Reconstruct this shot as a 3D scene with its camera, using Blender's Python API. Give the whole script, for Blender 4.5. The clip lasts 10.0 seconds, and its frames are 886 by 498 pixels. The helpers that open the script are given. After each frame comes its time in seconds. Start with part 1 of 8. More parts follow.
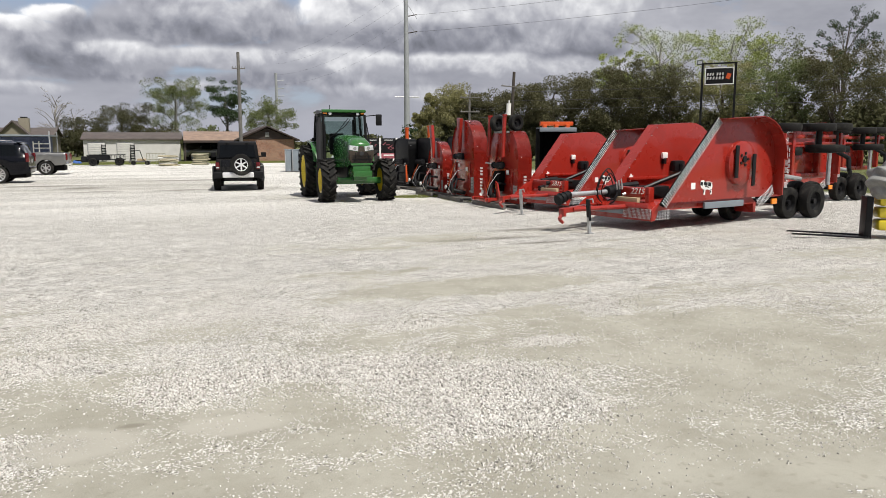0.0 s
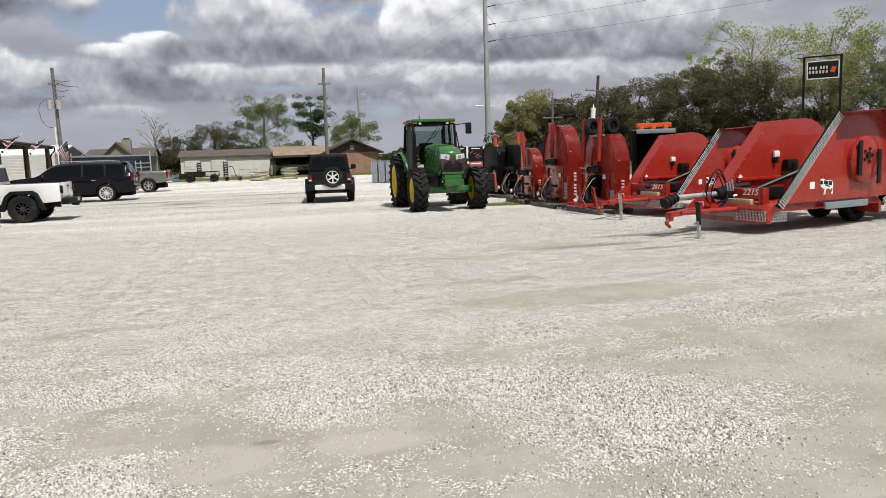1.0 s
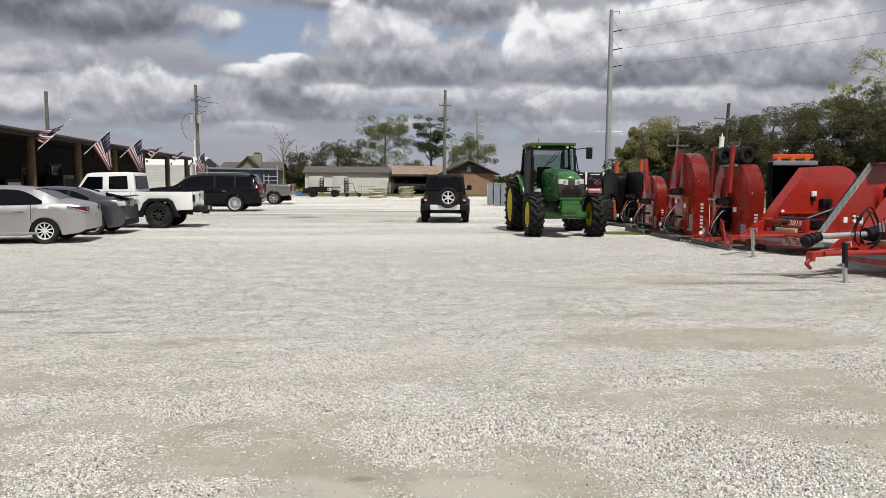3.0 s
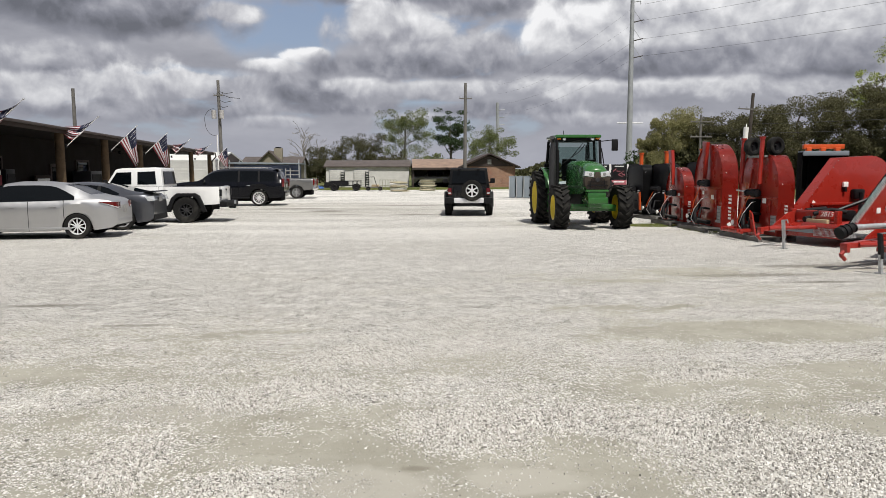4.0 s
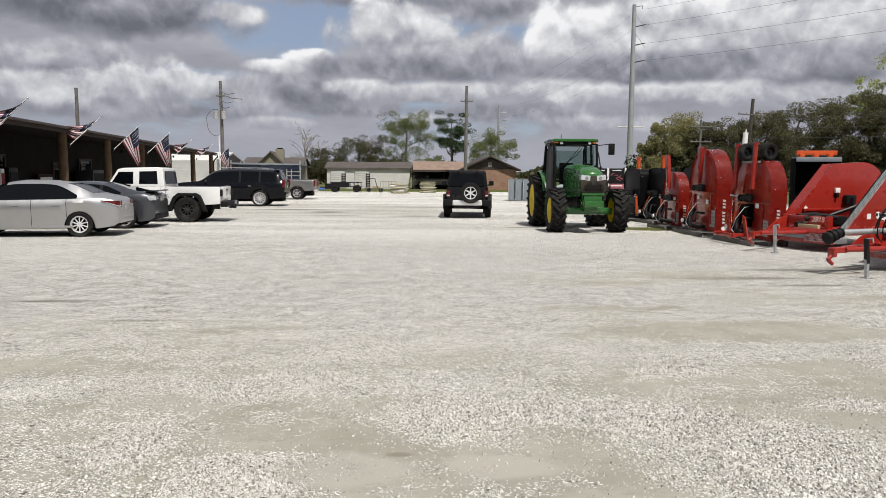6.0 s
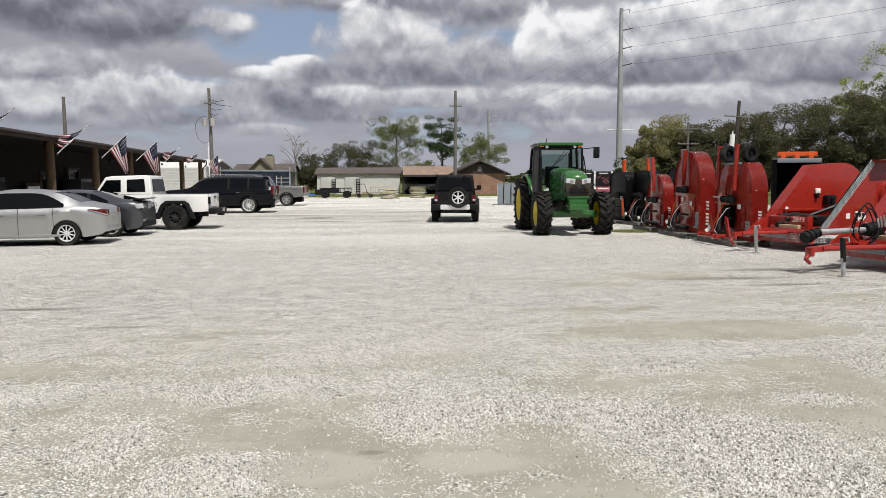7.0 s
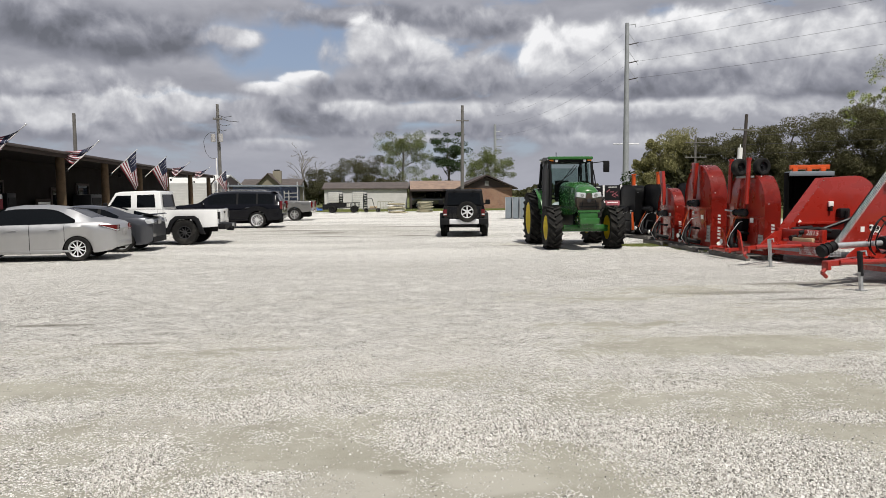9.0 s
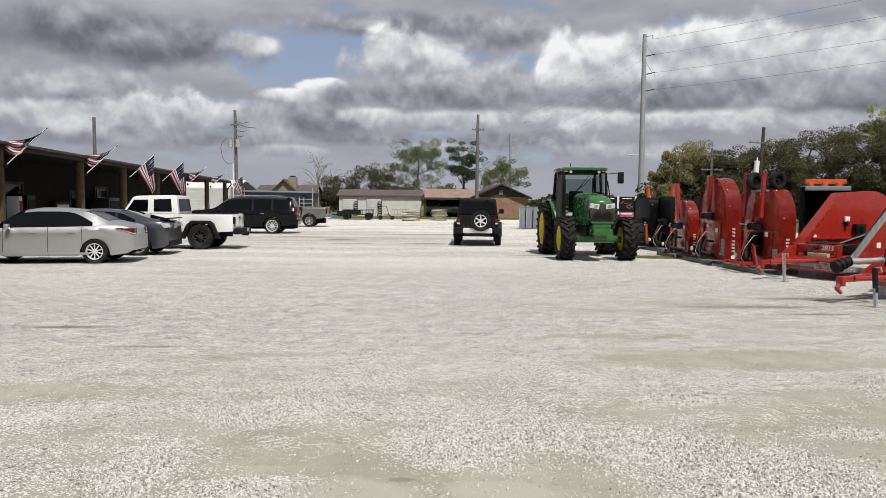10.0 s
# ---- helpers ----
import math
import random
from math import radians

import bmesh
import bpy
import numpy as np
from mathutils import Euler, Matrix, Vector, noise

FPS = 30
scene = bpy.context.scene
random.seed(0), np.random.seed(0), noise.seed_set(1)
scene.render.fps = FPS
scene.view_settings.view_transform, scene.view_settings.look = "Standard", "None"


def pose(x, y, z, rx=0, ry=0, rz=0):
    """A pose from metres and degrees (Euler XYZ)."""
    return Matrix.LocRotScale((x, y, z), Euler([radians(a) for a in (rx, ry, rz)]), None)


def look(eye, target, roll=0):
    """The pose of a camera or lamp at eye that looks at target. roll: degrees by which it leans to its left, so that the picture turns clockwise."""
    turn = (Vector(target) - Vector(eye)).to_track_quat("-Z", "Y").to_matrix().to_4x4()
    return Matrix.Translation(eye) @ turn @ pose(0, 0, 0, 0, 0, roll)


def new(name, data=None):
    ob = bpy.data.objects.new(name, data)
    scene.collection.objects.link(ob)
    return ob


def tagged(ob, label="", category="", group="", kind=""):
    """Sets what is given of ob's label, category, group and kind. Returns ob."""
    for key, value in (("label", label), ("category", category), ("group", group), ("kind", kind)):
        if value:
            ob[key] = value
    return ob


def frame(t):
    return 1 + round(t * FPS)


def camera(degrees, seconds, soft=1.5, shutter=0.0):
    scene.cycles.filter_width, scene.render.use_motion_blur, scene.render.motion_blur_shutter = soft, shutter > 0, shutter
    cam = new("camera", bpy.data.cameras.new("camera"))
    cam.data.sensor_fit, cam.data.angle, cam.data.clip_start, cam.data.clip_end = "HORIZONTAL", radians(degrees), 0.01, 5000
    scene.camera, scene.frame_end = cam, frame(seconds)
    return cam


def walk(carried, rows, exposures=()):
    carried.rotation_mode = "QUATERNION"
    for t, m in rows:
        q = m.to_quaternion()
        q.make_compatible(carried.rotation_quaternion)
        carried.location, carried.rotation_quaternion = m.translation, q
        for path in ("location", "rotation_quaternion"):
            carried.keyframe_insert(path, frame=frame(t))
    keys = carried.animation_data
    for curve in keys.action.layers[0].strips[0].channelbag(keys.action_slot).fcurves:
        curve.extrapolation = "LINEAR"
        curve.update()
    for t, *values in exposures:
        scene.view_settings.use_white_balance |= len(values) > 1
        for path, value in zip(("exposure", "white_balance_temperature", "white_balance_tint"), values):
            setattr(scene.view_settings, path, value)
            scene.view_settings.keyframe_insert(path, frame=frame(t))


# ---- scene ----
cam = camera(63.5, 10.0, soft=0.85)
PATH = [
    (0, (0.382, -0.473, 1.715), (1.07, 1.383, 1.425), -0.2),
    (0.5, (0.233, -0.22, 1.687), (0.813, 1.674, 1.409), -1.4),
    (1, (0.124, -0.1, 1.673), (0.598, 1.825, 1.412), -2.0),
    (1.5, (0.128, 0.04, 1.665), (0.506, 1.989, 1.427), -1.7),
    (2, (0.188, 0.21, 1.663), (0.481, 2.177, 1.449), -0.8),
    (2.5, (0.204, 0.272, 1.668), (0.427, 2.25, 1.475), 0.0),
    (4, (-0.029, 0.244, 1.67), (0.088, 2.229, 1.457), -0.2),
    (4.5, (-0.075, 0.206, 1.671), (0.037, 2.19, 1.444), -0.2),
    (5, (-0.087, 0.18, 1.652), (0.024, 2.163, 1.424), -0.0),
    (5.5, (-0.04, 0.106, 1.664), (0.072, 2.091, 1.445), 0.4),
    (7, (0.189, -0.149, 1.678), (0.326, 1.837, 1.484), -0.3),
    (7.5, (0.166, -0.127, 1.668), (0.314, 1.858, 1.473), -1.0),
    (8, (0.131, -0.099, 1.671), (0.282, 1.887, 1.481), -1.3),
    (8.5, (0.094, -0.082, 1.677), (0.234, 1.905, 1.503), -1.2),
    (9, (0.083, -0.076, 1.679), (0.203, 1.914, 1.525), -0.5),
    (9.5, (0.073, -0.087, 1.682), (0.169, 1.906, 1.543), 0.2),
    (10, (0.105, -0.128, 1.695), (0.187, 1.866, 1.564), 0.4),
]
walk(cam, [(t, look(eye, target, roll)) for t, eye, target, roll in PATH],
     exposures=[(0.0, 0.16), (1.0, 0.10), (2.0, 0.03), (3.0, 0.0), (10.0, 0.0)])

# ---------------- world, sun ----------------
SUN_DIR = Vector((0.36, -0.93, 1.75)).normalized()
world = bpy.data.worlds.new("sky")
scene.world = world
world.use_nodes = True
wn, wl = world.node_tree.nodes, world.node_tree.links
wn.clear()


def wnode(kind, operation="", clamp=False):
    n = wn.new(kind)
    if operation:
        n.operation = operation
    if clamp:
        n.use_clamp = True
    return n


def wmath(op, a, b=None, c=None, clamp=False):
    n = wnode("ShaderNodeMath", op, clamp)
    for i, v in enumerate((a, b, c)):
        if v is None:
            continue
        if isinstance(v, (int, float)):
            n.inputs[i].default_value = v
        else:
            wl.new(v, n.inputs[i])
    return n.outputs[0]


def wramp(fac, stops, smooth="EASE"):
    n = wnode("ShaderNodeValToRGB")
    n.color_ramp.interpolation = smooth
    el = n.color_ramp.elements
    while len(el) < len(stops):
        el.new(0.5)
    for e, (p, c) in zip(el, stops):
        e.position, e.color = p, (*c, 1)
    wl.new(fac, n.inputs[0])
    return n.outputs[0]


def wmix(fac, a, b):
    n = wnode("ShaderNodeMix")
    n.data_type = "RGBA"
    wl.new(fac, n.inputs[0])
    for i, v in ((6, a), (7, b)):
        if isinstance(v, tuple):
            n.inputs[i].default_value = (*v, 1)
        else:
            wl.new(v, n.inputs[i])
    return n.outputs[2]


sky = wnode("ShaderNodeTexSky")
sky.sky_type, sky.sun_disc = "NISHITA", False
sky.sun_elevation, sky.sun_rotation = math.asin(SUN_DIR.z), math.atan2(SUN_DIR.x, SUN_DIR.y)
tc = wnode("ShaderNodeTexCoord")
sep = wnode("ShaderNodeSeparateXYZ")
wl.new(tc.outputs["Generated"], sep.inputs[0])
comb = wnode("ShaderNodeCombineXYZ")
wl.new(sep.outputs[0], comb.inputs[0])
wl.new(sep.outputs[1], comb.inputs[1])
wl.new(wmath("MULTIPLY", sep.outputs[2], 2.7), comb.inputs[2])


def wnoise(scale, detail, rough, shift=(0, 0, 0), distortion=0.0, flat_=True):
    mp = wnode("ShaderNodeMapping")
    mp.inputs["Location"].default_value = shift
    mp.inputs["Rotation"].default_value = (0, 0, -0.49)
    wl.new((comb if flat_ else tc).outputs[0 if flat_ else "Generated"], mp.inputs[0])
    n = wnode("ShaderNodeTexNoise")
    n.inputs["Scale"].default_value, n.inputs["Detail"].default_value = scale, detail
    n.inputs["Roughness"].default_value, n.inputs["Distortion"].default_value = rough, distortion
    wl.new(mp.outputs[0], n.inputs["Vector"])
    return n.outputs["Fac"]


def cloud_depth(lift):
    a = wnoise(2.2, 9, 0.55, (3.1, 8.4, 2.2 + lift), 0.2)
    b = wnoise(6.5, 7, 0.55, (5.1, 3.3, 1.1 + lift), 0.1)
    c = wnoise(17.0, 6, 0.6, (2.1, 6.3, 4.1 + lift))
    return wmath("ADD", wmath("ADD", wmath("MULTIPLY", a, 0.66), wmath("MULTIPLY", b, 0.28)), wmath("MULTIPLY", c, 0.06))


depth = cloud_depth(0.0)
above = cloud_depth(0.11)
relief = wmath("SUBTRACT", depth, above)
billow = wnoise(17.0, 7, 0.50, (1.3, 4.2, 0.7), 0.2, False)
billow_up = wnoise(17.0, 7, 0.50, (1.3, 4.2, 0.715), 0.2, False)
puff = wmath("SUBTRACT", billow, billow_up)
ragged = wmath("MULTIPLY_ADD", billow, 2.0, -1.0)
azimuth = wmath("MULTIPLY", wmath("ARCTAN2", sep.outputs[0], sep.outputs[1]), 57.296)
elevation = wmath("MULTIPLY", wmath("ARCSINE", sep.outputs[2]), 57.296)
place = wnode("ShaderNodeCombineXYZ")
wl.new(azimuth, place.inputs[0])
wl.new(elevation, place.inputs[1])
# grey decks overhead: azimuth, elevation, half width, half height, tone
HIGH_CLOUDS = ((-21.3, 11.6, 9.2, 1.8, -0.27), (-25.3, 7.9, 4.9, 1.3, -0.03), (-20.4, 7.8, 3.4, 1.0, 0.0), (-12.5, 11.8, 2.5, 0.8, 0.06), (-0.2, 13.5, 11.4, 1.0, -0.12), (6.8, 12.7, 5.2, 1.4, -0.04), (6.6, 9.5, 3.5, 1.5, -0.06))
# heaped clouds with flat grey undersides: azimuth, elevation, half width, half height, tone
TALL_CLOUDS = ((-0.2, 10.7, 4.9, 2.5, 0.12), (-2.2, 11.6, 2.2, 1.5, 0.34), (0.9, 12.0, 2.6, 1.2, 0.2), (0.2, 8.3, 7.1, 1.1, -0.16), (29.3, 10.3, 6.4, 2.2, 0.16), (22.1, 10.5, 7.2, 2.4, 0.26), (14.7, 10.8, 4.6, 2.3, 0.26), (11.5, 10.3, 2.1, 1.4, 0.42), (19.8, 8.0, 9.7, 1.1, -0.16), (30.2, 7.9, 6.4, 1.4, -0.08))
# the sunlit row farther off: azimuth, elevation, half width, half height, tone
ROW_CLOUDS = ((-25.4, 5.9, 4.2, 1.1, 0.22), (-20.3, 6.4, 3.4, 1.2, 0.24), (-15.7, 6.6, 2.8, 1.2, 0.24), (-11.0, 6.2, 4.2, 1.3, 0.06), (-6.6, 6.6, 3.9, 1.8, -0.06), (-9.7, 8.1, 2.1, 0.5, 0.36), (-7.1, 8.9, 2.0, 0.6, 0.55), (-2.4, 6.6, 3.3, 0.9, 0.2), (3.1, 6.4, 3.8, 0.9, 0.12), (13.0, 6.6, 4.5, 1.0, 0.3), (19.4, 6.4, 5.0, 0.9, 0.26), (25.8, 6.2, 4.6, 0.9, 0.2), (32.0, 5.7, 4.3, 0.8, 0.1))
# flat bands over the horizon: azimuth, elevation, half width, half height, tone
LOW_BANDS = ((-19.0, 4.6, 10.5, 0.7, -0.16), (-5.7, 5.0, 5.7, 0.6, -0.13), (9.1, 4.8, 9.5, 0.7, -0.13), (1.5, 4.3, 3.3, 0.4, 0.12), (-9.8, 3.9, 3.0, 0.4, 0.08), (15.7, 4.0, 5.9, 0.5, 0.06))
# openings of blue; the last value is how clear: azimuth, elevation, half width, half height, tone
BLUE_GAPS = ((-8.8, 11.0, 5.3, 2.1, 0.95), (-16.6, 7.2, 4.4, 0.6, 0.5), (8.7, 10.4, 1.9, 1.1, 0.9), (-4.1, 12.7, 2.6, 0.8, 0.4))


def cloud_mask(az, el, rx, ry, ragged_by, soft):
    """1 inside a ragged cloud, 0 outside; also how high in it a direction lies."""
    v = wnode("ShaderNodeVectorMath", "SUBTRACT")
    wl.new(place.outputs[0], v.inputs[0])
    v.inputs[1].default_value = (az, el, 0)
    d = wnode("ShaderNodeVectorMath", "DIVIDE")
    wl.new(v.outputs[0], d.inputs[0])
    d.inputs[1].default_value = (rx, ry, 1)
    ln = wnode("ShaderNodeVectorMath", "LENGTH")
    wl.new(d.outputs[0], ln.inputs[0])
    r = wmath("SUBTRACT", ln.outputs["Value"], wmath("MULTIPLY", ragged, ragged_by))
    mr = wnode("ShaderNodeMapRange")
    mr.interpolation_type = "SMOOTHSTEP"
    for i, x in enumerate((1.0 - soft, 1.0 + soft, 1.0, 0.0)):
        mr.inputs[i + 1].default_value = x
    wl.new(r, mr.inputs[0])
    xyz = wnode("ShaderNodeSeparateXYZ")
    wl.new(d.outputs[0], xyz.inputs[0])
    return mr.outputs[0], xyz.outputs[1]


def fmix(fac, a, b):
    n = wnode("ShaderNodeMix")
    for i, v in ((0, fac), (2, a), (3, b)):
        wl.new(v, n.inputs[i])
    return n.outputs[0]


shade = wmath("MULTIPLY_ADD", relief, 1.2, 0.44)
cover = wramp(depth, [(0.385, (0, 0, 0)), (0.44, (1, 1, 1))])
for az, el, rx, ry, clear in BLUE_GAPS:
    hole, _ = cloud_mask(az, el, rx, ry, 0.7, 0.45)
    cover = wmath("MULTIPLY", cover, wmath("MULTIPLY_ADD", hole, -clear, 1.0))
for clouds, soft, tilt in ((HIGH_CLOUDS, 0.42, 0.12), (LOW_BANDS, 0.5, 0.05), (ROW_CLOUDS, 0.26, 0.20), (TALL_CLOUDS, 0.32, 0.14)):
    for az, el, rx, ry, tone_ in clouds:
        inside, height = cloud_mask(az, el, rx, ry, 0.95, soft)
        own = wmath("MULTIPLY_ADD", puff, 1.6, wmath("MULTIPLY_ADD", height, tilt, 0.46 + tone_))
        shade = fmix(inside, shade, own)
        cover = wmath("MAXIMUM", cover, inside)
cloud_col = wramp(wmath("ADD", shade, 0.0, clamp=True), [(0.0, (0.15, 0.157, 0.185)), (0.25, (0.245, 0.252, 0.295)), (0.5, (0.405, 0.41, 0.455)), (0.72, (0.60, 0.605, 0.635)), (1.0, (0.90, 0.90, 0.915))], "LINEAR")
blue = wnode("ShaderNodeVectorMath", "SCALE")
wl.new(sky.outputs[0], blue.inputs[0])
blue.inputs["Scale"].default_value = 0.085
veil = wnode("ShaderNodeMix")
veil.data_type = "RGBA"
veil.inputs[0].default_value = 0.55
wl.new(blue.outputs[0], veil.inputs[6])
veil.inputs[7].default_value = (0.33, 0.40, 0.56, 1)
seen = wmix(cover, veil.outputs[2], cloud_col)
low = wramp(sep.outputs[2], [(0.0, (1, 1, 1)), (0.10, (0, 0, 0))], "LINEAR")
hazed = wmix(wmath("MULTIPLY", low, 0.7), seen, (0.36, 0.368, 0.43))
bg = wnode("ShaderNodeBackground")
bg.inputs["Strength"].default_value = 1.0
wl.new(hazed, bg.inputs[0])
wl.new(bg.outputs[0], wnode("ShaderNodeOutputWorld").inputs[0])

sun = new("sun", bpy.data.lights.new("sun", "SUN"))
sun.data.energy, sun.data.angle, sun.data.color = 4.7, radians(0.6), (1.0, 0.96, 0.89)
sun.matrix_world = look(SUN_DIR * 60, (0, 0, 0))

# ---------------- materials ----------------


def shader(name):
    m = bpy.data.materials.new(name)
    m.use_nodes = True
    return m, m.node_tree.nodes, m.node_tree.links, m.node_tree.nodes["Principled BSDF"]


def mat(name, col, rough=0.6, metal=0.0, vary=0.12, scale=6.0, fine=60.0, bump=0.15, coat=0.0, dirt=None, dirt_amount=0.0, spec=0.5):
    """A surface with coarse and fine variation, relief and, if asked, dirt in blotches."""
    m, n, l, p = shader(name)
    geo = n.new("ShaderNodeTexCoord")
    n1, n2 = n.new("ShaderNodeTexNoise"), n.new("ShaderNodeTexNoise")
    for t, s, d in ((n1, scale, 5), (n2, fine, 3)):
        t.inputs["Scale"].default_value, t.inputs["Detail"].default_value = s, d
        l.new(geo.outputs["Object"], t.inputs["Vector"])
    add = n.new("ShaderNodeMath")
    add.operation = "MULTIPLY_ADD"
    add.inputs[1].default_value = 0.4
    l.new(n2.outputs["Fac"], add.inputs[0])
    l.new(n1.outputs["Fac"], add.inputs[2])
    ramp = n.new("ShaderNodeValToRGB")
    e = ramp.color_ramp.elements
    e[0].position, e[1].position = 0.45, 0.95
    e[0].color = (*[c * (1 - vary) for c in col], 1)
    e[1].color = (*[min(1, c * (1 + vary)) for c in col], 1)
    l.new(add.outputs[0], ramp.inputs[0])
    out = ramp.outputs[0]
    if dirt:
        mix = n.new("ShaderNodeMix")
        mix.data_type = "RGBA"
        dr = n.new("ShaderNodeMapRange")
        dr.inputs[1].default_value, dr.inputs[2].default_value = 0.5, 0.75
        dr.inputs[4].default_value = dirt_amount
        l.new(n1.outputs["Fac"], dr.inputs[0])
        l.new(dr.outputs[0], mix.inputs[0])
        l.new(out, mix.inputs[6])
        mix.inputs[7].default_value = (*dirt, 1)
        out = mix.outputs[2]
    l.new(out, p.inputs["Base Color"])
    rr = n.new("ShaderNodeMapRange")
    rr.inputs[3].default_value, rr.inputs[4].default_value = max(0.02, rough * 0.8), min(1, rough * 1.2)
    l.new(n1.outputs["Fac"], rr.inputs[0])
    l.new(rr.outputs[0], p.inputs["Roughness"])
    p.inputs["Metallic"].default_value = metal
    p.inputs["Coat Weight"].default_value = coat
    p.inputs["Coat Roughness"].default_value = 0.05
    p.inputs["Specular IOR Level"].default_value = spec
    if bump:
        b = n.new("ShaderNodeBump")
        b.inputs["Strength"].default_value, b.inputs["Distance"].default_value = bump, 0.01
        l.new(n2.outputs["Fac"], b.inputs["Height"])
        l.new(b.outputs[0], p.inputs["Normal"])
    return m


def glass(name, tint, rough=0.03, clear=0.0, spec=0.3):
    """Tinted vehicle glass: dark and glossy; clear lets some of what is behind through."""
    m, n, l, p = shader(name)
    p.inputs["Base Color"].default_value = (*tint, 1)
    p.inputs["Roughness"].default_value = rough
    p.inputs["Specular IOR Level"].default_value = spec
    if clear:
        tr = n.new("ShaderNodeBsdfTransparent")
        tr.inputs[0].default_value = (0.74, 0.80, 0.78, 1)
        mx = n.new("ShaderNodeMixShader")
        mx.inputs[0].default_value = clear
        l.new(p.outputs[0], mx.inputs[1])
        l.new(tr.outputs[0], mx.inputs[2])
        l.new(mx.outputs[0], n["Material Output"].inputs[0])
    return m


# heaps of bare crushed stone, and places where only trodden silt shows: centre, half widths
STONE_PATCHES = ((0.39, 4.77, 0.40, 0.48), (-0.86, 3.84, 0.34, 0.34), (2.29, 4.15, 0.70, 0.55), (2.3, 3.5, 0.6, 0.32), (1.8, 4.75, 0.5, 0.28), (-0.79, 5.77, 0.42, 0.25),
                 (-0.41, 6.79, 0.5, 0.34), (-1.62, 4.4, 0.2, 0.36), (3.35, 4.95, 0.34, 0.16), (2.44, 5.9, 0.34, 0.18), (0.98, 4.95, 0.36, 0.24), (-1.19, 5.33, 0.28, 0.2), (4.5, 6.05, 0.35, 0.4))
BARE_PATCHES = ((-0.17, 3.91, 0.36, 0.3), (0.72, 4.0, 0.36, 0.24), (-2.4, 5.2, 0.5, 0.5), (-0.96, 5.05, 0.42, 0.2), (0.15, 4.2, 0.36, 0.18), (1.8, 5.43, 0.4, 0.24), (3.97, 7.5, 1.6, 0.55),
                (3.2, 4.55, 0.55, 0.13), (-0.63, 4.5, 0.5, 0.26), (4.2, 10.6, 2.2, 0.6), (3.63, 5.6, 0.65, 0.22), (1.43, 3.5, 0.3, 0.16))

SILT_LANES = ((5.6, 9.2, 3.0, 0.55), (4.0, 7.45, 1.9, 0.42), (6.2, 12.0, 3.4, 0.5), (2.6, 8.7, 1.2, 0.3), (4.4, 6.0, 1.0, 0.25), (-3.2, 6.2, 1.0, 0.3))


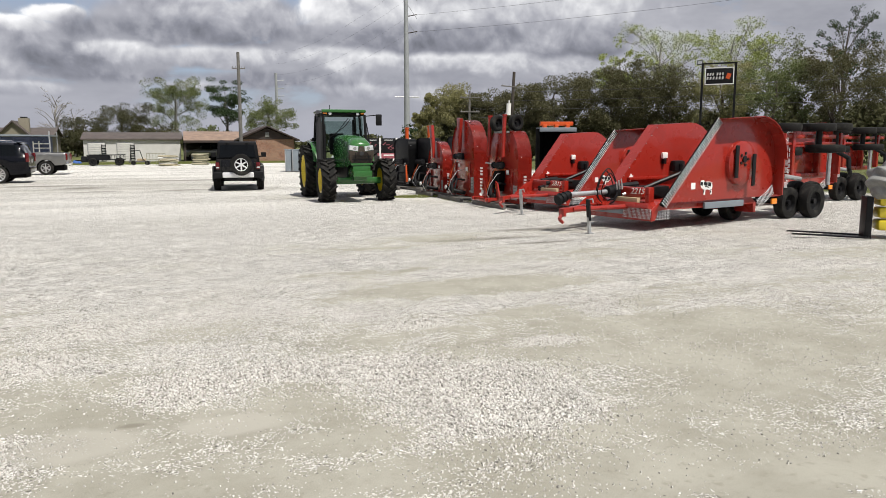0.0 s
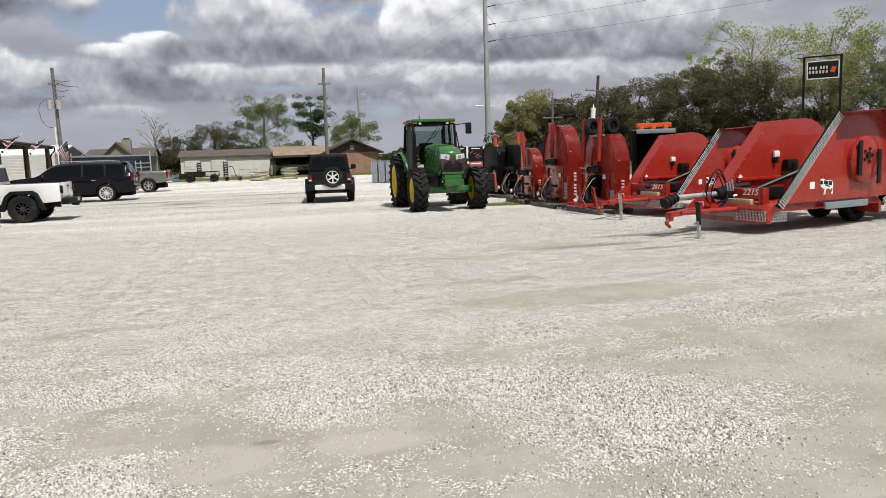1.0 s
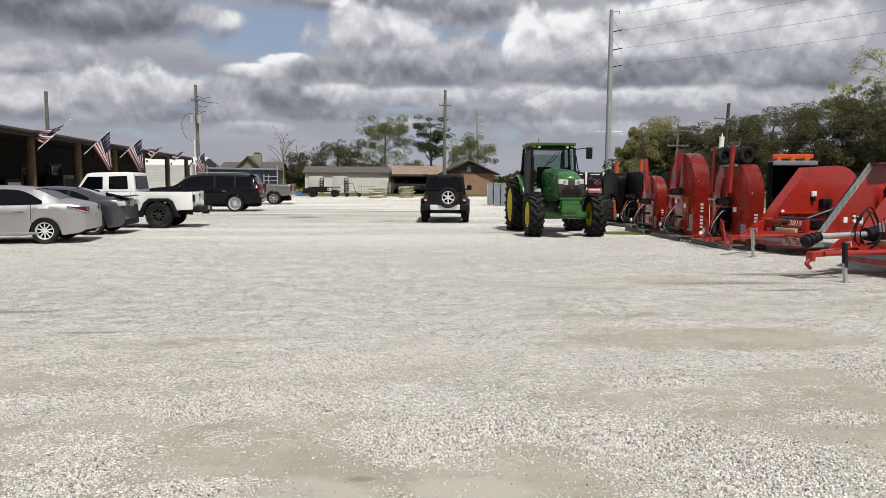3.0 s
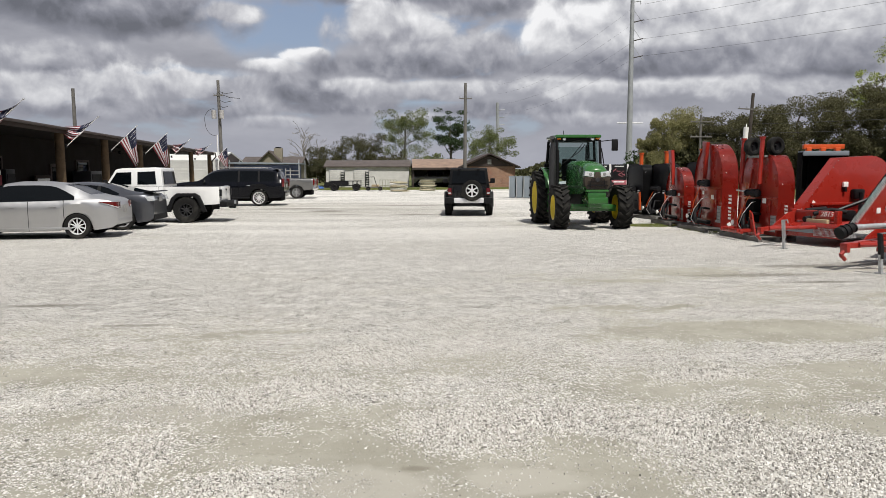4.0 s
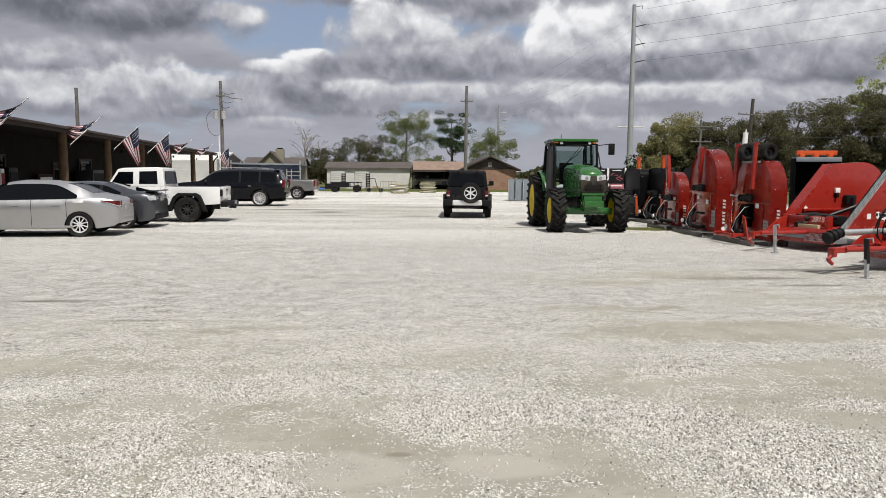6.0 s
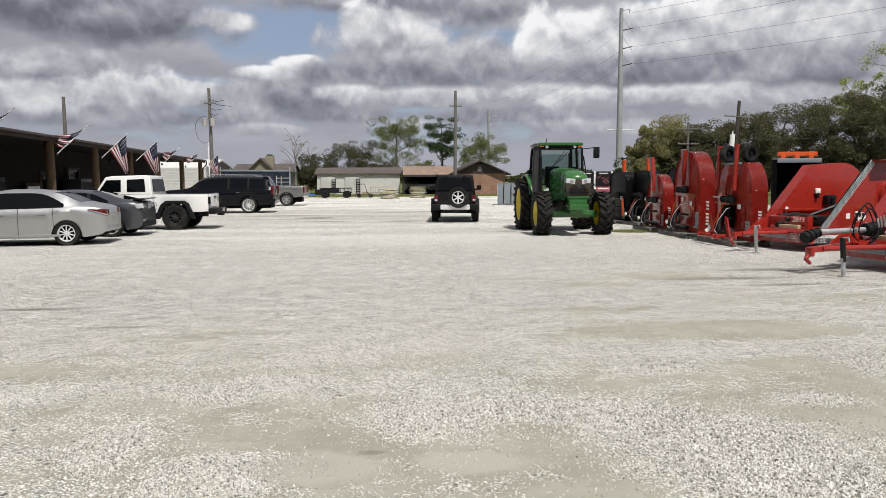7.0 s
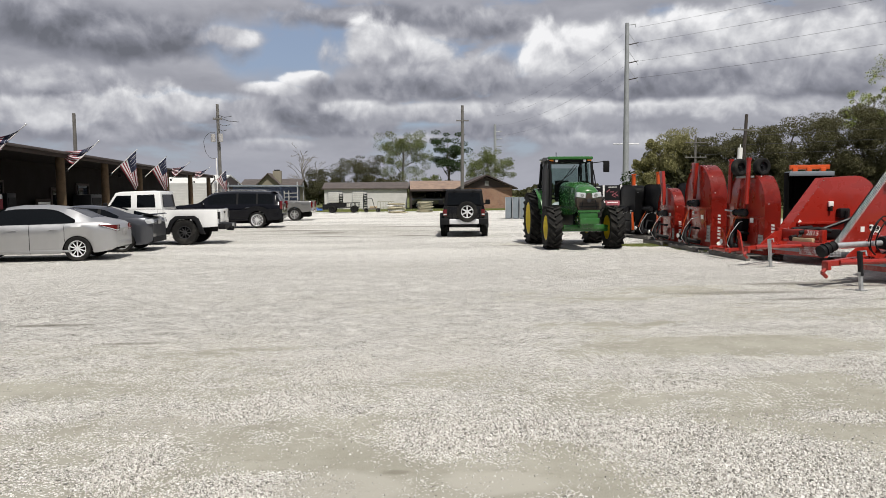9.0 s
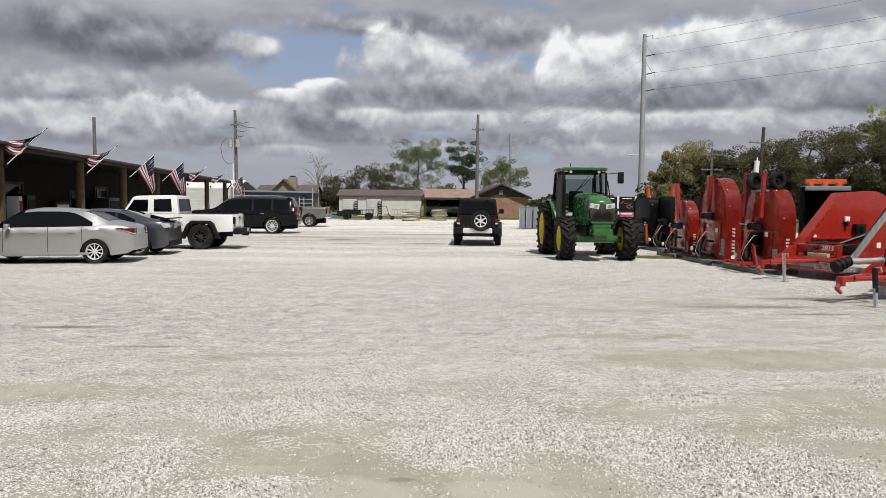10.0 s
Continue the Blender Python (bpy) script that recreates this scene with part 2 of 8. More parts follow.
def ground_material():
    m, n, l, p = shader("limestone_gravel")
    geo = n.new("ShaderNodeNewGeometry")
    pos = geo.outputs["Position"]

    def tex(kind, scale, stretch=None, **kw):
        t = n.new(kind)
        t.inputs["Scale"].default_value = scale
        for k, v in kw.items():
            t.inputs[k].default_value = v
        if stretch:
            mp = n.new("ShaderNodeMapping")
            mp.inputs["Scale"].default_value = stretch
            mp.inputs["Rotation"].default_value = (0, 0, 0.2)
            l.new(pos, mp.inputs[0])
            l.new(mp.outputs[0], t.inputs["Vector"])
        else:
            l.new(pos, t.inputs["Vector"])
        return t

    def rng(v, a, b, c=0.0, d=1.0):
        r = n.new("ShaderNodeMapRange")
        r.interpolation_type = "SMOOTHSTEP"
        for i, x in enumerate((a, b, c, d)):
            r.inputs[i + 1].default_value = x
        l.new(v, r.inputs[0])
        return r.outputs[0]

    def mix(f, a, b, blend="MIX"):
        x = n.new("ShaderNodeMix")
        x.data_type, x.blend_type = "RGBA", blend
        for i, v in ((0, f), (6, a), (7, b)):
            if isinstance(v, tuple):
                x.inputs[i].default_value = (*v, 1)
            elif isinstance(v, float):
                x.inputs[i].default_value = v
            else:
                l.new(v, x.inputs[i])
        return x.outputs[2]

    def mul(a, b, op="MULTIPLY"):
        x = n.new("ShaderNodeMath")
        x.operation = op
        for i, v in enumerate((a, b)):
            if isinstance(v, float):
                x.inputs[i].default_value = v
            else:
                l.new(v, x.inputs[i])
        return x.outputs[0]

    def spot(cx, cy, rx, ry, a, b, wobble):
        """1 inside an uneven oval, falling to 0 outside."""
        v = n.new("ShaderNodeVectorMath")
        v.operation = "SUBTRACT"
        v.inputs[1].default_value = (cx, cy, 0)
        l.new(pos, v.inputs[0])
        s = n.new("ShaderNodeVectorMath")
        s.operation = "DIVIDE"
        s.inputs[1].default_value = (rx, ry, 1)
        l.new(v.outputs[0], s.inputs[0])
        ln = n.new("ShaderNodeVectorMath")
        ln.operation = "LENGTH"
        l.new(s.outputs[0], ln.inputs[0])
        return rng(mul(ln.outputs["Value"], mul(wobble, 1.1), "ADD"), a, b, 1.0, 0.0)

    # crushed stone: cells with uneven outlines, thin dark joints and a tone of their own
    warp = tex("ShaderNodeTexNoise", 45.0, Detail=3.0)
    wv_ = n.new("ShaderNodeVectorMath")
    wv_.operation = "MULTIPLY_ADD"
    wv_.inputs[1].default_value = (0.016, 0.016, 0.0)
    l.new(warp.outputs["Color"], wv_.inputs[0])
    l.new(pos, wv_.inputs[2])

    def cells(scale, feature):
        t = n.new("ShaderNodeTexVoronoi")
        t.feature = feature
        t.voronoi_dimensions = "2D"
        t.inputs["Scale"].default_value = scale
        l.new(wv_.outputs[0], t.inputs["Vector"])
        return t

    big_c, big_e = cells(46.0, "F1"), cells(46.0, "DISTANCE_TO_EDGE")
    sml_c, sml_e = cells(88.0, "F1"), cells(88.0, "DISTANCE_TO_EDGE")
    sepc, sepd = n.new("ShaderNodeSeparateColor"), n.new("ShaderNodeSeparateColor")
    l.new(big_c.outputs["Color"], sepc.inputs[0])
    l.new(sml_c.outputs["Color"], sepd.inputs[0])

    def tone(v):
        ramp = n.new("ShaderNodeValToRGB")
        e = ramp.color_ramp.elements
        e[0].color, e[1].color = (0.09, 0.086, 0.078, 1), (0.85, 0.84, 0.81, 1)
        for at, c in ((0.04, (0.14, 0.134, 0.120, 1)), (0.08, (0.54, 0.52, 0.475, 1)), (0.55, (0.72, 0.70, 0.655, 1))):
            e.new(at).color = c
        l.new(v, ramp.inputs[0])
        return ramp.outputs[0]

    wob = tex("ShaderNodeTexNoise", 3.0, Detail=4.0)
    silt = tex("ShaderNodeTexNoise", 1.3, Detail=8.0, Roughness=0.65)
    grit = tex("ShaderNodeTexNoise", 160.0, Detail=2.0, Roughness=0.7)
    fines = mix(rng(silt.outputs["Fac"], 0.35, 0.65), (0.232, 0.224, 0.186), (0.315, 0.306, 0.262))
    fines = mix(rng(grit.outputs["Fac"], 0.35, 0.65, 0.0, 0.35), fines, (0.44, 0.415, 0.345))
    # how much loose stone lies where
    sp = n.new("ShaderNodeSeparateXYZ")
    l.new(pos, sp.inputs[0])
    broad = tex("ShaderNodeTexNoise", 0.55, (0.55, 1.3, 1.0), Detail=7.0, Roughness=0.62)
    fine = tex("ShaderNodeTexNoise", 3.4, Detail=6.0, Roughness=0.65)
    tracks = tex("ShaderNodeTexNoise", 0.22, (0.35, 1.6, 1.0), Detail=5.0, Roughness=0.55)
    amount = mul(mul(mul(broad.outputs["Fac"], 3.2), mul(fine.outputs["Fac"], 2.0), "ADD"), rng(sp.outputs[1], 3.2, 10.0, -2.46, -1.62), "ADD")
    amount = mul(amount, rng(sp.outputs[1], 8.0, 24.0, 0.0, 0.4), "ADD")
    for patches, by in ((STONE_PATCHES, 0.72), (BARE_PATCHES, -0.24), (SILT_LANES, -0.62)):
        for cx, cy, rx, ry in patches:
            amount = mul(amount, mul(spot(cx, cy, rx, ry, 1.0, 2.1, wob.outputs["Fac"]), by), "ADD")
    amount = mul(amount, rng(tracks.outputs["Fac"], 0.50, 0.64, 0.0, -0.75), "ADD")
    has_big = rng(mul(amount, sepc.outputs[1], "SUBTRACT"), 0.10, 0.16)
    has_sml = rng(mul(amount, mul(sepd.outputs[1], 0.85), "SUBTRACT"), -0.06, 0.0)
    shaggy = mul(fine.outputs["Fac"], 0.30)
    joint_b = rng(mul(big_e.outputs["Distance"], shaggy, "SUBTRACT"), -0.10, -0.03)
    joint_s = rng(mul(sml_e.outputs["Distance"], shaggy, "SUBTRACT"), -0.10, -0.03)
    gap = (0.095, 0.088, 0.072)
    base = mix(has_sml, fines, mix(joint_s, gap, tone(sepd.outputs[0])))
    base = mix(has_big, base, mix(joint_b, gap, tone(sepc.outputs[0])))
    mottle = tex("ShaderNodeTexNoise", 13.0, Detail=5.0, Roughness=0.7)
    base = mix(rng(mottle.outputs["Fac"], 0.54, 0.68, 0.0, 0.40), base, (0.17, 0.16, 0.125))
    smear = tex("ShaderNodeTexNoise", 1.6, (0.3, 1.6, 1.0), Detail=6.0, Roughness=0.65)
    base = mix(rng(smear.outputs["Fac"], 0.54, 0.68, 0.0, 0.24), base, (0.29, 0.278, 0.228))
    streak = tex("ShaderNodeTexNoise", 0.5, (0.28, 1.5, 1.0), Detail=6.0, Roughness=0.62)
    base = mix(rng(streak.outputs["Fac"], 0.65, 0.72, 0.0, 0.5), base, (0.20, 0.185, 0.15))
    # whiter with y from 8 to 24 m, with dull trodden lanes through it
    far_white = mul(rng(sp.outputs[1], 8.0, 24.0, 0.0, 0.60), rng(tracks.outputs["Fac"], 0.36, 0.60, 1.0, 0.35))
    base = mix(far_white, base, (0.86, 0.84, 0.79))
    lane = spot(-3.0, 34.0, 6.5, 7.0, 0.9, 1.9, fine.outputs["Fac"])
    lane = mul(lane, rng(streak.outputs["Fac"], 0.36, 0.56), "MULTIPLY")
    base = mix(mul(lane, 0.55), base, (0.36, 0.34, 0.29))
    # damp, silty hollows and dark brown streaks in the trodden part of the yard
    damp = None
    for cx, cy, rx, ry in ((-0.28, 3.95, 0.42, 0.26), (0.62, 3.95, 0.36, 0.2), (-1.6, 5.2, 0.5, 0.2)):
        d = spot(cx, cy, rx, ry, 1.25, 1.65, wob.outputs["Fac"])
        damp = d if damp is None else mul(damp, d, "MAXIMUM")
    base = mix(mul(damp, 0.85), base, (0.36, 0.345, 0.30))
    dark_streaks = None
    for cx, cy, rx, ry in ((5.6, 11.4, 1.5, 0.22), (7.3, 12.4, 1.4, 0.25), (6.4, 10.6, 0.8, 0.12), (2.35, 4.75, 0.13, 0.05), (0.05, 4.15, 0.10, 0.05), (-4.5, 9.5, 0.7, 0.12), (-3.0, 8.2, 0.5, 0.08), (1.5, 37.0, 4.0, 0.8), (-3.2, 31.8, 1.0, 0.9), (0.6, 28.9, 1.1, 0.5), (-2.4, 29.0, 1.2, 0.4), (3.9, 22.7, 0.9, 0.22), (-5.0, 34.0, 2.0, 0.6), (8.4, 12.6, 0.9, 0.4)):
        d = spot(cx, cy, rx, ry, 0.9, 1.7, fine.outputs["Fac"])
        dark_streaks = d if dark_streaks is None else mul(dark_streaks, d, "MAXIMUM")
    base = mix(mul(dark_streaks, 0.62), base, (0.15, 0.135, 0.105))
    # grass past the yard's far edge and along the tree belt
    edge = tex("ShaderNodeTexNoise", 0.25, Detail=6.0)
    far = mul(sp.outputs[1], mul(edge.outputs["Fac"], 10.0), "ADD")
    side = mul(sp.outputs[0], mul(edge.outputs["Fac"], 10.0), "ADD")
    grass_f = mul(rng(far, 74.5, 76.5), rng(side, 26.0, 29.0), "MAXIMUM")
    blades = tex("ShaderNodeTexNoise", 9.0, Detail=6.0, Roughness=0.7)
    grass = mix(rng(blades.outputs["Fac"], 0.35, 0.7), (0.06, 0.085, 0.025), (0.21, 0.20, 0.085))
    base = mix(grass_f, base, grass)
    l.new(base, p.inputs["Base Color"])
    p.inputs["Roughness"].default_value = 0.92
    p.inputs["Specular IOR Level"].default_value = 0.2
    relief = mul(mul(joint_b, has_big), mul(mul(joint_s, has_sml), 0.5), "ADD")
    h2 = mul(relief, mul(grit.outputs["Fac"], 0.25), "ADD")
    b = n.new("ShaderNodeBump")
    b.inputs["Strength"].default_value, b.inputs["Distance"].default_value = 0.8, 0.010
    l.new(h2, b.inputs["Height"])
    l.new(b.outputs[0], p.inputs["Normal"])
    return m


def random_material(name, cols, rough=0.8, source="island", trans=0.0):
    """Colour picked anew for each loose island, or each object, of a mesh."""
    m, n, l, p = shader(name)
    src = n.new("ShaderNodeNewGeometry").outputs["Random Per Island"] if source == "island" else n.new("ShaderNodeObjectInfo").outputs["Random"]
    r = n.new("ShaderNodeValToRGB")
    e = r.color_ramp.elements
    while len(e) < len(cols):
        e.new(0.5)
    for i, c in enumerate(cols):
        e[i].position, e[i].color = i / (len(cols) - 1), (*c, 1)
    l.new(src, r.inputs[0])
    l.new(r.outputs[0], p.inputs["Base Color"])
    p.inputs["Roughness"].default_value = rough
    p.inputs["Specular IOR Level"].default_value = 0.25
    if trans:
        t = n.new("ShaderNodeBsdfTranslucent")
        l.new(r.outputs[0], t.inputs[0])
        mx = n.new("ShaderNodeMixShader")
        mx.inputs[0].default_value = trans
        l.new(p.outputs[0], mx.inputs[1])
        l.new(t.outputs[0], mx.inputs[2])
        l.new(mx.outputs[0], n["Material Output"].inputs[0])
    return m


def planks_material(name, col, pitch, axis=2, rough=0.7, groove=0.5, vary=0.2, spec=0.5):
    """Siding or boards with grooves every pitch metres along an axis."""
    m = mat(name, col, rough, vary=vary, scale=1.5, fine=25, bump=0, spec=spec)
    n, l = m.node_tree.nodes, m.node_tree.links
    p = n["Principled BSDF"]
    tc2 = n.new("ShaderNodeTexCoord")
    s = n.new("ShaderNodeSeparateXYZ")
    l.new(tc2.outputs["Object"], s.inputs[0])
    d = n.new("ShaderNodeMath")
    d.operation = "DIVIDE"
    d.inputs[1].default_value = pitch
    l.new(s.outputs[axis], d.inputs[0])
    f = n.new("ShaderNodeMath")
    f.operation = "FRACT"
    l.new(d.outputs[0], f.inputs[0])
    b = n.new("ShaderNodeBump")
    b.inputs["Strength"].default_value, b.inputs["Distance"].default_value = groove, 0.03
    l.new(f.outputs[0], b.inputs["Height"])
    l.new(b.outputs[0], p.inputs["Normal"])
    return m


def brick_material():
    m, n, l, p = shader("red_brown_brickwork")
    tcx = n.new("ShaderNodeTexCoord")
    sw = n.new("ShaderNodeSeparateXYZ")
    l.new(tcx.outputs["Object"], sw.inputs[0])
    cb = n.new("ShaderNodeCombineXYZ")
    ad = n.new("ShaderNodeMath")
    l.new(sw.outputs[0], ad.inputs[0])
    l.new(sw.outputs[1], ad.inputs[1])
    l.new(ad.outputs[0], cb.inputs[0])
    l.new(sw.outputs[2], cb.inputs[1])
    bt = n.new("ShaderNodeTexBrick")
    for k, v in (("Scale", 1.0), ("Brick Width", 0.21), ("Row Height", 0.075), ("Mortar Size", 0.007), ("Bias", -0.1)):
        bt.inputs[k].default_value = v
    bt.inputs["Color1"].default_value = (0.30, 0.15, 0.095, 1)
    bt.inputs["Color2"].default_value = (0.16, 0.075, 0.052, 1)
    bt.inputs["Mortar"].default_value = (0.33, 0.27, 0.22, 1)
    l.new(cb.outputs[0], bt.inputs["Vector"])
    nz = n.new("ShaderNodeTexNoise")
    nz.inputs["Scale"].default_value, nz.inputs["Detail"].default_value = 0.9, 6
    l.new(tcx.outputs["Object"], nz.inputs["Vector"])
    mr = n.new("ShaderNodeMapRange")
    mr.inputs[1].default_value, mr.inputs[2].default_value, mr.inputs[4].default_value = 0.4, 0.7, 0.55
    l.new(nz.outputs["Fac"], mr.inputs[0])
    mx = n.new("ShaderNodeMix")
    mx.data_type = "RGBA"
    l.new(mr.outputs[0], mx.inputs[0])
    l.new(bt.outputs["Color"], mx.inputs[6])
    mx.inputs[7].default_value = (0.36, 0.24, 0.16, 1)
    l.new(mx.outputs[2], p.inputs["Base Color"])
    p.inputs["Roughness"].default_value = 0.9
    bp = n.new("ShaderNodeBump")
    bp.inputs["Strength"].default_value, bp.inputs["Distance"].default_value = 0.5, 0.01
    bp.invert = True
    l.new(bt.outputs["Fac"], bp.inputs["Height"])
    l.new(bp.outputs[0], p.inputs["Normal"])
    return m


M = {}
M["ground"] = ground_material()
M["stone"] = random_material("limestone", [(0.10, 0.096, 0.086), (0.36, 0.345, 0.315), (0.58, 0.565, 0.53), (0.72, 0.705, 0.675), (0.44, 0.42, 0.38), (0.20, 0.19, 0.17)], 0.9)
M["black_paint"] = mat("black_paint", (0.004, 0.004, 0.005), 0.25, coat=0.35, vary=0.1, bump=0.0, spec=0.25)
M["black_top"] = mat("textured_black_hardtop", (0.006, 0.006, 0.007), 0.5, vary=0.15, fine=300, bump=0.05, spec=0.12)
M["black_plastic"] = mat("black_plastic", (0.009, 0.009, 0.010), 0.6, vary=0.15, fine=200, bump=0.1, spec=0.15)
M["rubber"] = mat("tyre_rubber", (0.012, 0.0115, 0.011), 0.85, vary=0.25, scale=5, bump=0.2, dirt=(0.10, 0.095, 0.08), dirt_amount=0.3, spec=0.2)
M["under"] = mat("underbody_black", (0.004, 0.004, 0.004), 0.9, vary=0.1, bump=0.1, spec=0.1)
M["tint"] = glass("tinted_glass", (0.002, 0.003, 0.004), 0.02, spec=0.24)
M["clear"] = glass("clear_glass", (0.02, 0.024, 0.024), clear=0.94)
M["half"] = glass("lightly_tinted_glass", (0.012, 0.015, 0.016), clear=0.3)
M["alloy"] = mat("silver_alloy", (0.52, 0.52, 0.53), 0.3, metal=0.6, vary=0.08, bump=0.05)
M["bright_alloy"] = mat("bright_alloy", (0.72, 0.72, 0.73), 0.35, metal=0.3, vary=0.06, bump=0.0)
M["dark_alloy"] = mat("dark_alloy", (0.045, 0.045, 0.047), 0.4, metal=0.4, vary=0.1, bump=0.05)
M["chrome"] = mat("chrome", (0.72, 0.72, 0.73), 0.12, metal=1.0, vary=0.04, bump=0.0)
M["steel"] = mat("galvanised_steel", (0.46, 0.47, 0.48), 0.45, metal=0.7, vary=0.2, scale=9, bump=0.1)
M["steel_pole"] = mat("grey_steel_pole", (0.34, 0.355, 0.37), 0.55, metal=0.25, vary=0.12, scale=1.2, bump=0.05)
M["red_lens"] = mat("red_lens", (0.10, 0.004, 0.005), 0.15, coat=0.3, vary=0.1, bump=0.0)
M["orange_lens"] = mat("orange_lens", (0.85, 0.25, 0.015), 0.2, coat=0.5, vary=0.1, bump=0.0)
M["white_lens"] = mat("clear_lamp_lens", (0.62, 0.64, 0.65), 0.12, coat=0.6, metal=0.3, vary=0.15, scale=20, bump=0.1)
M["white_paint"] = mat("white_car_paint", (0.78, 0.78, 0.77), 0.25, coat=0.8, vary=0.03, bump=0.0)
M["silver_paint"] = mat("silver_car_paint", (0.47, 0.47, 0.475), 0.40, metal=0.8, coat=0.25, vary=0.03, bump=0.0)
M["grey_paint"] = mat("slate_car_paint", (0.055, 0.058, 0.068), 0.30, metal=0.5, coat=0.9, vary=0.06, bump=0.0)
M["navy_paint"] = mat("black_blue_car_paint", (0.003, 0.0035, 0.006), 0.15, coat=0.18, vary=0.06, bump=0.0, spec=0.16)
M["gun_paint"] = mat("gunmetal_car_paint", (0.15, 0.15, 0.148), 0.3, metal=0.5, coat=0.8, vary=0.05, bump=0.0)
M["red"] = mat("red_implement_paint", (0.30, 0.021, 0.013), 0.28, coat=0.5, spec=0.35, vary=0.16, scale=2.2, fine=40, bump=0.05, dirt=(0.20, 0.020, 0.015), dirt_amount=0.6)
M["orange"] = mat("orange_paint", (0.560, 0.080, 0.012), 0.4, vary=0.12, bump=0.05)
M["black_steel"] = mat("black_implement_paint", (0.008, 0.008, 0.009), 0.45, vary=0.2, bump=0.08, spec=0.25)
M["green"] = mat("tractor_green", (0.028, 0.118, 0.026), 0.26, coat=0.5, vary=0.12, bump=0.03, dirt=(0.05, 0.11, 0.045), dirt_amount=0.4, spec=0.3)
M["grille_mesh"] = mat("dark_bronze_mesh", (0.045, 0.034, 0.024), 0.5, metal=0.3, vary=0.3, scale=40, fine=200, bump=0.3)
M["yellow"] = mat("tractor_yellow", (0.64, 0.50, 0.025), 0.4, coat=0.2, vary=0.1, bump=0.03)
M["decal"] = mat("white_decal", (0.80, 0.79, 0.77), 0.5, vary=0.05, bump=0.0)
M["chain"] = mat("bright_zinc_chain", (0.62, 0.63, 0.64), 0.35, metal=0.25, vary=0.2, scale=30, bump=0.0)
M["decal_grey"] = mat("grey_decal", (0.36, 0.35, 0.34), 0.6, vary=0.25, scale=12, bump=0.0)
M["pink"] = mat("pink_print", (0.330, 0.096, 0.114), 0.5, vary=0.2, bump=0.0)
M["redstripe"] = mat("red_pinstripe", (0.30, 0.012, 0.01), 0.4, vary=0.1, bump=0.0)
M["wood"] = mat("rough_lumber", (0.40, 0.31, 0.19), 0.8, vary=0.25, scale=3, fine=50, bump=0.3)
M["log"] = mat("log_post_wood", (0.105, 0.072, 0.043), 0.8, vary=0.3, scale=4, fine=40, bump=0.4, spec=0.15)
M["fascia"] = mat("dark_timber_fascia", (0.035, 0.024, 0.019), 0.75, spec=0.2, vary=0.25, scale=3, bump=0.2)
# deep porch shade is put into the colour: wall and ceiling near black
M["porch_wall"] = planks_material("shade_dark_board_wall", (0.010, 0.007, 0.006), 0.2, 1, spec=0.08)
M["porch_ceiling"] = mat("shade_dark_porch_ceiling", (0.011, 0.008, 0.006), 0.8, spec=0.15, vary=0.2, bump=0.1)
M["roof_brown"] = mat("brown_metal_roof", (0.060, 0.043, 0.036), 0.55, vary=0.15, scale=1.0, bump=0.1)
M["white_siding"] = planks_material("white_metal_siding", (0.66, 0.66, 0.63), 0.3, 2, rough=0.5, vary=0.06)
M["block_wall"] = planks_material("painted_block_wall", (0.58, 0.57, 0.55), 0.2, 2, rough=0.8, groove=0.25, vary=0.1)
M["shingle_grey"] = planks_material("grey_brown_shingles", (0.085, 0.070, 0.064), 0.14, 1, rough=0.9, groove=0.5, vary=0.35)
M["shingle_tan"] = planks_material("tan_shingles", (0.235, 0.165, 0.125), 0.14, 1, rough=0.9, groove=0.5, vary=0.3)
M["mortar"] = brick_material()
M["brown_trim"] = mat("brown_gable_boards", (0.050, 0.036, 0.032), 0.8, vary=0.25, bump=0.2)
M["tan_wall"] = mat("tan_stucco", (0.21, 0.19, 0.145), 0.9, vary=0.12, bump=0.1)
M["container"] = planks_material("blue_grey_corrugated_steel", (0.075, 0.095, 0.16), 0.28, 0, rough=0.6, groove=0.8, vary=0.2)
M["grey_panel"] = mat("grey_blue_steel_panel", (0.235, 0.27, 0.30), 0.5, metal=0.3, vary=0.12, scale=2, bump=0.05)
M["pole_wood"] = mat("weathered_utility_pole", (0.130, 0.124, 0.114), 0.9, vary=0.25, scale=3, fine=30, bump=0.3)
M["dark_pole"] = mat("dark_creosote_pole", (0.055, 0.045, 0.038), 0.9, vary=0.25, scale=3, bump=0.3)
M["cable"] = mat("cable", (0.05, 0.05, 0.052), 0.7, vary=0.1, bump=0.0)
M["flag_red"] = mat("flag_red_cloth", (0.17, 0.02, 0.03), 0.85, vary=0.08, bump=0.1)
M["flag_white"] = mat("flag_white_cloth", (0.50, 0.49, 0.50), 0.85, vary=0.05, bump=0.1)
M["flag_blue"] = mat("flag_blue_cloth", (0.010, 0.013, 0.038), 0.85, vary=0.1, bump=0.1)
M["tarp_grey"] = mat("grey_tarp", (0.20, 0.20, 0.19), 0.7, vary=0.25, scale=8, bump=0.3)
M["tarp_blue"] = mat("blue_tarp", (0.02, 0.09, 0.33), 0.6, vary=0.2, bump=0.3)
M["bark"] = mat("bark", (0.11, 0.09, 0.07), 0.95, vary=0.3, scale=3, fine=25, bump=0.5)
M["pale_bark"] = mat("pale_bark", (0.25, 0.235, 0.21), 0.9, vary=0.3, scale=3, fine=25, bump=0.4)
M["leaf_oak"] = random_material("oak_leaves", [(0.082, 0.080, 0.042), (0.115, 0.110, 0.058), (0.155, 0.146, 0.078), (0.098, 0.096, 0.050)], 0.75, trans=0.42)
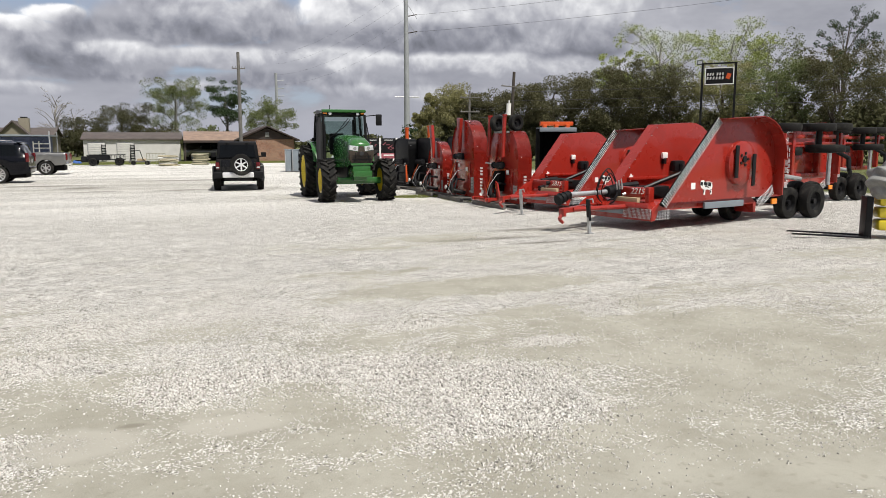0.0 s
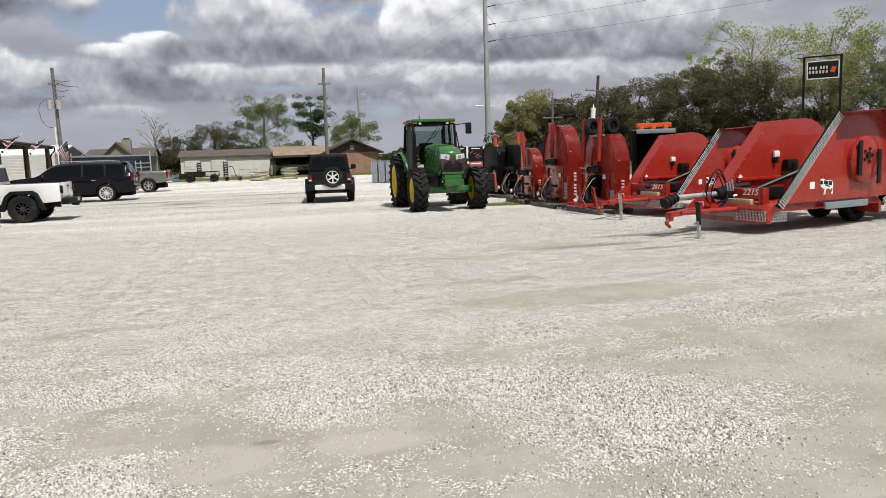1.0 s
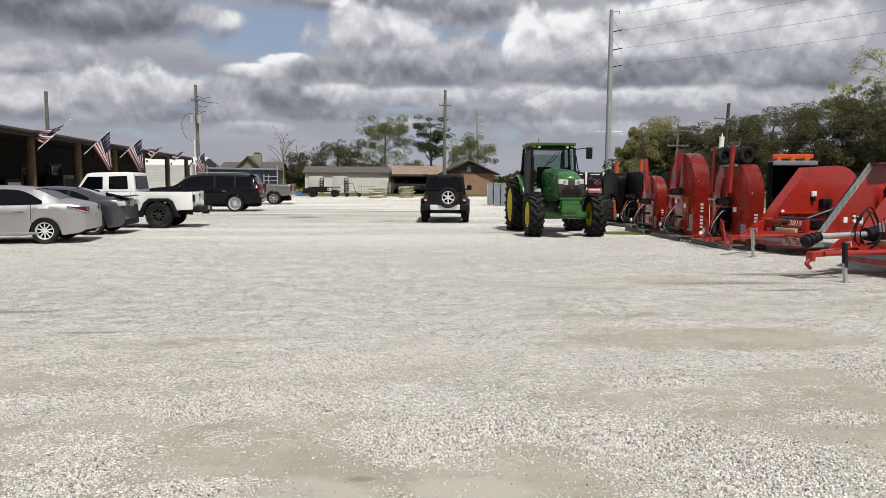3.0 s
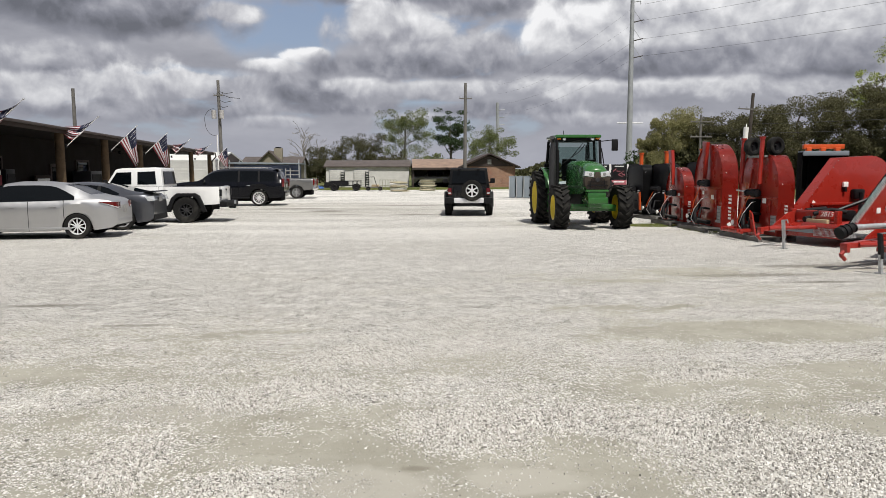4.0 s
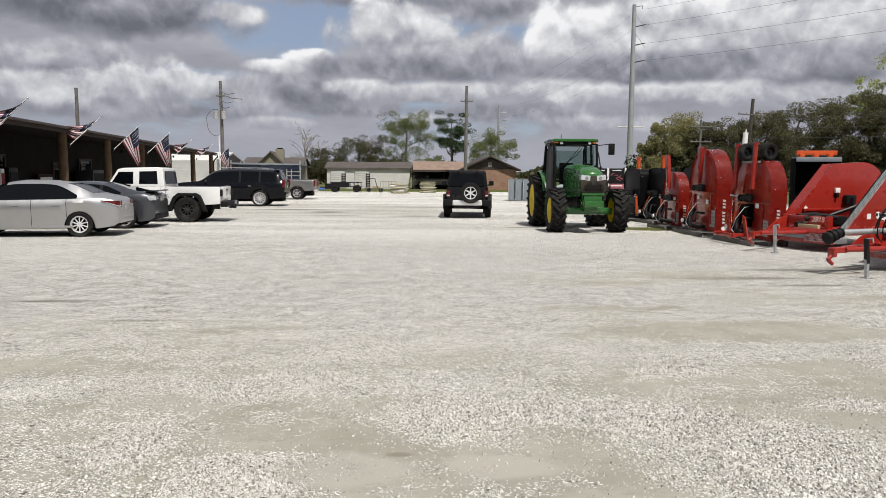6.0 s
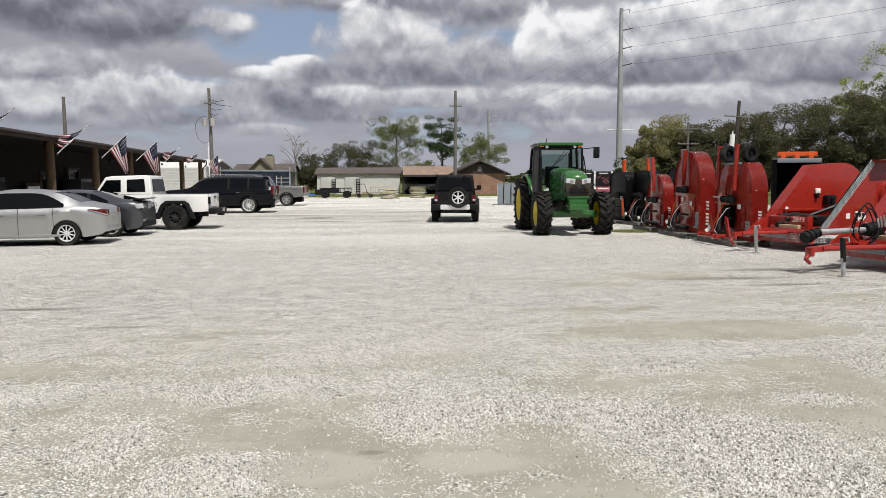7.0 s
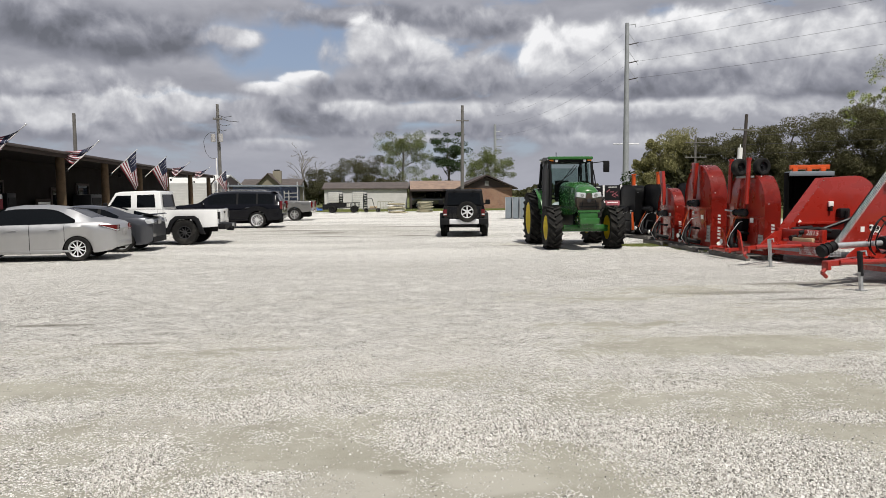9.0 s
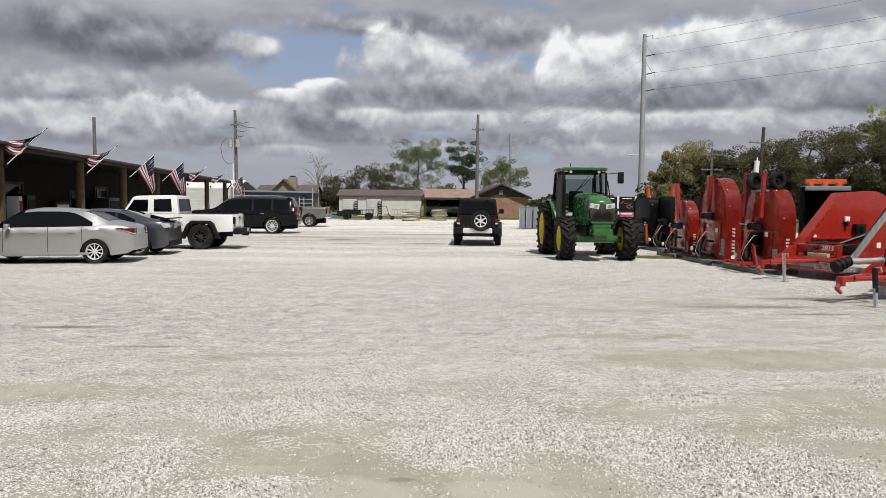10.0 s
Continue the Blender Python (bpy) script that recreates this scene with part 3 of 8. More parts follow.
M["leaf_pale"] = random_material("pale_olive_leaves", [(0.23, 0.22, 0.10), (0.28, 0.27, 0.125), (0.33, 0.31, 0.15), (0.18, 0.175, 0.085)], 0.75, trans=0.42)
M["leaf_dark"] = random_material("dark_oak_leaves", [(0.065, 0.066, 0.035), (0.09, 0.09, 0.048), (0.12, 0.117, 0.062), (0.078, 0.078, 0.04)], 0.75, trans=0.38)
M["leaf_spring"] = random_material("spring_leaves", [(0.12, 0.15, 0.055), (0.165, 0.195, 0.08), (0.22, 0.24, 0.11), (0.10, 0.118, 0.05)], 0.7, trans=0.35)
M["leaf_yellow"] = random_material("yellow_green_leaves", [(0.30, 0.35, 0.08), (0.38, 0.43, 0.12), (0.22, 0.27, 0.08)], 0.7, trans=0.35)
M["leaf_pine"] = random_material("pine_needles", [(0.022, 0.042, 0.014), (0.045, 0.072, 0.025), (0.032, 0.055, 0.02)], 0.7, trans=0.15)
M["grass_blade"] = random_material("grass_blades", [(0.10, 0.14, 0.03), (0.17, 0.20, 0.05), (0.22, 0.21, 0.09)], 0.8, trans=0.3)
M["hedge"] = random_material("hedge_leaves", [(0.06, 0.064, 0.03), (0.085, 0.086, 0.042), (0.11, 0.108, 0.055)], 0.8, trans=0.35)

# ---------------- mesh helpers ----------------


def link(name, me, material, parent=None, label="", angle=35):
    mats = material if isinstance(material, (list, tuple)) else [material]
    for mm in mats:
        me.materials.append(mm)
    me.shade_smooth()
    me.set_sharp_from_angle(angle=radians(angle))
    ob = new(name, me)
    if parent is not None:
        ob.parent = parent
    return tagged(ob, label)


def part(name, bm, material, parent=None, label="", angle=35):
    me = bpy.data.meshes.new(name)
    bmesh.ops.recalc_face_normals(bm, faces=bm.faces)
    bm.to_mesh(me)
    bm.free()
    return link(name, me, material, parent, label, angle)


def raw(name, verts, faces, material, parent=None, label="", angle=35):
    me = bpy.data.meshes.new(name)
    me.from_pydata(verts, [], faces)
    me.update()
    return link(name, me, material, parent, label, angle)


def thing(name, label, category, m=None, group="", kind=""):
    ob = new(name)
    ob.empty_display_size = 0.1
    if m is not None:
        ob.matrix_world = m
    return tagged(ob, label, category, group, kind)


def box(bm, c, s, rot=(0, 0, 0), bevel=0.0, seg=2):
    r = bmesh.ops.create_cube(bm, size=1.0, matrix=Matrix.LocRotScale(c, Euler([radians(a) for a in rot]), s))
    if bevel:
        es = list({e for v in r["verts"] for e in v.link_edges})
        bmesh.ops.bevel(bm, geom=es, offset=min(bevel, min(s) * 0.45), segments=seg, affect="EDGES", profile=0.6)
    return bm


def rod(bm, a, b, r0, r1=None, n=12, caps=True):
    a, b = Vector(a), Vector(b)
    d = b - a
    q = d.to_track_quat("Z", "Y").to_matrix().to_4x4()
    bmesh.ops.create_cone(bm, cap_ends=caps, segments=n, radius1=r0, radius2=r0 if r1 is None else r1, depth=d.length,
                          matrix=Matrix.Translation((a + b) / 2) @ q)
    return bm


def tube(bm, pts, r, n=8):
    for a, b in zip(pts, pts[1:]):
        rod(bm, a, b, r, r, n)
    for p in pts[1:-1]:
        bmesh.ops.create_icosphere(bm, subdivisions=1, radius=r * 1.02, matrix=Matrix.Translation(p))
    return bm


def prism(bm, pts, y0, y1, plane="xz", bevel=0.0, seg=2):
    """A flat outline (x, z) or (x, y) or (y, z) drawn out between two depths."""
    def at(p, d):
        return {"xz": (p[0], d, p[1]), "xy": (p[0], p[1], d), "yz": (d, p[0], p[1])}[plane]
    a = [bm.verts.new(at(p, y0)) for p in pts]
    b = [bm.verts.new(at(p, y1)) for p in pts]
    fs = [bm.faces.new(a), bm.faces.new(b[::-1])]
    for i in range(len(pts)):
        j = (i + 1) % len(pts)
        fs.append(bm.faces.new((a[j], a[i], b[i], b[j])))
    bmesh.ops.recalc_face_normals(bm, faces=fs)
    if bevel:
        es = list({e for f in fs[:2] for e in f.edges})
        bmesh.ops.bevel(bm, geom=es, offset=bevel, segments=seg, affect="EDGES", profile=0.6, clamp_overlap=True)
    return bm


def lathe(bm, prof, n=32, m=None):
    """Turns (radius, offset along y) about the y axis."""
    rings = []
    m = m or Matrix.Identity(4)
    for r, y in prof:
        rings.append([bm.verts.new(m @ Vector((r * math.cos(2 * math.pi * k / n), y, r * math.sin(2 * math.pi * k / n)))) for k in range(n)])
    for a, b in zip(rings, rings[1:]):
        for k in range(n):
            bm.faces.new((a[k], a[(k + 1) % n], b[(k + 1) % n], b[k]))
    return bm


def B():
    return bmesh.new()


def lerp(a, b, t):
    return a + (b - a) * t


def curve(pts, x):
    """A smooth run through (x, value) pairs that never overshoots them."""
    n = len(pts)
    if x <= pts[0][0]:
        return pts[0][1]
    if x >= pts[-1][0]:
        return pts[-1][1]
    sl = [(pts[i + 1][1] - pts[i][1]) / (pts[i + 1][0] - pts[i][0]) for i in range(n - 1)]
    tg = [sl[0]] + [0 if a * b <= 0 else 2 * a * b / (a + b) for a, b in zip(sl, sl[1:])] + [sl[-1]]
    for i in range(n - 1):
        (x0, y0), (x1, y1) = pts[i], pts[i + 1]
        if x <= x1:
            h = x1 - x0
            t = (x - x0) / h
            return (2 * t ** 3 - 3 * t ** 2 + 1) * y0 + (t ** 3 - 2 * t ** 2 + t) * h * tg[i] + (3 * t ** 2 - 2 * t ** 3) * y1 + (t ** 3 - t ** 2) * h * tg[i + 1]


# ---------------- ground ----------------
bm = B()
for x0, x1, y0, y1 in ((-1500, 1500, -1500, 1500),):
    vs = [bm.verts.new(p) for p in ((x0, y0, 0), (x1, y0, 0), (x1, y1, 0), (x0, y1, 0))]
    bm.faces.new(vs)
tagged(part("ground", bm, M["ground"]), "pale crushed limestone gravel yard with tan worn patches", "ground", kind="structure")


def scatter_stones(name, count, seed, area, size, label, accept):
    """Angular chips: a ring of five corners on the ground under a smaller, broken top."""
    rng = np.random.default_rng(seed)
    a5, a3 = np.arange(5) * 1.2566, np.arange(3) * 2.0944 + 0.4
    base = np.concatenate((np.stack((np.cos(a5), np.sin(a5), np.full(5, -0.35)), 1), np.stack((np.cos(a3) * 0.62, np.sin(a3) * 0.62, np.full(3, 0.8)), 1)))
    tri = np.array([(0, 1, 5), (1, 6, 5), (1, 2, 6), (2, 3, 6), (3, 7, 6), (3, 4, 7), (4, 5, 7), (4, 0, 5), (5, 6, 7)])
    got = np.zeros((0, 3))
    while len(got) < count:
        xy = np.stack((rng.uniform(area[0], area[1], 4000), rng.uniform(area[2], area[3], 4000)), 1)
        dense = accept(xy[:, 0], xy[:, 1])
        ok = rng.random(4000) < dense
        got = np.concatenate((got, np.column_stack((xy, dense))[ok]))
    got = got[:count]
    s_ = (size * rng.uniform(0.35, 1.0, count) ** 1.7 + 0.003) * (0.5 + 0.6 * np.clip(got[:, 2], 0, 1))
    p = base[None] * rng.uniform(0.65, 1.2, (count, 8, 3)) * np.stack((s_, s_ * rng.uniform(0.55, 1, count), s_ * rng.uniform(0.6, 1.15, count)), 1)[:, None]
    a = rng.uniform(0, 6.28, count)
    c, d = np.cos(a)[:, None], np.sin(a)[:, None]
    q = np.stack((p[..., 0] * c - p[..., 1] * d + got[:, :1], p[..., 0] * d + p[..., 1] * c + got[:, 1:2], p[..., 2] + (s_ * 0.1)[:, None]), 2)
    faces = (tri[None] + 8 * np.arange(count)[:, None, None]).reshape(-1, 3)
    ob = raw(name, q.reshape(-1, 3).tolist(), faces.tolist(), M["stone"], angle=20)
    return tagged(ob, label, "gravel", kind="stuff")


def field(x, y, fx, fy, z):
    return np.array([noise.noise((p, q, z)) for p, q in zip((x * fx).tolist(), (y * fy).tolist())])


def gravel_here(x, y):
    v = 0.045 + 0.4 * np.maximum(0, field(x, y, 0.7, 1.0, 3.1) - 0.05) + 0.10 * np.maximum(0, field(x, y, 3.1, 4.0, 7.7))
    wob = 1.0 + 0.6 * field(x, y, 3.0, 3.0, 1.7) + 0.4 * field(x, y, 9.0, 9.0, 5.7)
    for cx, cy, rx, ry in STONE_PATCHES:
        v += 0.85 * np.exp(-(((x - cx) / rx) ** 2 + ((y - cy) / ry) ** 2) * wob)
    for cx, cy, rx, ry in BARE_PATCHES:
        v *= 1 - 0.6 * np.exp(-(((x - cx) / rx) ** 2 + ((y - cy) / ry) ** 2) * wob)
    return v


scatter_stones("loose_gravel", 58000, 3, (-4.5, 7.0, 2.3, 8.5), 0.017, "loose pale limestone chips lying on the yard", gravel_here)
scatter_stones("loose_gravel", 9000, 4, (-9, 10, 7, 18), 0.022, "loose pale limestone chips farther out on the yard", gravel_here)

# ---------------- wheels ----------------


def wheel(parent, x, y, r, w, rim_r, rim, spokes, out, n=36, lugs=0, name="wheel", label="", steer=0.0):
    """A wheel with its tyre and rim as sub-parts; out is +1 or -1, the side that faces away from the vehicle."""
    hub = new(name)
    hub.empty_display_size = 0.1
    hub.parent = parent
    hub.matrix_basis = Matrix.Translation((x, y, r)) @ Matrix.Rotation(steer, 4, "Z") @ Matrix.Diagonal((1, out, 1, 1))
    tagged(hub, label)
    h = w / 2
    bm = B()
    lathe(bm, [(rim_r, -h * 0.85), (rim_r + (r - rim_r) * 0.45, -h * 1.02), (r * 0.955, -h * 0.95), (r * 0.99, -h * 0.72), (r * 0.97, -h * 0.5), (r, -h * 0.42),
               (r, -h * 0.08), (r * 0.972, 0), (r, h * 0.08), (r, h * 0.42), (r * 0.97, h * 0.5), (r * 0.99, h * 0.72), (r * 0.955, h * 0.95), (rim_r + (r - rim_r) * 0.45, h * 1.02), (rim_r, h * 0.85)], n)
    if lugs:
        for k in range(lugs):
            a = 2 * math.pi * k / lugs
            for s in (-1, 1):
                m = Matrix.Rotation(a, 4, "Y") @ Matrix.Translation((r * 0.995, s * h * 0.7, 0))
                bmesh.ops.create_cube(bm, size=1, matrix=m @ Matrix.Diagonal((r * 0.035, h * 0.5, r * 0.09, 1)))
    part("tyre", bm, M["rubber"], hub)
    bm = B()
    lathe(bm, [(rim_r, -h * 0.85), (rim_r * 0.93, -h * 0.8), (rim_r * 0.9, h * 0.3), (rim_r * 0.93, h * 0.72), (rim_r * 1.0, h * 0.86), (rim_r * 1.02, h * 0.9), (rim_r * 0.95, h * 0.9), (rim_r * 0.9, h * 0.62)], n)
    lathe(bm, [(rim_r * 0.3, h * 0.55), (rim_r * 0.27, h * 0.72), (rim_r * 0.12, h * 0.76), (0.001, h * 0.76)], 20)
    for k in range(spokes):
        a = 2 * math.pi * (k + 0.5) / spokes
        wd = 2.2 * rim_r / spokes * 0.62
        m = Matrix.Rotation(a, 4, "Y") @ Matrix.Translation((rim_r * 0.58, h * 0.62, 0))
        r_ = bmesh.ops.create_cube(bm, size=1, matrix=m @ Matrix.Diagonal((rim_r * 0.74, h * 0.16, wd, 1)))
        bmesh.ops.bevel(bm, geom=list({e for v in r_["verts"] for e in v.link_edges}), offset=h * 0.04, segments=1, affect="EDGES")
    part("rim", bm, rim, hub)
    bm = B()
    lathe(bm, [(rim_r * 0.92, h * 0.1), (0.001, h * 0.1)], 20)
    part("brake_disc", bm, M["under"], hub)
    return hub


# ---------------- rounded cars ----------------


def shell(parent, L, low, belt, top, half, roof_half, wheels, arch_r, windows, shield, rear_glass, paint, glass_side, taper=0.0, gaps=(), step=0.05):
    """A car's skin in rows from sill to roof; x runs forward from the tail. Splits off glass and lamps as parts."""
    xs = list(np.arange(0, L + 1e-6, step))
    rows = []
    gh = max(z for _, z in top) - curve(belt, shield[0])
    for x in xs:
        zl, zb, zt, hw = curve(low, x), curve(belt, x), curve(top, x), curve(half, x)
        for wx in wheels:
            d = arch_r ** 2 - (x - wx) ** 2
            if d > 0:
                zl = max(zl, arch_r * 0.93 + math.sqrt(d) - 0.03)
        g = min(1, max(0, (zt - zb) / gh))
        hr = lerp(hw - 0.1, roof_half, g)
        zl = min(zl, zb - 0.12)
        tp = 1.0
        if taper:
            q = min(1, max(0, (x - windows[0][0] + 0.05) / taper))
            tp = 0.22 + 0.78 * q * (2 - q)
        rows.append([(hw * 0.955, zl), (hw * 0.99, lerp(zl, zb, 0.2)), (hw * 0.982, lerp(zl, zb, 0.62)), (hw, lerp(zl, zb, 0.72)), (hw * 0.95, zb), (hw * 0.925, zb + 0.018),
                     (lerp(hw * 0.925, hr * 1.02, tp), zb + 0.018 + (zt - zb - 0.018) * 0.80 * tp), (hr * 0.80, zb + 0.018 + (zt - zb - 0.018) * 0.955), (0, zt)])
    full = [[(y, z) for y, z in r] + [(-y, z) for y, z in r[-2::-1]] for r in rows]
    nr = len(full[0])
    groups = {}

    def key(xm, j):
        j = min(j, nr - 2 - j)
        if j == 5:
            for k, (a, b) in enumerate(windows):
                if a < xm < b:
                    return "side_window"
            if windows and windows[0][0] < xm < windows[-1][1]:
                return "pillar_trim"
        if j >= 6 and shield[1] < xm < shield[0]:
            return "windscreen"
        if j >= (7 if taper else 6) and rear_glass and rear_glass[0] < xm < rear_glass[1]:
            return "rear_window"
        return "body"
    for i in range(len(xs) - 1):
        for j in range(nr - 1):
            k = key((xs[i] + xs[i + 1]) / 2, j)
            side = ("", 0) if k in ("body", "windscreen", "rear_window") else (k, 1 if j < nr / 2 else -1)
            wnd = next((n for n, (a, b) in enumerate(windows) if a < (xs[i] + xs[i + 1]) / 2 < b), 0) if k == "side_window" else (sum(b < (xs[i] + xs[i + 1]) / 2 for a, b in windows) if k == "pillar_trim" else 0)
            groups.setdefault((k, side[1], wnd), []).append((i, j))
    for (k, s, wnd), cells in groups.items():
        used, vs, fs = {}, [], []

        def vid(i, j):
            if (i, j) not in used:
                used[(i, j)] = len(vs)
                vs.append((xs[i], full[i][j][0], full[i][j][1]))
            return used[(i, j)]
        for i, j in cells:
            fs.append((vid(i, j), vid(i + 1, j), vid(i + 1, j + 1), vid(i, j + 1)))
        if k == "body":
            for i in (0, len(xs) - 1):
                ring = [vid(i, j) for j in range(nr)]
                fs.append(ring if i else ring[::-1])
        material = {"body": paint, "side_window": glass_side, "windscreen": M["tint"], "rear_window": M["tint"], "pillar_trim": M["black_plastic"]}[k]
        raw(k, vs, fs, material, parent, angle=50 if k == "body" else 60)
    for gx in gaps:
        i = min(range(len(xs)), key=lambda k: abs(xs[k] - gx))
        for s in (-1, 1):
            vs = []
            for y, z in rows[i][:6]:
                vs += [(gx - 0.006, s * (y + 0.004), z), (gx + 0.006, s * (y + 0.004), z)]
            raw("door_gap", vs, [(2 * k, 2 * k + 1, 2 * k + 3, 2 * k + 2) for k in range(5)], M["under"], parent)
    bm = B()
    w = min(h for _, h in half) * 0.86
    box(bm, (L / 2, 0, 0.45), (L * 0.94, 2 * w * 0.9, 0.42), bevel=0.04)
    part("underbody", bm, M["under"], parent)


def door_handle(parent, x, y, z, material, s):
    bm = B()
    box(bm, (x, y + s * 0.012, z), (0.19, 0.03, 0.03), bevel=0.012)
    part("door_handle", bm, material, parent)


def seam(parent, x, y0, z0, z1, s):
    bm = B()
    box(bm, (x, y0, (z0 + z1) / 2), (0.009, 0.012, z1 - z0))
    part("door_gap", bm, M["under"], parent)


def mirror(parent, x, y, z, material, s):
    bm = B()
    box(bm, (x, y + s * 0.1, z), (0.1, 0.2, 0.14), bevel=0.04, seg=3)
    rod(bm, (x, y - s * 0.02, z - 0.04), (x, y + s * 0.06, z - 0.03), 0.025)
    part("wing_mirror", bm, material, parent)


def bumper_plate(parent, z, material):
    bm = B()
    box(bm, (-0.012, 0, z), (0.012, 0.32, 0.16), bevel=0.004)
    p = part("licence_plate", bm, M["decal_grey"], parent)
    return p


def wrap_light(parent, half, reach, z0, z1, s):
    """A wedge lamp that wraps from the tail round the rear wing to a point, with a pale lower lens."""
    pts = [(-0.012, 0.44), (-0.012, 0.58)] + [(reach * k / 8, curve(half, reach * k / 8) * 0.995 + 0.006) for k in range(9)]
    n = len(pts)

    def strip(f0, f1, lift):
        vs = []
        for k, (x, y) in enumerate(pts):
            t = max(0.0, x) / reach
            lo, hi = lerp(z0, z1 - 0.005, t ** 0.8), z1 + 0.02 * t
            for f in (f0, f1):
                vs.append((x - lift * 0.4, s * (y + lift), lerp(lo, hi, f)))
            for f in (f0, f1):
                vs.append((x + 0.02, s * (y - 0.04), lerp(lo, hi, f)))
        fs = []
        for k in range(n - 1):
            a, b = 4 * k, 4 * k + 4
            fs += [(a, b, b + 1, a + 1), (a + 1, b + 1, b + 3, a + 3), (a, a + 2, b + 2, b)]
        return vs, fs + [(0, 1, 3, 2)]
    lamp = raw("tail_light", *strip(0, 1, 0.0), M["red_lens"], parent, "red wrap-around tail lamp", angle=50)
    raw("reversing_lens", *strip(0.08, 0.26, 0.006), M["white_lens"], lamp, "pale reversing lens", angle=50)


def sedan(m):
    o = thing("sedan", "silver four-door sedan parked nose-in before the shop porch", "car", m)
    half = [(0, 0.70), (0.08, 0.80), (0.4, 0.87), (1.2, 0.90), (3.4, 0.90), (4.1, 0.85), (4.45, 0.74), (4.6, 0.6)]
    shell(o, 4.6, [(0, 0.36), (0.15, 0.27), (0.9, 0.2), (3.9, 0.2), (4.4, 0.22), (4.6, 0.3)],
          [(0, 0.80), (0.1, 0.93), (0.5, 0.99), (1.5, 0.96), (3.3, 0.92), (4.2, 0.76), (4.6, 0.55)],
          [(0, 0.84), (0.08, 0.99), (0.35, 1.055), (0.62, 1.12), (1.15, 1.36), (1.5, 1.44), (1.95, 1.475), (2.4, 1.475), (2.75, 1.43), (3.45, 1.06), (3.6, 1.02), (4.3, 0.86), (4.6, 0.6)],
          half, 0.585, (0.95, 3.635), 0.36, ((0.98, 1.23), (1.27, 2.08), (2.12, 3.28)), (3.42, 2.75), (0.64, 1.30), M["silver_paint"], M["tint"], taper=0.75, gaps=(1.25, 2.1, 3.2))
    for s in (-1, 1):
        wrap_light(o, half, 0.40, 0.765, 0.935, s)
    for x in (0.95, 3.635):
        for s in (-1, 1):
            wheel(o, x, s * 0.79, 0.325, 0.2, 0.215, M["bright_alloy"], 10, s)
    for s in (-1, 1):
        door_handle(o, 1.52, s * 0.885, 0.83, M["silver_paint"], s)
        door_handle(o, 2.5, s * 0.885, 0.82, M["silver_paint"], s)
        mirror(o, 3.05, s * 0.88, 0.98, M["silver_paint"], s)
    bumper_plate(o, 0.72, M["decal"])
    bm = B()
    box(bm, (0.012, 0, 0.42), (0.06, 1.3, 0.16), bevel=0.04)
    part("bumper", bm, M["silver_paint"], o)
    bm = B()
    box(bm, (2.2, 0.88, 0.27), (2.2, 0.05, 0.06), bevel=0.02)
    part("sill", bm, M["silver_paint"], o)
    return o


def liftback(m):
    o = thing("liftback_car", "dark slate grey liftback car with a small tail spoiler", "car", m)
    half = [(0, 0.68), (0.1, 0.80), (0.4, 0.87), (1.2, 0.90), (3.4, 0.90), (4.1, 0.84), (4.5, 0.66)]
    shell(o, 4.5, [(0, 0.34), (0.15, 0.24), (0.9, 0.19), (3.9, 0.19), (4.5, 0.28)],
          [(0, 0.84), (0.12, 0.99), (0.5, 1.03), (1.5, 0.97), (3.2, 0.90), (4.1, 0.74), (4.5, 0.5)],
          [(0, 0.88), (0.06, 1.02), (0.2, 1.08), (0.5, 1.13), (1.5, 1.38), (2.1, 1.425), (2.5, 1.41), (3.3, 1.03), (3.5, 0.99), (4.2, 0.82), (4.5, 0.55)],
          half, 0.56, (0.86, 3.56), 0.37, ((0.95, 1.5), (1.58, 2.15), (2.22, 3.05)), (3.28, 2.55), (0.42, 1.5), M["grey_paint"], M["tint"], taper=0.7, gaps=(2.18, 3.1))
    for x in (0.86, 3.56):
        for s in (-1, 1):
            wheel(o, x, s * 0.80, 0.335, 0.22, 0.24, M["alloy"], 7, s)
    bm = B()
    prism(bm, [(-0.06, 1.12), (0.0, 1.155), (0.26, 1.13), (0.3, 1.10), (0.05, 1.10)], -0.66, 0.66, bevel=0.008)
    part("tail_spoiler", bm, M["black_paint"], o, "gloss dark tail spoiler")
    for s in (-1, 1):
        bm = B()
        prism(bm, [(-0.02, 0.86), (0.02, 1.0), (0.34, 0.96), (0.1, 0.84)], s * 0.56, s * 0.80, bevel=0.01)
        part("tail_light", bm, M["white_lens"], o, "smoked clear tail lamp")
        mirror(o, 2.95, s * 0.87, 0.95, M["grey_paint"], s)
        door_handle(o, 1.65, s * 0.885, 0.82, M["grey_paint"], s)
    bumper_plate(o, 0.9, M["decal"])
    bm = B()
    box(bm, (0.02, 0, 0.36), (0.08, 1.35, 0.18), bevel=0.05)
    part("bumper", bm, M["black_plastic"], o)
    return o


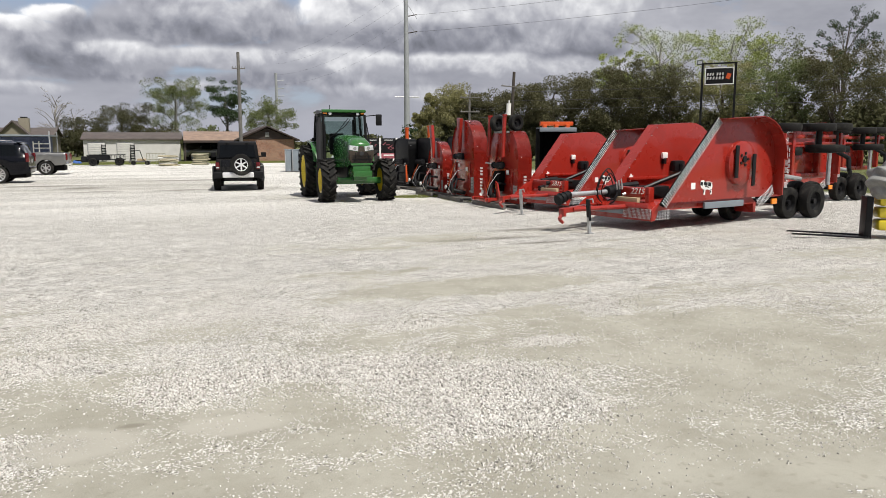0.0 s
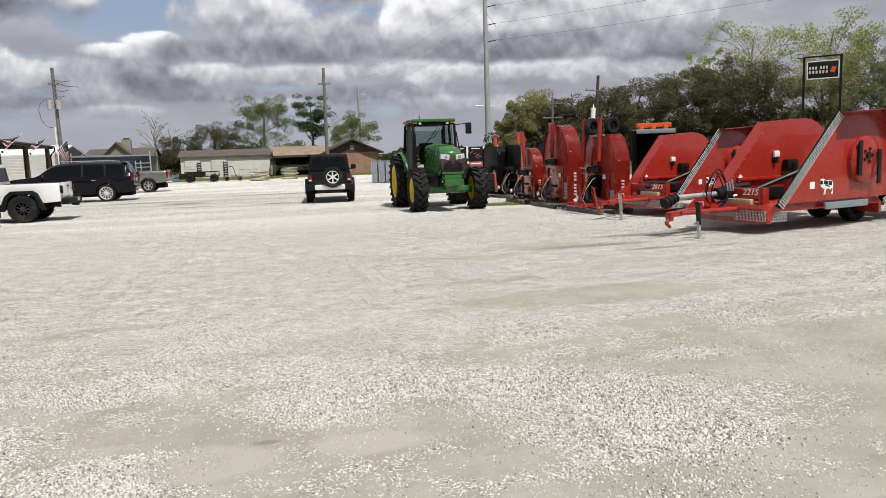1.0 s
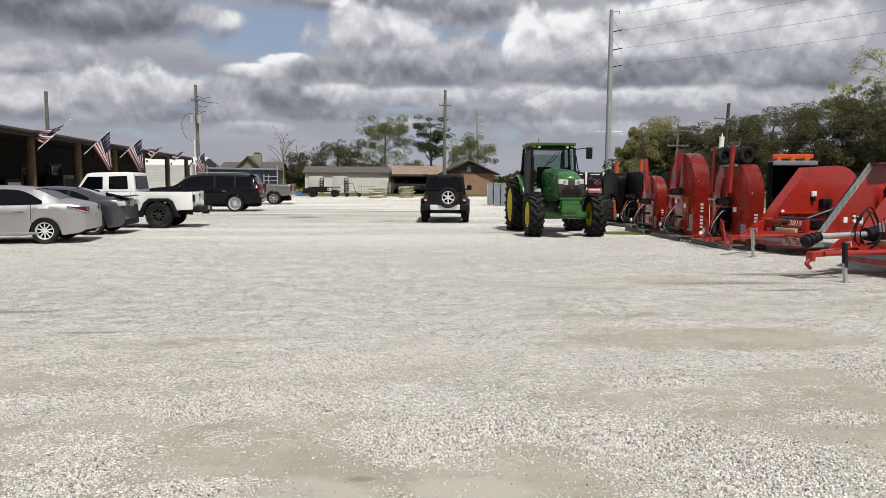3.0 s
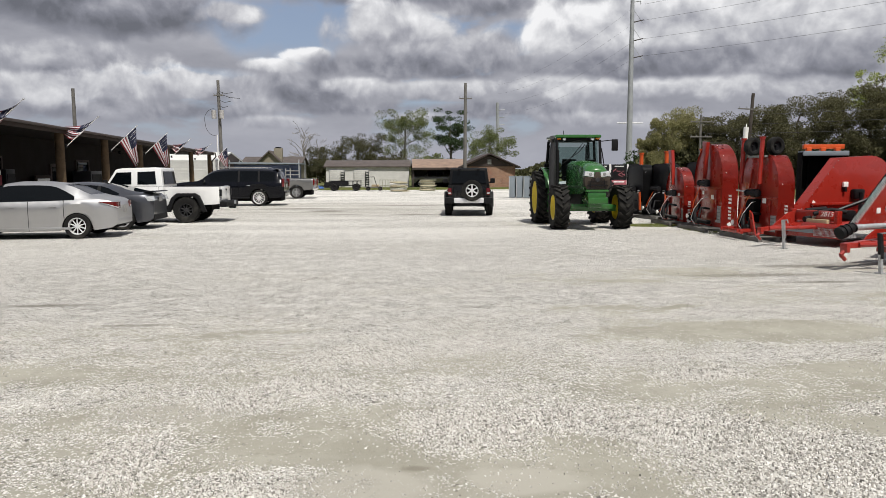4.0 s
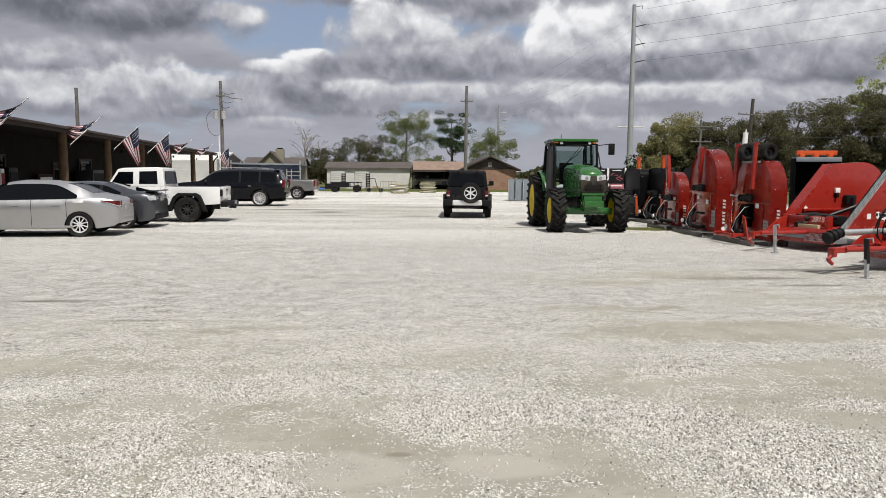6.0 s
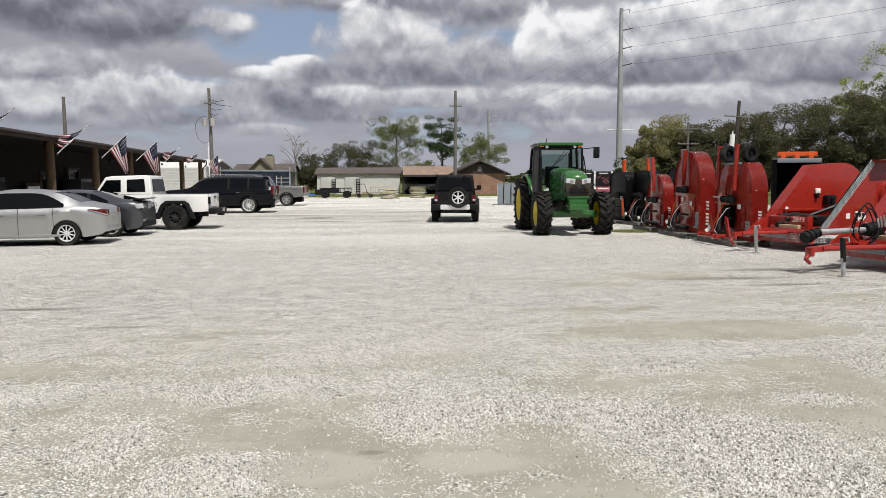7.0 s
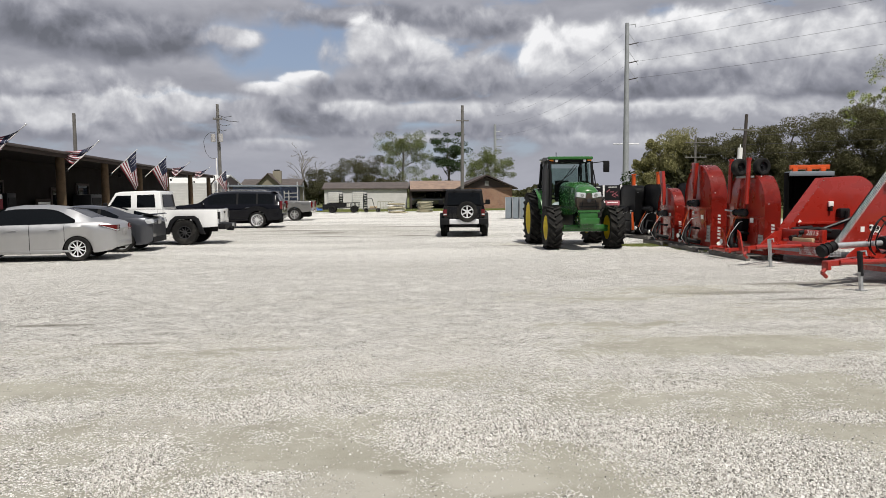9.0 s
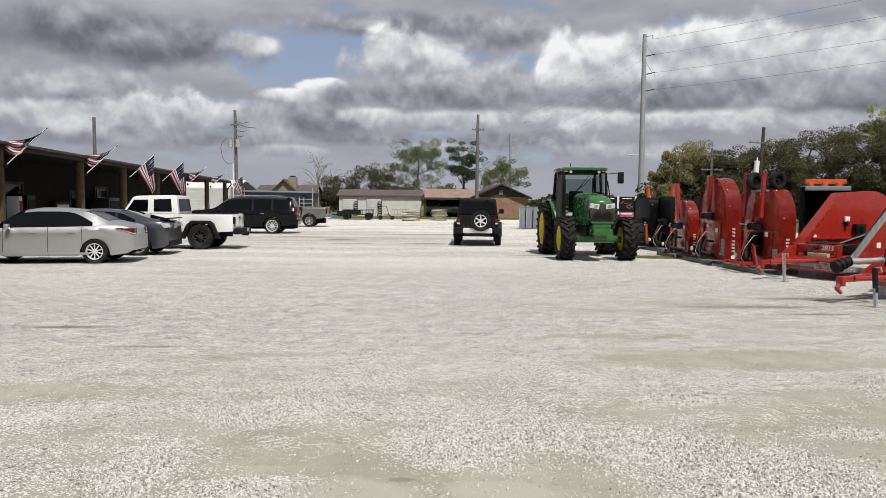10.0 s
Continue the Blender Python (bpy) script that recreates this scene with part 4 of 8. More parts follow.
def suv(m):
    o = thing("suv", "glossy black full-size sport utility vehicle parked nose-in", "suv", m)
    half = [(0, 0.86), (0.12, 0.95), (0.5, 1.0), (4.4, 1.01), (5.3, 0.96), (5.7, 0.82)]
    shell(o, 5.7, [(0, 0.5), (0.2, 0.42), (1.0, 0.38), (4.9, 0.36), (5.7, 0.4)],
          [(0, 1.15), (0.1, 1.22), (4.2, 1.18), (5.2, 1.12), (5.7, 0.9)],
          [(0, 1.22), (0.10, 1.40), (0.30, 1.74), (0.48, 1.845), (0.9, 1.89), (2.4, 1.915), (3.2, 1.88), (3.55, 1.80), (4.3, 1.30), (4.5, 1.26), (5.5, 1.16), (5.7, 0.95)],
          half, 0.74, (1.25, 4.66), 0.47, ((0.45, 1.2), (1.3, 2.2), (2.3, 3.7)), (4.28, 3.62), (0.08, 0.32), M["navy_paint"], M["tint"], gaps=(2.25, 3.75))
    for x in (1.25, 4.66):
        for s in (-1, 1):
            wheel(o, x, s * 0.87, 0.41, 0.27, 0.30, M["bright_alloy"], 12, s)
    for s in (-1, 1):
        bm = B()
        box(bm, (0.03, s * 0.86, 1.17), (0.14, 0.17, 0.42), bevel=0.03)
        part("tail_light", bm, M["red_lens"], o)
        bm = B()
        box(bm, (2.9, s * 1.0, 0.42), (2.4, 0.14, 0.06), bevel=0.02)
        part("running_board", bm, M["black_plastic"], o)
        bm = B()
        tube(bm, [(0.8, s * 0.7, 1.87), (0.9, s * 0.7, 1.95), (3.2, s * 0.7, 1.97), (3.4, s * 0.7, 1.9)], 0.018)
        part("roof_rail", bm, M["chrome"], o)
        mirror(o, 3.95, s * 0.98, 1.26, M["navy_paint"], s)
        for x in (1.75, 2.85):
            door_handle(o, x, s * 1.0, 1.04, M["chrome"], s)
    bm = B()
    box(bm, (0.02, 0, 0.62), (0.16, 1.7, 0.24), bevel=0.06, seg=3)
    part("rear_bumper", bm, M["navy_paint"], o)
    bumper_plate(o, 1.0, M["decal"])
    bm = B()
    box(bm, (0.42, 0, 1.865), (0.30, 1.3, 0.035), rot=(0, -9, 0), bevel=0.012)
    part("rear_spoiler", bm, M["navy_paint"], o)
    return o


def pickup(m, paint, name, label):
    """A crew-cab pickup with an open bed and a split tail."""
    o = thing(name, label, "pickup truck", m)
    half = [(0, 0.93), (0.1, 0.98), (4.8, 1.0), (5.5, 0.96), (5.9, 0.82)]
    shell(o, 5.85, [(0, 0.62), (0.5, 0.56), (5.0, 0.45), (5.85, 0.45)],
          [(0, 1.27), (2.0, 1.27), (2.1, 1.24), (4.3, 1.2), (5.4, 1.14), (5.85, 0.95)],
          [(0, 1.29), (2.02, 1.29), (2.06, 1.30), (2.2, 1.80), (2.5, 1.89), (3.4, 1.91), (3.8, 1.86), (4.5, 1.32), (4.7, 1.27), (5.6, 1.18), (5.85, 1.0)],
          half, 0.76, (1.12, 4.85), 0.48, ((2.28, 2.95), (3.05, 4.0)), (4.48, 3.82), (2.05, 2.2), paint, M["tint"])
    for x in (1.12, 4.85):
        for s in (-1, 1):
            wheel(o, x, s * 0.86, 0.41, 0.27, 0.26, M["alloy"], 6, s)
    bm = B()
    box(bm, (1.03, 0, 1.285), (1.85, 1.6, 0.03), bevel=0.01)
    part("bed_liner", bm, M["black_plastic"], o, "black bed opening")
    for s in (-1, 1):
        bm = B()
        box(bm, (0.0, s * 0.87, 1.05), (0.12, 0.16, 0.4), bevel=0.025)
        part("tail_light", bm, M["red_lens"], o)
        mirror(o, 4.15, s * 0.98, 1.3, M["black_plastic"], s)
    bm = B()
    box(bm, (-0.02, 0, 0.66), (0.2, 1.9, 0.2), bevel=0.05)
    box(bm, (-0.06, 0, 0.52), (0.1, 0.2, 0.1), bevel=0.02)
    part("rear_bumper", bm, M["chrome"], o, "chrome step bumper")
    bm = B()
    box(bm, (-0.005, 0, 1.05), (0.03, 1.5, 0.4), bevel=0.02)
    part("tailgate", bm, paint, o)
    return o


# ---------------- boxy off-road cars ----------------


def arch(cx, r, z0, a0=180, a1=0, n=10):
    return [(cx + r * math.cos(radians(lerp(a0, a1, k / n))), z0 + r * math.sin(radians(lerp(a0, a1, k / n)))) for k in range(n + 1)]



def flare(parent, cx, r, z0, y, s, material):
    """A squared wheel-arch flare standing out from the body side."""
    bm = B()
    ri, ro = r, r + 0.10
    out = [(cx - ro * 1.08, z0 - 0.05), (cx - ro * 0.72, z0 + ro * 0.78), (cx - ro * 0.5, z0 + ro * 0.93), (cx + ro * 0.5, z0 + ro * 0.93), (cx + ro * 0.78, z0 + ro * 0.7), (cx + ro * 1.12, z0 - 0.05)]
    inn = [(cx + ri * 1.02, z0 - 0.05), (cx + ri * 0.68, z0 + ri * 0.72), (cx + ri * 0.42, z0 + ri * 0.9), (cx - ri * 0.42, z0 + ri * 0.9), (cx - ri * 0.68, z0 + ri * 0.74), (cx - ri * 1.0, z0 - 0.05)]
    prism(bm, out + inn, y, y + s * 0.16, bevel=0.02)
    part("fender_flare", bm, material, parent)


def offroader(m):
    o = thing("off_road_car", "black four-door off-road car with hardtop and rear spare wheel", "car", m)
    R = 0.405
    xr, xf = 0.82, 3.766
    W = 0.79
    bm = B()
    side = [(0.12, 0.52)] + arch(xr, 0.47, 0.42, 168, 12) + [(1.35, 0.42), (3.2, 0.42)] + arch(xf, 0.47, 0.42, 168, 60, 5) + [(4.12, 0.90), (4.12, 1.08), (2.98, 1.16), (2.9, 1.2), (0.12, 1.2)]
    prism(bm, side, -W, W, bevel=0.03)
    part("body", bm, M["black_paint"], o)
    bm = B()
    prism(bm, [(2.92, 1.14), (2.92, 1.21), (3.4, 1.19), (4.08, 1.09), (4.14, 1.02), (4.14, 0.95)], -0.66, 0.66, bevel=0.03, seg=3)
    part("bonnet", bm, M["black_paint"], o)
    bm = B()
    box(bm, (4.16, 0, 0.9), (0.06, 1.2, 0.46), bevel=0.03)
    part("grille", bm, M["black_plastic"], o)
    # upper body: hardtop, pillars and roof
    bm = B()
    y0, y1 = 0.775, 0.69
    prof = [(0.13, 1.2), (2.92, 1.2), (2.62, 1.76), (2.4, 1.80), (0.42, 1.845), (0.24, 1.80)]
    a = [bm.verts.new((x, -lerp(y0, y1, (z - 1.2) / 0.645), z)) for x, z in prof]
    b = [bm.verts.new((x, lerp(y0, y1, (z - 1.2) / 0.645), z)) for x, z in prof]
    fs = [bm.faces.new(a), bm.faces.new(b[::-1])] + [bm.faces.new((a[(i + 1) % 6], a[i], b[i], b[(i + 1) % 6])) for i in range(6)]
    bmesh.ops.recalc_face_normals(bm, faces=fs)
    bmesh.ops.bevel(bm, geom=list(bm.edges), offset=0.035, segments=3, affect="EDGES", profile=0.6)
    part("hardtop", bm, M["black_top"], o, "textured black hardtop")

    def slab(pts, s, material, name, lift=0.008):
        bm = B()
        v0 = [bm.verts.new((x, s * (lerp(y0, y1, (z - 1.2) / 0.645) + lift), z)) for x, z in pts]
        v1 = [bm.verts.new((x, s * (lerp(y0, y1, (z - 1.2) / 0.645) - 0.02), z)) for x, z in pts]
        bm.faces.new(v0)
        bm.faces.new(v1[::-1])
        for i in range(len(pts)):
            j = (i + 1) % len(pts)
            bm.faces.new((v0[j], v0[i], v1[i], v1[j]))
        return part(name, bm, material, o)
    for s in (-1, 1):
        slab([(0.36, 1.27), (1.18, 1.27), (1.18, 1.68), (0.42, 1.70)], s, M["tint"], "side_window")
        slab([(1.36, 1.26), (1.98, 1.26), (1.98, 1.68), (1.36, 1.69)], s, M["tint"], "side_window")
        slab([(2.12, 1.26), (2.78, 1.26), (2.56, 1.66), (2.12, 1.67)], s, M["half"], "side_window")
        slab([(1.90, 1.262), (1.915, 1.262), (1.915, 1.68), (1.90, 1.68)], s, M["black_plastic"], "window_bar", 0.014)
        for x0, x1 in ((1.27, 2.03), (2.07, 2.9)):
            bm = B()
            bot = 0.48
            pts = [(x0 + 0.06, bot), (x1 - 0.12, bot), (x1, bot + 0.12), (x1, 1.19), (x0, 1.19), (x0, bot + (0.3 if x0 < 1.5 else 0.05))]
            prism(bm, pts, s * (W - 0.005), s * (W + 0.012), bevel=0.006)
            d = part("door", bm, M["black_paint"], o)
            bm = B()
            box(bm, (x0 + 0.13, s * (W + 0.032), 1.02), (0.2, 0.03, 0.04), bevel=0.012)
            rod(bm, (x0 + 0.06, s * (W + 0.02), 1.02), (x0 + 0.06, s * (W + 0.05), 1.02), 0.032, n=14)
            part("handle", bm, M["black_plastic"], d)
            for hz in (0.65, 1.0):
                bm = B()
                box(bm, (x1 - 0.01, s * (W + 0.022), hz), (0.09, 0.03, 0.06), bevel=0.01)
                part("hinge", bm, M["black_plastic"], d)
        for x0, x1, z in ((0.14, 1.24, 0.975), (1.29, 2.01, 0.978), (2.09, 2.88, 0.982), (2.95, 3.55, 0.99)):
            bm = B()
            box(bm, ((x0 + x1) / 2, s * (W + 0.014 if 1.25 < x0 < 2.5 else W + 0.002), z), (x1 - x0, 0.008, 0.012))
            part("pinstripe", bm, M["redstripe"], o, "thin red pinstripe")
        flare(o, xr, 0.46, 0.40, s * W, s, M["black_plastic"])
        flare(o, xf, 0.46, 0.40, s * (W - 0.1), s, M["black_plastic"])
        bm = B()
        box(bm, (xf + 0.06, s * 0.82, 0.895), (0.9, 0.27, 0.05), bevel=0.02)
        part("front_fender", bm, M["black_plastic"], o)
        bm = B()
        tube(bm, [(1.35, s * 0.86, 0.42), (1.45, s * 0.93, 0.38), (3.05, s * 0.93, 0.38), (3.15, s * 0.86, 0.42)], 0.045, 10)
        for cx in (1.85, 2.65):
            box(bm, (cx, s * 0.955, 0.415), (0.5, 0.09, 0.03), bevel=0.01)
        part("side_step", bm, M["black_steel"], o)
        for cx in (1.85, 2.65):
            bm = B()
            box(bm, (cx, s * 0.955, 0.434), (0.42, 0.06, 0.008))
            part("step_tread", bm, M["steel"], o)
        bm = B()
        box(bm, (2.78, s * 0.99, 1.32), (0.1, 0.2, 0.2), bevel=0.035, seg=3)
        rod(bm, (2.8, s * 0.78, 1.22), (2.79, s * 0.92, 1.26), 0.03)
        part("wing_mirror", bm, M["black_plastic"], o)
        bm = B()
        box(bm, (0.1, s * 0.735, 0.94), (0.08, 0.14, 0.26), bevel=0.015)
        lamp = part("tail_light", bm, M["red_lens"], o, "red tail lamp in black housing")
        bm = B()
        box(bm, (0.056, s * 0.735, 0.875), (0.012, 0.11, 0.05), bevel=0.004)
        part("reversing_lens", bm, M["white_lens"], lamp)
        bm = B()
        lathe(bm, [(0.001, 0.0), (0.07, 0.0), (0.085, 0.02), (0.06, 0.03), (0.001, 0.03)], 18, Matrix.Translation((0.32, s * W, 0.98)) @ Matrix.Rotation(0 if s > 0 else math.pi, 4, "Z"))
        part("fuel_cap", bm, M["black_plastic"], o)
        for x in (xr, xf):
            wheel(o, x, s * 0.80, R, 0.25, 0.235, M["dark_alloy"], 10, s, lugs=40, steer=0.0)
        bm = B()
        rod(bm, (0.06, s * 0.3, 1.79), (0.06, s * 0.42, 1.79), 0.03)
        box(bm, (0.12, s * 0.36, 1.80), (0.16, 0.06, 0.03), bevel=0.01)
        part("glass_hinge", bm, M["black_plastic"], o)
    # tail: window, gate, bumper, spare
    bm = B()
    prism(bm, [(-0.66, 1.25), (0.66, 1.25), (0.60, 1.72), (-0.60, 1.72)], 0.0, 0.03, "yz")
    w = part("rear_window", bm, M["tint"], o)
    w.matrix_basis = Matrix.Translation((0.105, 0, 0)) @ Matrix.Translation((0, 0, 1.2)) @ Matrix.Rotation(radians(9), 4, "Y") @ Matrix.Translation((0, 0, -1.2))
    bm = B()
    box(bm, (0.11, 0, 0.87), (0.05, 1.2, 0.58), bevel=0.025)
    gate = part("tailgate", bm, M["black_paint"], o)
    bm = B()
    box(bm, (0.06, 0.46, 0.88), (0.05, 0.035, 0.24), bevel=0.012)
    part("gate_handle", bm, M["black_plastic"], gate)
    bm = B()
    box(bm, (0.08, -0.1, 1.30), (0.03, 0.22, 0.05), bevel=0.01)
    part("high_brake_light", bm, M["red_lens"], o)
    for s in (-1, 1):
        bm = B()
        box(bm, (0.0, s * 0.74, 0.6), (0.26, 0.36, 0.24), bevel=0.05, seg=3)
        part("bumper_end", bm, M["black_plastic"], o)
    bm = B()
    box(bm, (-0.04, 0, 0.6), (0.2, 1.14, 0.2), bevel=0.05, seg=3)
    part("rear_bumper", bm, M["bright_alloy"], o, "satin silver rear bumper bar")
    bm = B()
    box(bm, (0.1, 0, 0.44), (0.16, 1.0, 0.09), bevel=0.03)
    box(bm, (-0.08, 0, 0.44), (0.2, 0.09, 0.09), bevel=0.01)
    part("tow_hitch", bm, M["black_steel"], o)
    bm = B()
    rod(bm, (0.15, -0.6, R), (0.15 + xr - 0.15, 0.6, R), 0.05)
    rod(bm, (xr, -0.7, R), (xr, 0.7, R), 0.07)
    rod(bm, (0.4, -0.45, 0.5), (0.4, 0.35, 0.5), 0.1)
    part("rear_axle", bm, M["under"], o)
    spare = wheel(o, 0, 0, 0.40, 0.25, 0.235, M["bright_alloy"], 6, 1, name="spare_wheel", label="spare wheel with silver six-spoke rim", lugs=40)
    spare.matrix_basis = Matrix.Translation((-0.1, -0.12, 0.98)) @ Matrix.Rotation(radians(90), 4, "Z")
    bm = B()
    box(bm, (4.32, 0, 0.58), (0.22, 1.7, 0.2), bevel=0.06, seg=3)
    part("front_bumper", bm, M["black_plastic"], o)
    bm = B()
    box(bm, (2.2, 0, 0.5), (3.9, 1.1, 0.25), bevel=0.03)
    part("underbody", bm, M["under"], o)
    bm = B()
    prism(bm, [(-0.68, 1.24), (0.68, 1.24), (0.62, 1.7), (-0.62, 1.7)], 0.0, 0.02, "yz")
    w = part("windscreen", bm, M["tint"], o)
    w.matrix_basis = Matrix.Translation((2.93, 0, 0)) @ Matrix.Translation((0, 0, 1.2)) @ Matrix.Rotation(radians(-28), 4, "Y") @ Matrix.Translation((0, 0, -1.2))
    return o


def crew_truck(m):
    """The boxy white off-road pickup."""
    o = thing("off_road_pickup", "white four-door off-road pickup with black fender flares", "pickup truck", m)
    R, xr, xf, W = 0.43, 1.16, 4.65, 0.80
    bm = B()
    bed = [(0.08, 0.62)] + arch(xr, 0.53, 0.45, 165, 15) + [(1.9, 0.58), (1.9, 1.21), (0.08, 1.21)]
    prism(bm, bed, -W, W, bevel=0.02)
    part("bed", bm, M["white_paint"], o)
    bm = B()
    box(bm, (0.98, 0, 1.20), (1.62, 1.38, 0.03))
    part("bed_liner", bm, M["black_plastic"], o, "black bed opening")
    bm = B()
    cab = [(1.93, 0.58), (3.85, 0.5)] + arch(xf, 0.5, 0.45, 165, 60, 5) + [(5.0, 0.95), (5.0, 1.1), (3.9, 1.2), (1.93, 1.22)]
    prism(bm, cab, -W, W, bevel=0.025)
    part("body", bm, M["white_paint"], o)
    bm = B()
    prism(bm, [(3.85, 1.16), (3.85, 1.25), (4.4, 1.22), (4.96, 1.1), (5.02, 0.98)], -0.66, 0.66, bevel=0.03)
    part("bonnet", bm, M["white_paint"], o)
    y0, y1 = 0.79, 0.71
    bm = B()
    prof = [(1.95, 1.22), (3.86, 1.22), (3.5, 1.80), (3.3, 1.84), (2.2, 1.87), (2.02, 1.84)]
    a = [bm.verts.new((x, -lerp(y0, y1, (z - 1.22) / 0.65), z)) for x, z in prof]
    b = [bm.verts.new((x, lerp(y0, y1, (z - 1.22) / 0.65), z)) for x, z in prof]
    fs = [bm.faces.new(a), bm.faces.new(b[::-1])] + [bm.faces.new((a[(i + 1) % 6], a[i], b[i], b[(i + 1) % 6])) for i in range(6)]
    bmesh.ops.recalc_face_normals(bm, faces=fs)
    bmesh.ops.bevel(bm, geom=list(bm.edges), offset=0.035, segments=3, affect="EDGES", profile=0.6)
    part("hardtop", bm, M["white_paint"], o)
    for s in (-1, 1):
        for pts, mt in (([(2.16, 1.30), (2.78, 1.30), (2.78, 1.72), (2.2, 1.74)], M["tint"]), ([(2.98, 1.30), (3.72, 1.30), (3.46, 1.70), (2.98, 1.71)], M["tint"])):
            bm = B()
            v0 = [bm.verts.new((x, s * (lerp(y0, y1, (z - 1.22) / 0.65) + 0.008), z)) for x, z in pts]
            v1 = [bm.verts.new((x, s * (lerp(y0, y1, (z - 1.22) / 0.65) - 0.02), z)) for x, z in pts]
            bm.faces.new(v0)
            bm.faces.new(v1[::-1])
            for i in range(4):
                bm.faces.new((v0[(i + 1) % 4], v0[i], v1[i], v1[(i + 1) % 4]))
            part("side_window", bm, mt, o)
        for x in (2.08, 2.9):
            seam(o, x, s * (W - 0.003), 0.62, 1.2, s)
        for x in (2.22, 3.06):
            door_handle(o, x, s * (W + 0.005), 1.03, M["white_paint"], s)
        flare(o, xr, 0.52, 0.42, s * (W - 0.01), s, M["black_plastic"])
        flare(o, xf, 0.5, 0.42, s * (W - 0.05), s, M["black_plastic"])
        bm = B()
        box(bm, (0.07, s * 0.70, 1.0), (0.1, 0.17, 0.24), bevel=0.02)
        part("tail_light", bm, M["black_plastic"], o, "dark smoked tail lamp")
        bm = B()
        box(bm, (2.9, s * 0.84, 0.5), (1.9, 0.14, 0.07), bevel=0.025)
        part("side_step", bm, M["black_plastic"], o)
        bm = B()
        box(bm, (3.75, s * 0.98, 1.36), (0.1, 0.2, 0.2), bevel=0.035)
        part("wing_mirror", bm, M["black_plastic"], o)
        for x in (xr, xf):
            wheel(o, x, s * 0.84, R, 0.29, 0.22, M["dark_alloy"], 9, s, lugs=36)
    bm = B()
    box(bm, (0.055, 0, 0.98), (0.04, 1.2, 0.46), bevel=0.02)
    gate = part("tailgate", bm, M["white_paint"], o)
    bm = B()
    box(bm, (0.03, 0, 1.1), (0.03, 0.16, 0.06), bevel=0.01)
    part("gate_latch", bm, M["black_plastic"], gate)
    bm = B()
    box(bm, (0.03, 0, 0.97), (0.02, 0.14, 0.12), bevel=0.008)
    part("badge", bm, M["steel"], gate)
    bm = B()
    box(bm, (-0.06, 0, 0.62), (0.24, 1.75, 0.2), bevel=0.05)
    box(bm, (-0.16, 0, 0.50), (0.24, 0.1, 0.1), bevel=0.015)
    rod(bm, (-0.26, 0, 0.5), (-0.26, 0, 0.6), 0.03)
    part("rear_bumper", bm, M["black_plastic"], o, "black steel rear bumper with tow ball")
    bm = B()
    box(bm, (-0.185, -0.35, 0.63), (0.01, 0.3, 0.15), bevel=0.003)
    part("licence_plate", bm, M["steel"], o)
    bm = B()
    box(bm, (2.6, 0, 0.55), (4.4, 1.1, 0.25), bevel=0.03)
    rod(bm, (xr, -0.7, R), (xr, 0.7, R), 0.08)
    part("underbody", bm, M["under"], o)
    bm = B()
    box(bm, (5.1, 0, 0.62), (0.22, 1.7, 0.2), bevel=0.06)
    part("front_bumper", bm, M["black_plastic"], o)
    bm = B()
    prism(bm, [(-0.62, 1.3), (0.62, 1.3), (0.56, 1.74), (-0.56, 1.74)], 0.0, 0.02, "yz")
    w = part("rear_window", bm, M["tint"], o)
    w.matrix_basis = Matrix.Translation((1.915, 0, 0)) @ Matrix.Translation((0, 0, 1.22)) @ Matrix.Rotation(radians(6.5), 4, "Y") @ Matrix.Translation((0, 0, -1.22))
    return o


def parked(x, y, rear_axle, heading):
    """The pose that brings a rear axle's middle to (x, y)."""
    return Matrix.Translation((x, y, 0)) @ Matrix.Rotation(radians(heading), 4, "Z") @ Matrix.Translation((-rear_axle, 0, 0))


offroader(parked(2.65, 28.3, 0.82, 84.5))
sedan(parked(-8.42, 20.0, 0.95, 185.5))
liftback(parked(-8.3, 22.85, 0.86, 182))
crew_truck(parked(-7.25, 25.8, 1.16, 180))
suv(parked(-7.2, 38.1, 1.25, 180))
pickup(parked(-6.75, 48.1, 1.12, 180), M["gun_paint"], "pickup_truck", "gunmetal grey crew-cab pickup truck with chrome rear bumper")

# ---------------- shop with porch ----------------
SHOP_A, SHOP_DIR = Vector((-11.9, 16.0, 0)), Vector((-0.0896, 0.996, 0))
SHOP_OUT = Vector((SHOP_DIR.y, -SHOP_DIR.x, 0))


def shop_pose(along, out=0.0, z=0.0):
    """A place on the shop's eave line; local x runs along the eave, local y into the building."""
    p = SHOP_A + SHOP_DIR * along + SHOP_OUT * out
    return Matrix.Translation((p.x, p.y, z)) @ Matrix.Rotation(math.atan2(SHOP_DIR.y, SHOP_DIR.x), 4, "Z")


SHOP_LEN = 48.3
shop = thing("shop_building", "low shop building with dark timber porch and log posts", "building", shop_pose(0), kind="structure")
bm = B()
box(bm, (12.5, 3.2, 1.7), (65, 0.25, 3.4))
part("wall", bm, M["porch_wall"], shop, "board wall coloured near black for the deep porch shade")
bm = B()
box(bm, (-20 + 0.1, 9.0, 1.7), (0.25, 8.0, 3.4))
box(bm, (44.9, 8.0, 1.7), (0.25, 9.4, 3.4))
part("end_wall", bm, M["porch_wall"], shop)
bm = B()
prism(bm, [(-0.1, 3.42), (-0.1, 3.46), (9.0, 4.1), (18.0, 3.46), (18.0, 3.42), (9.0, 4.06)], -20, SHOP_LEN, "yz")
part("roof", bm, M["roof_brown"], shop, "brown low-pitched metal roof")
bm = B()
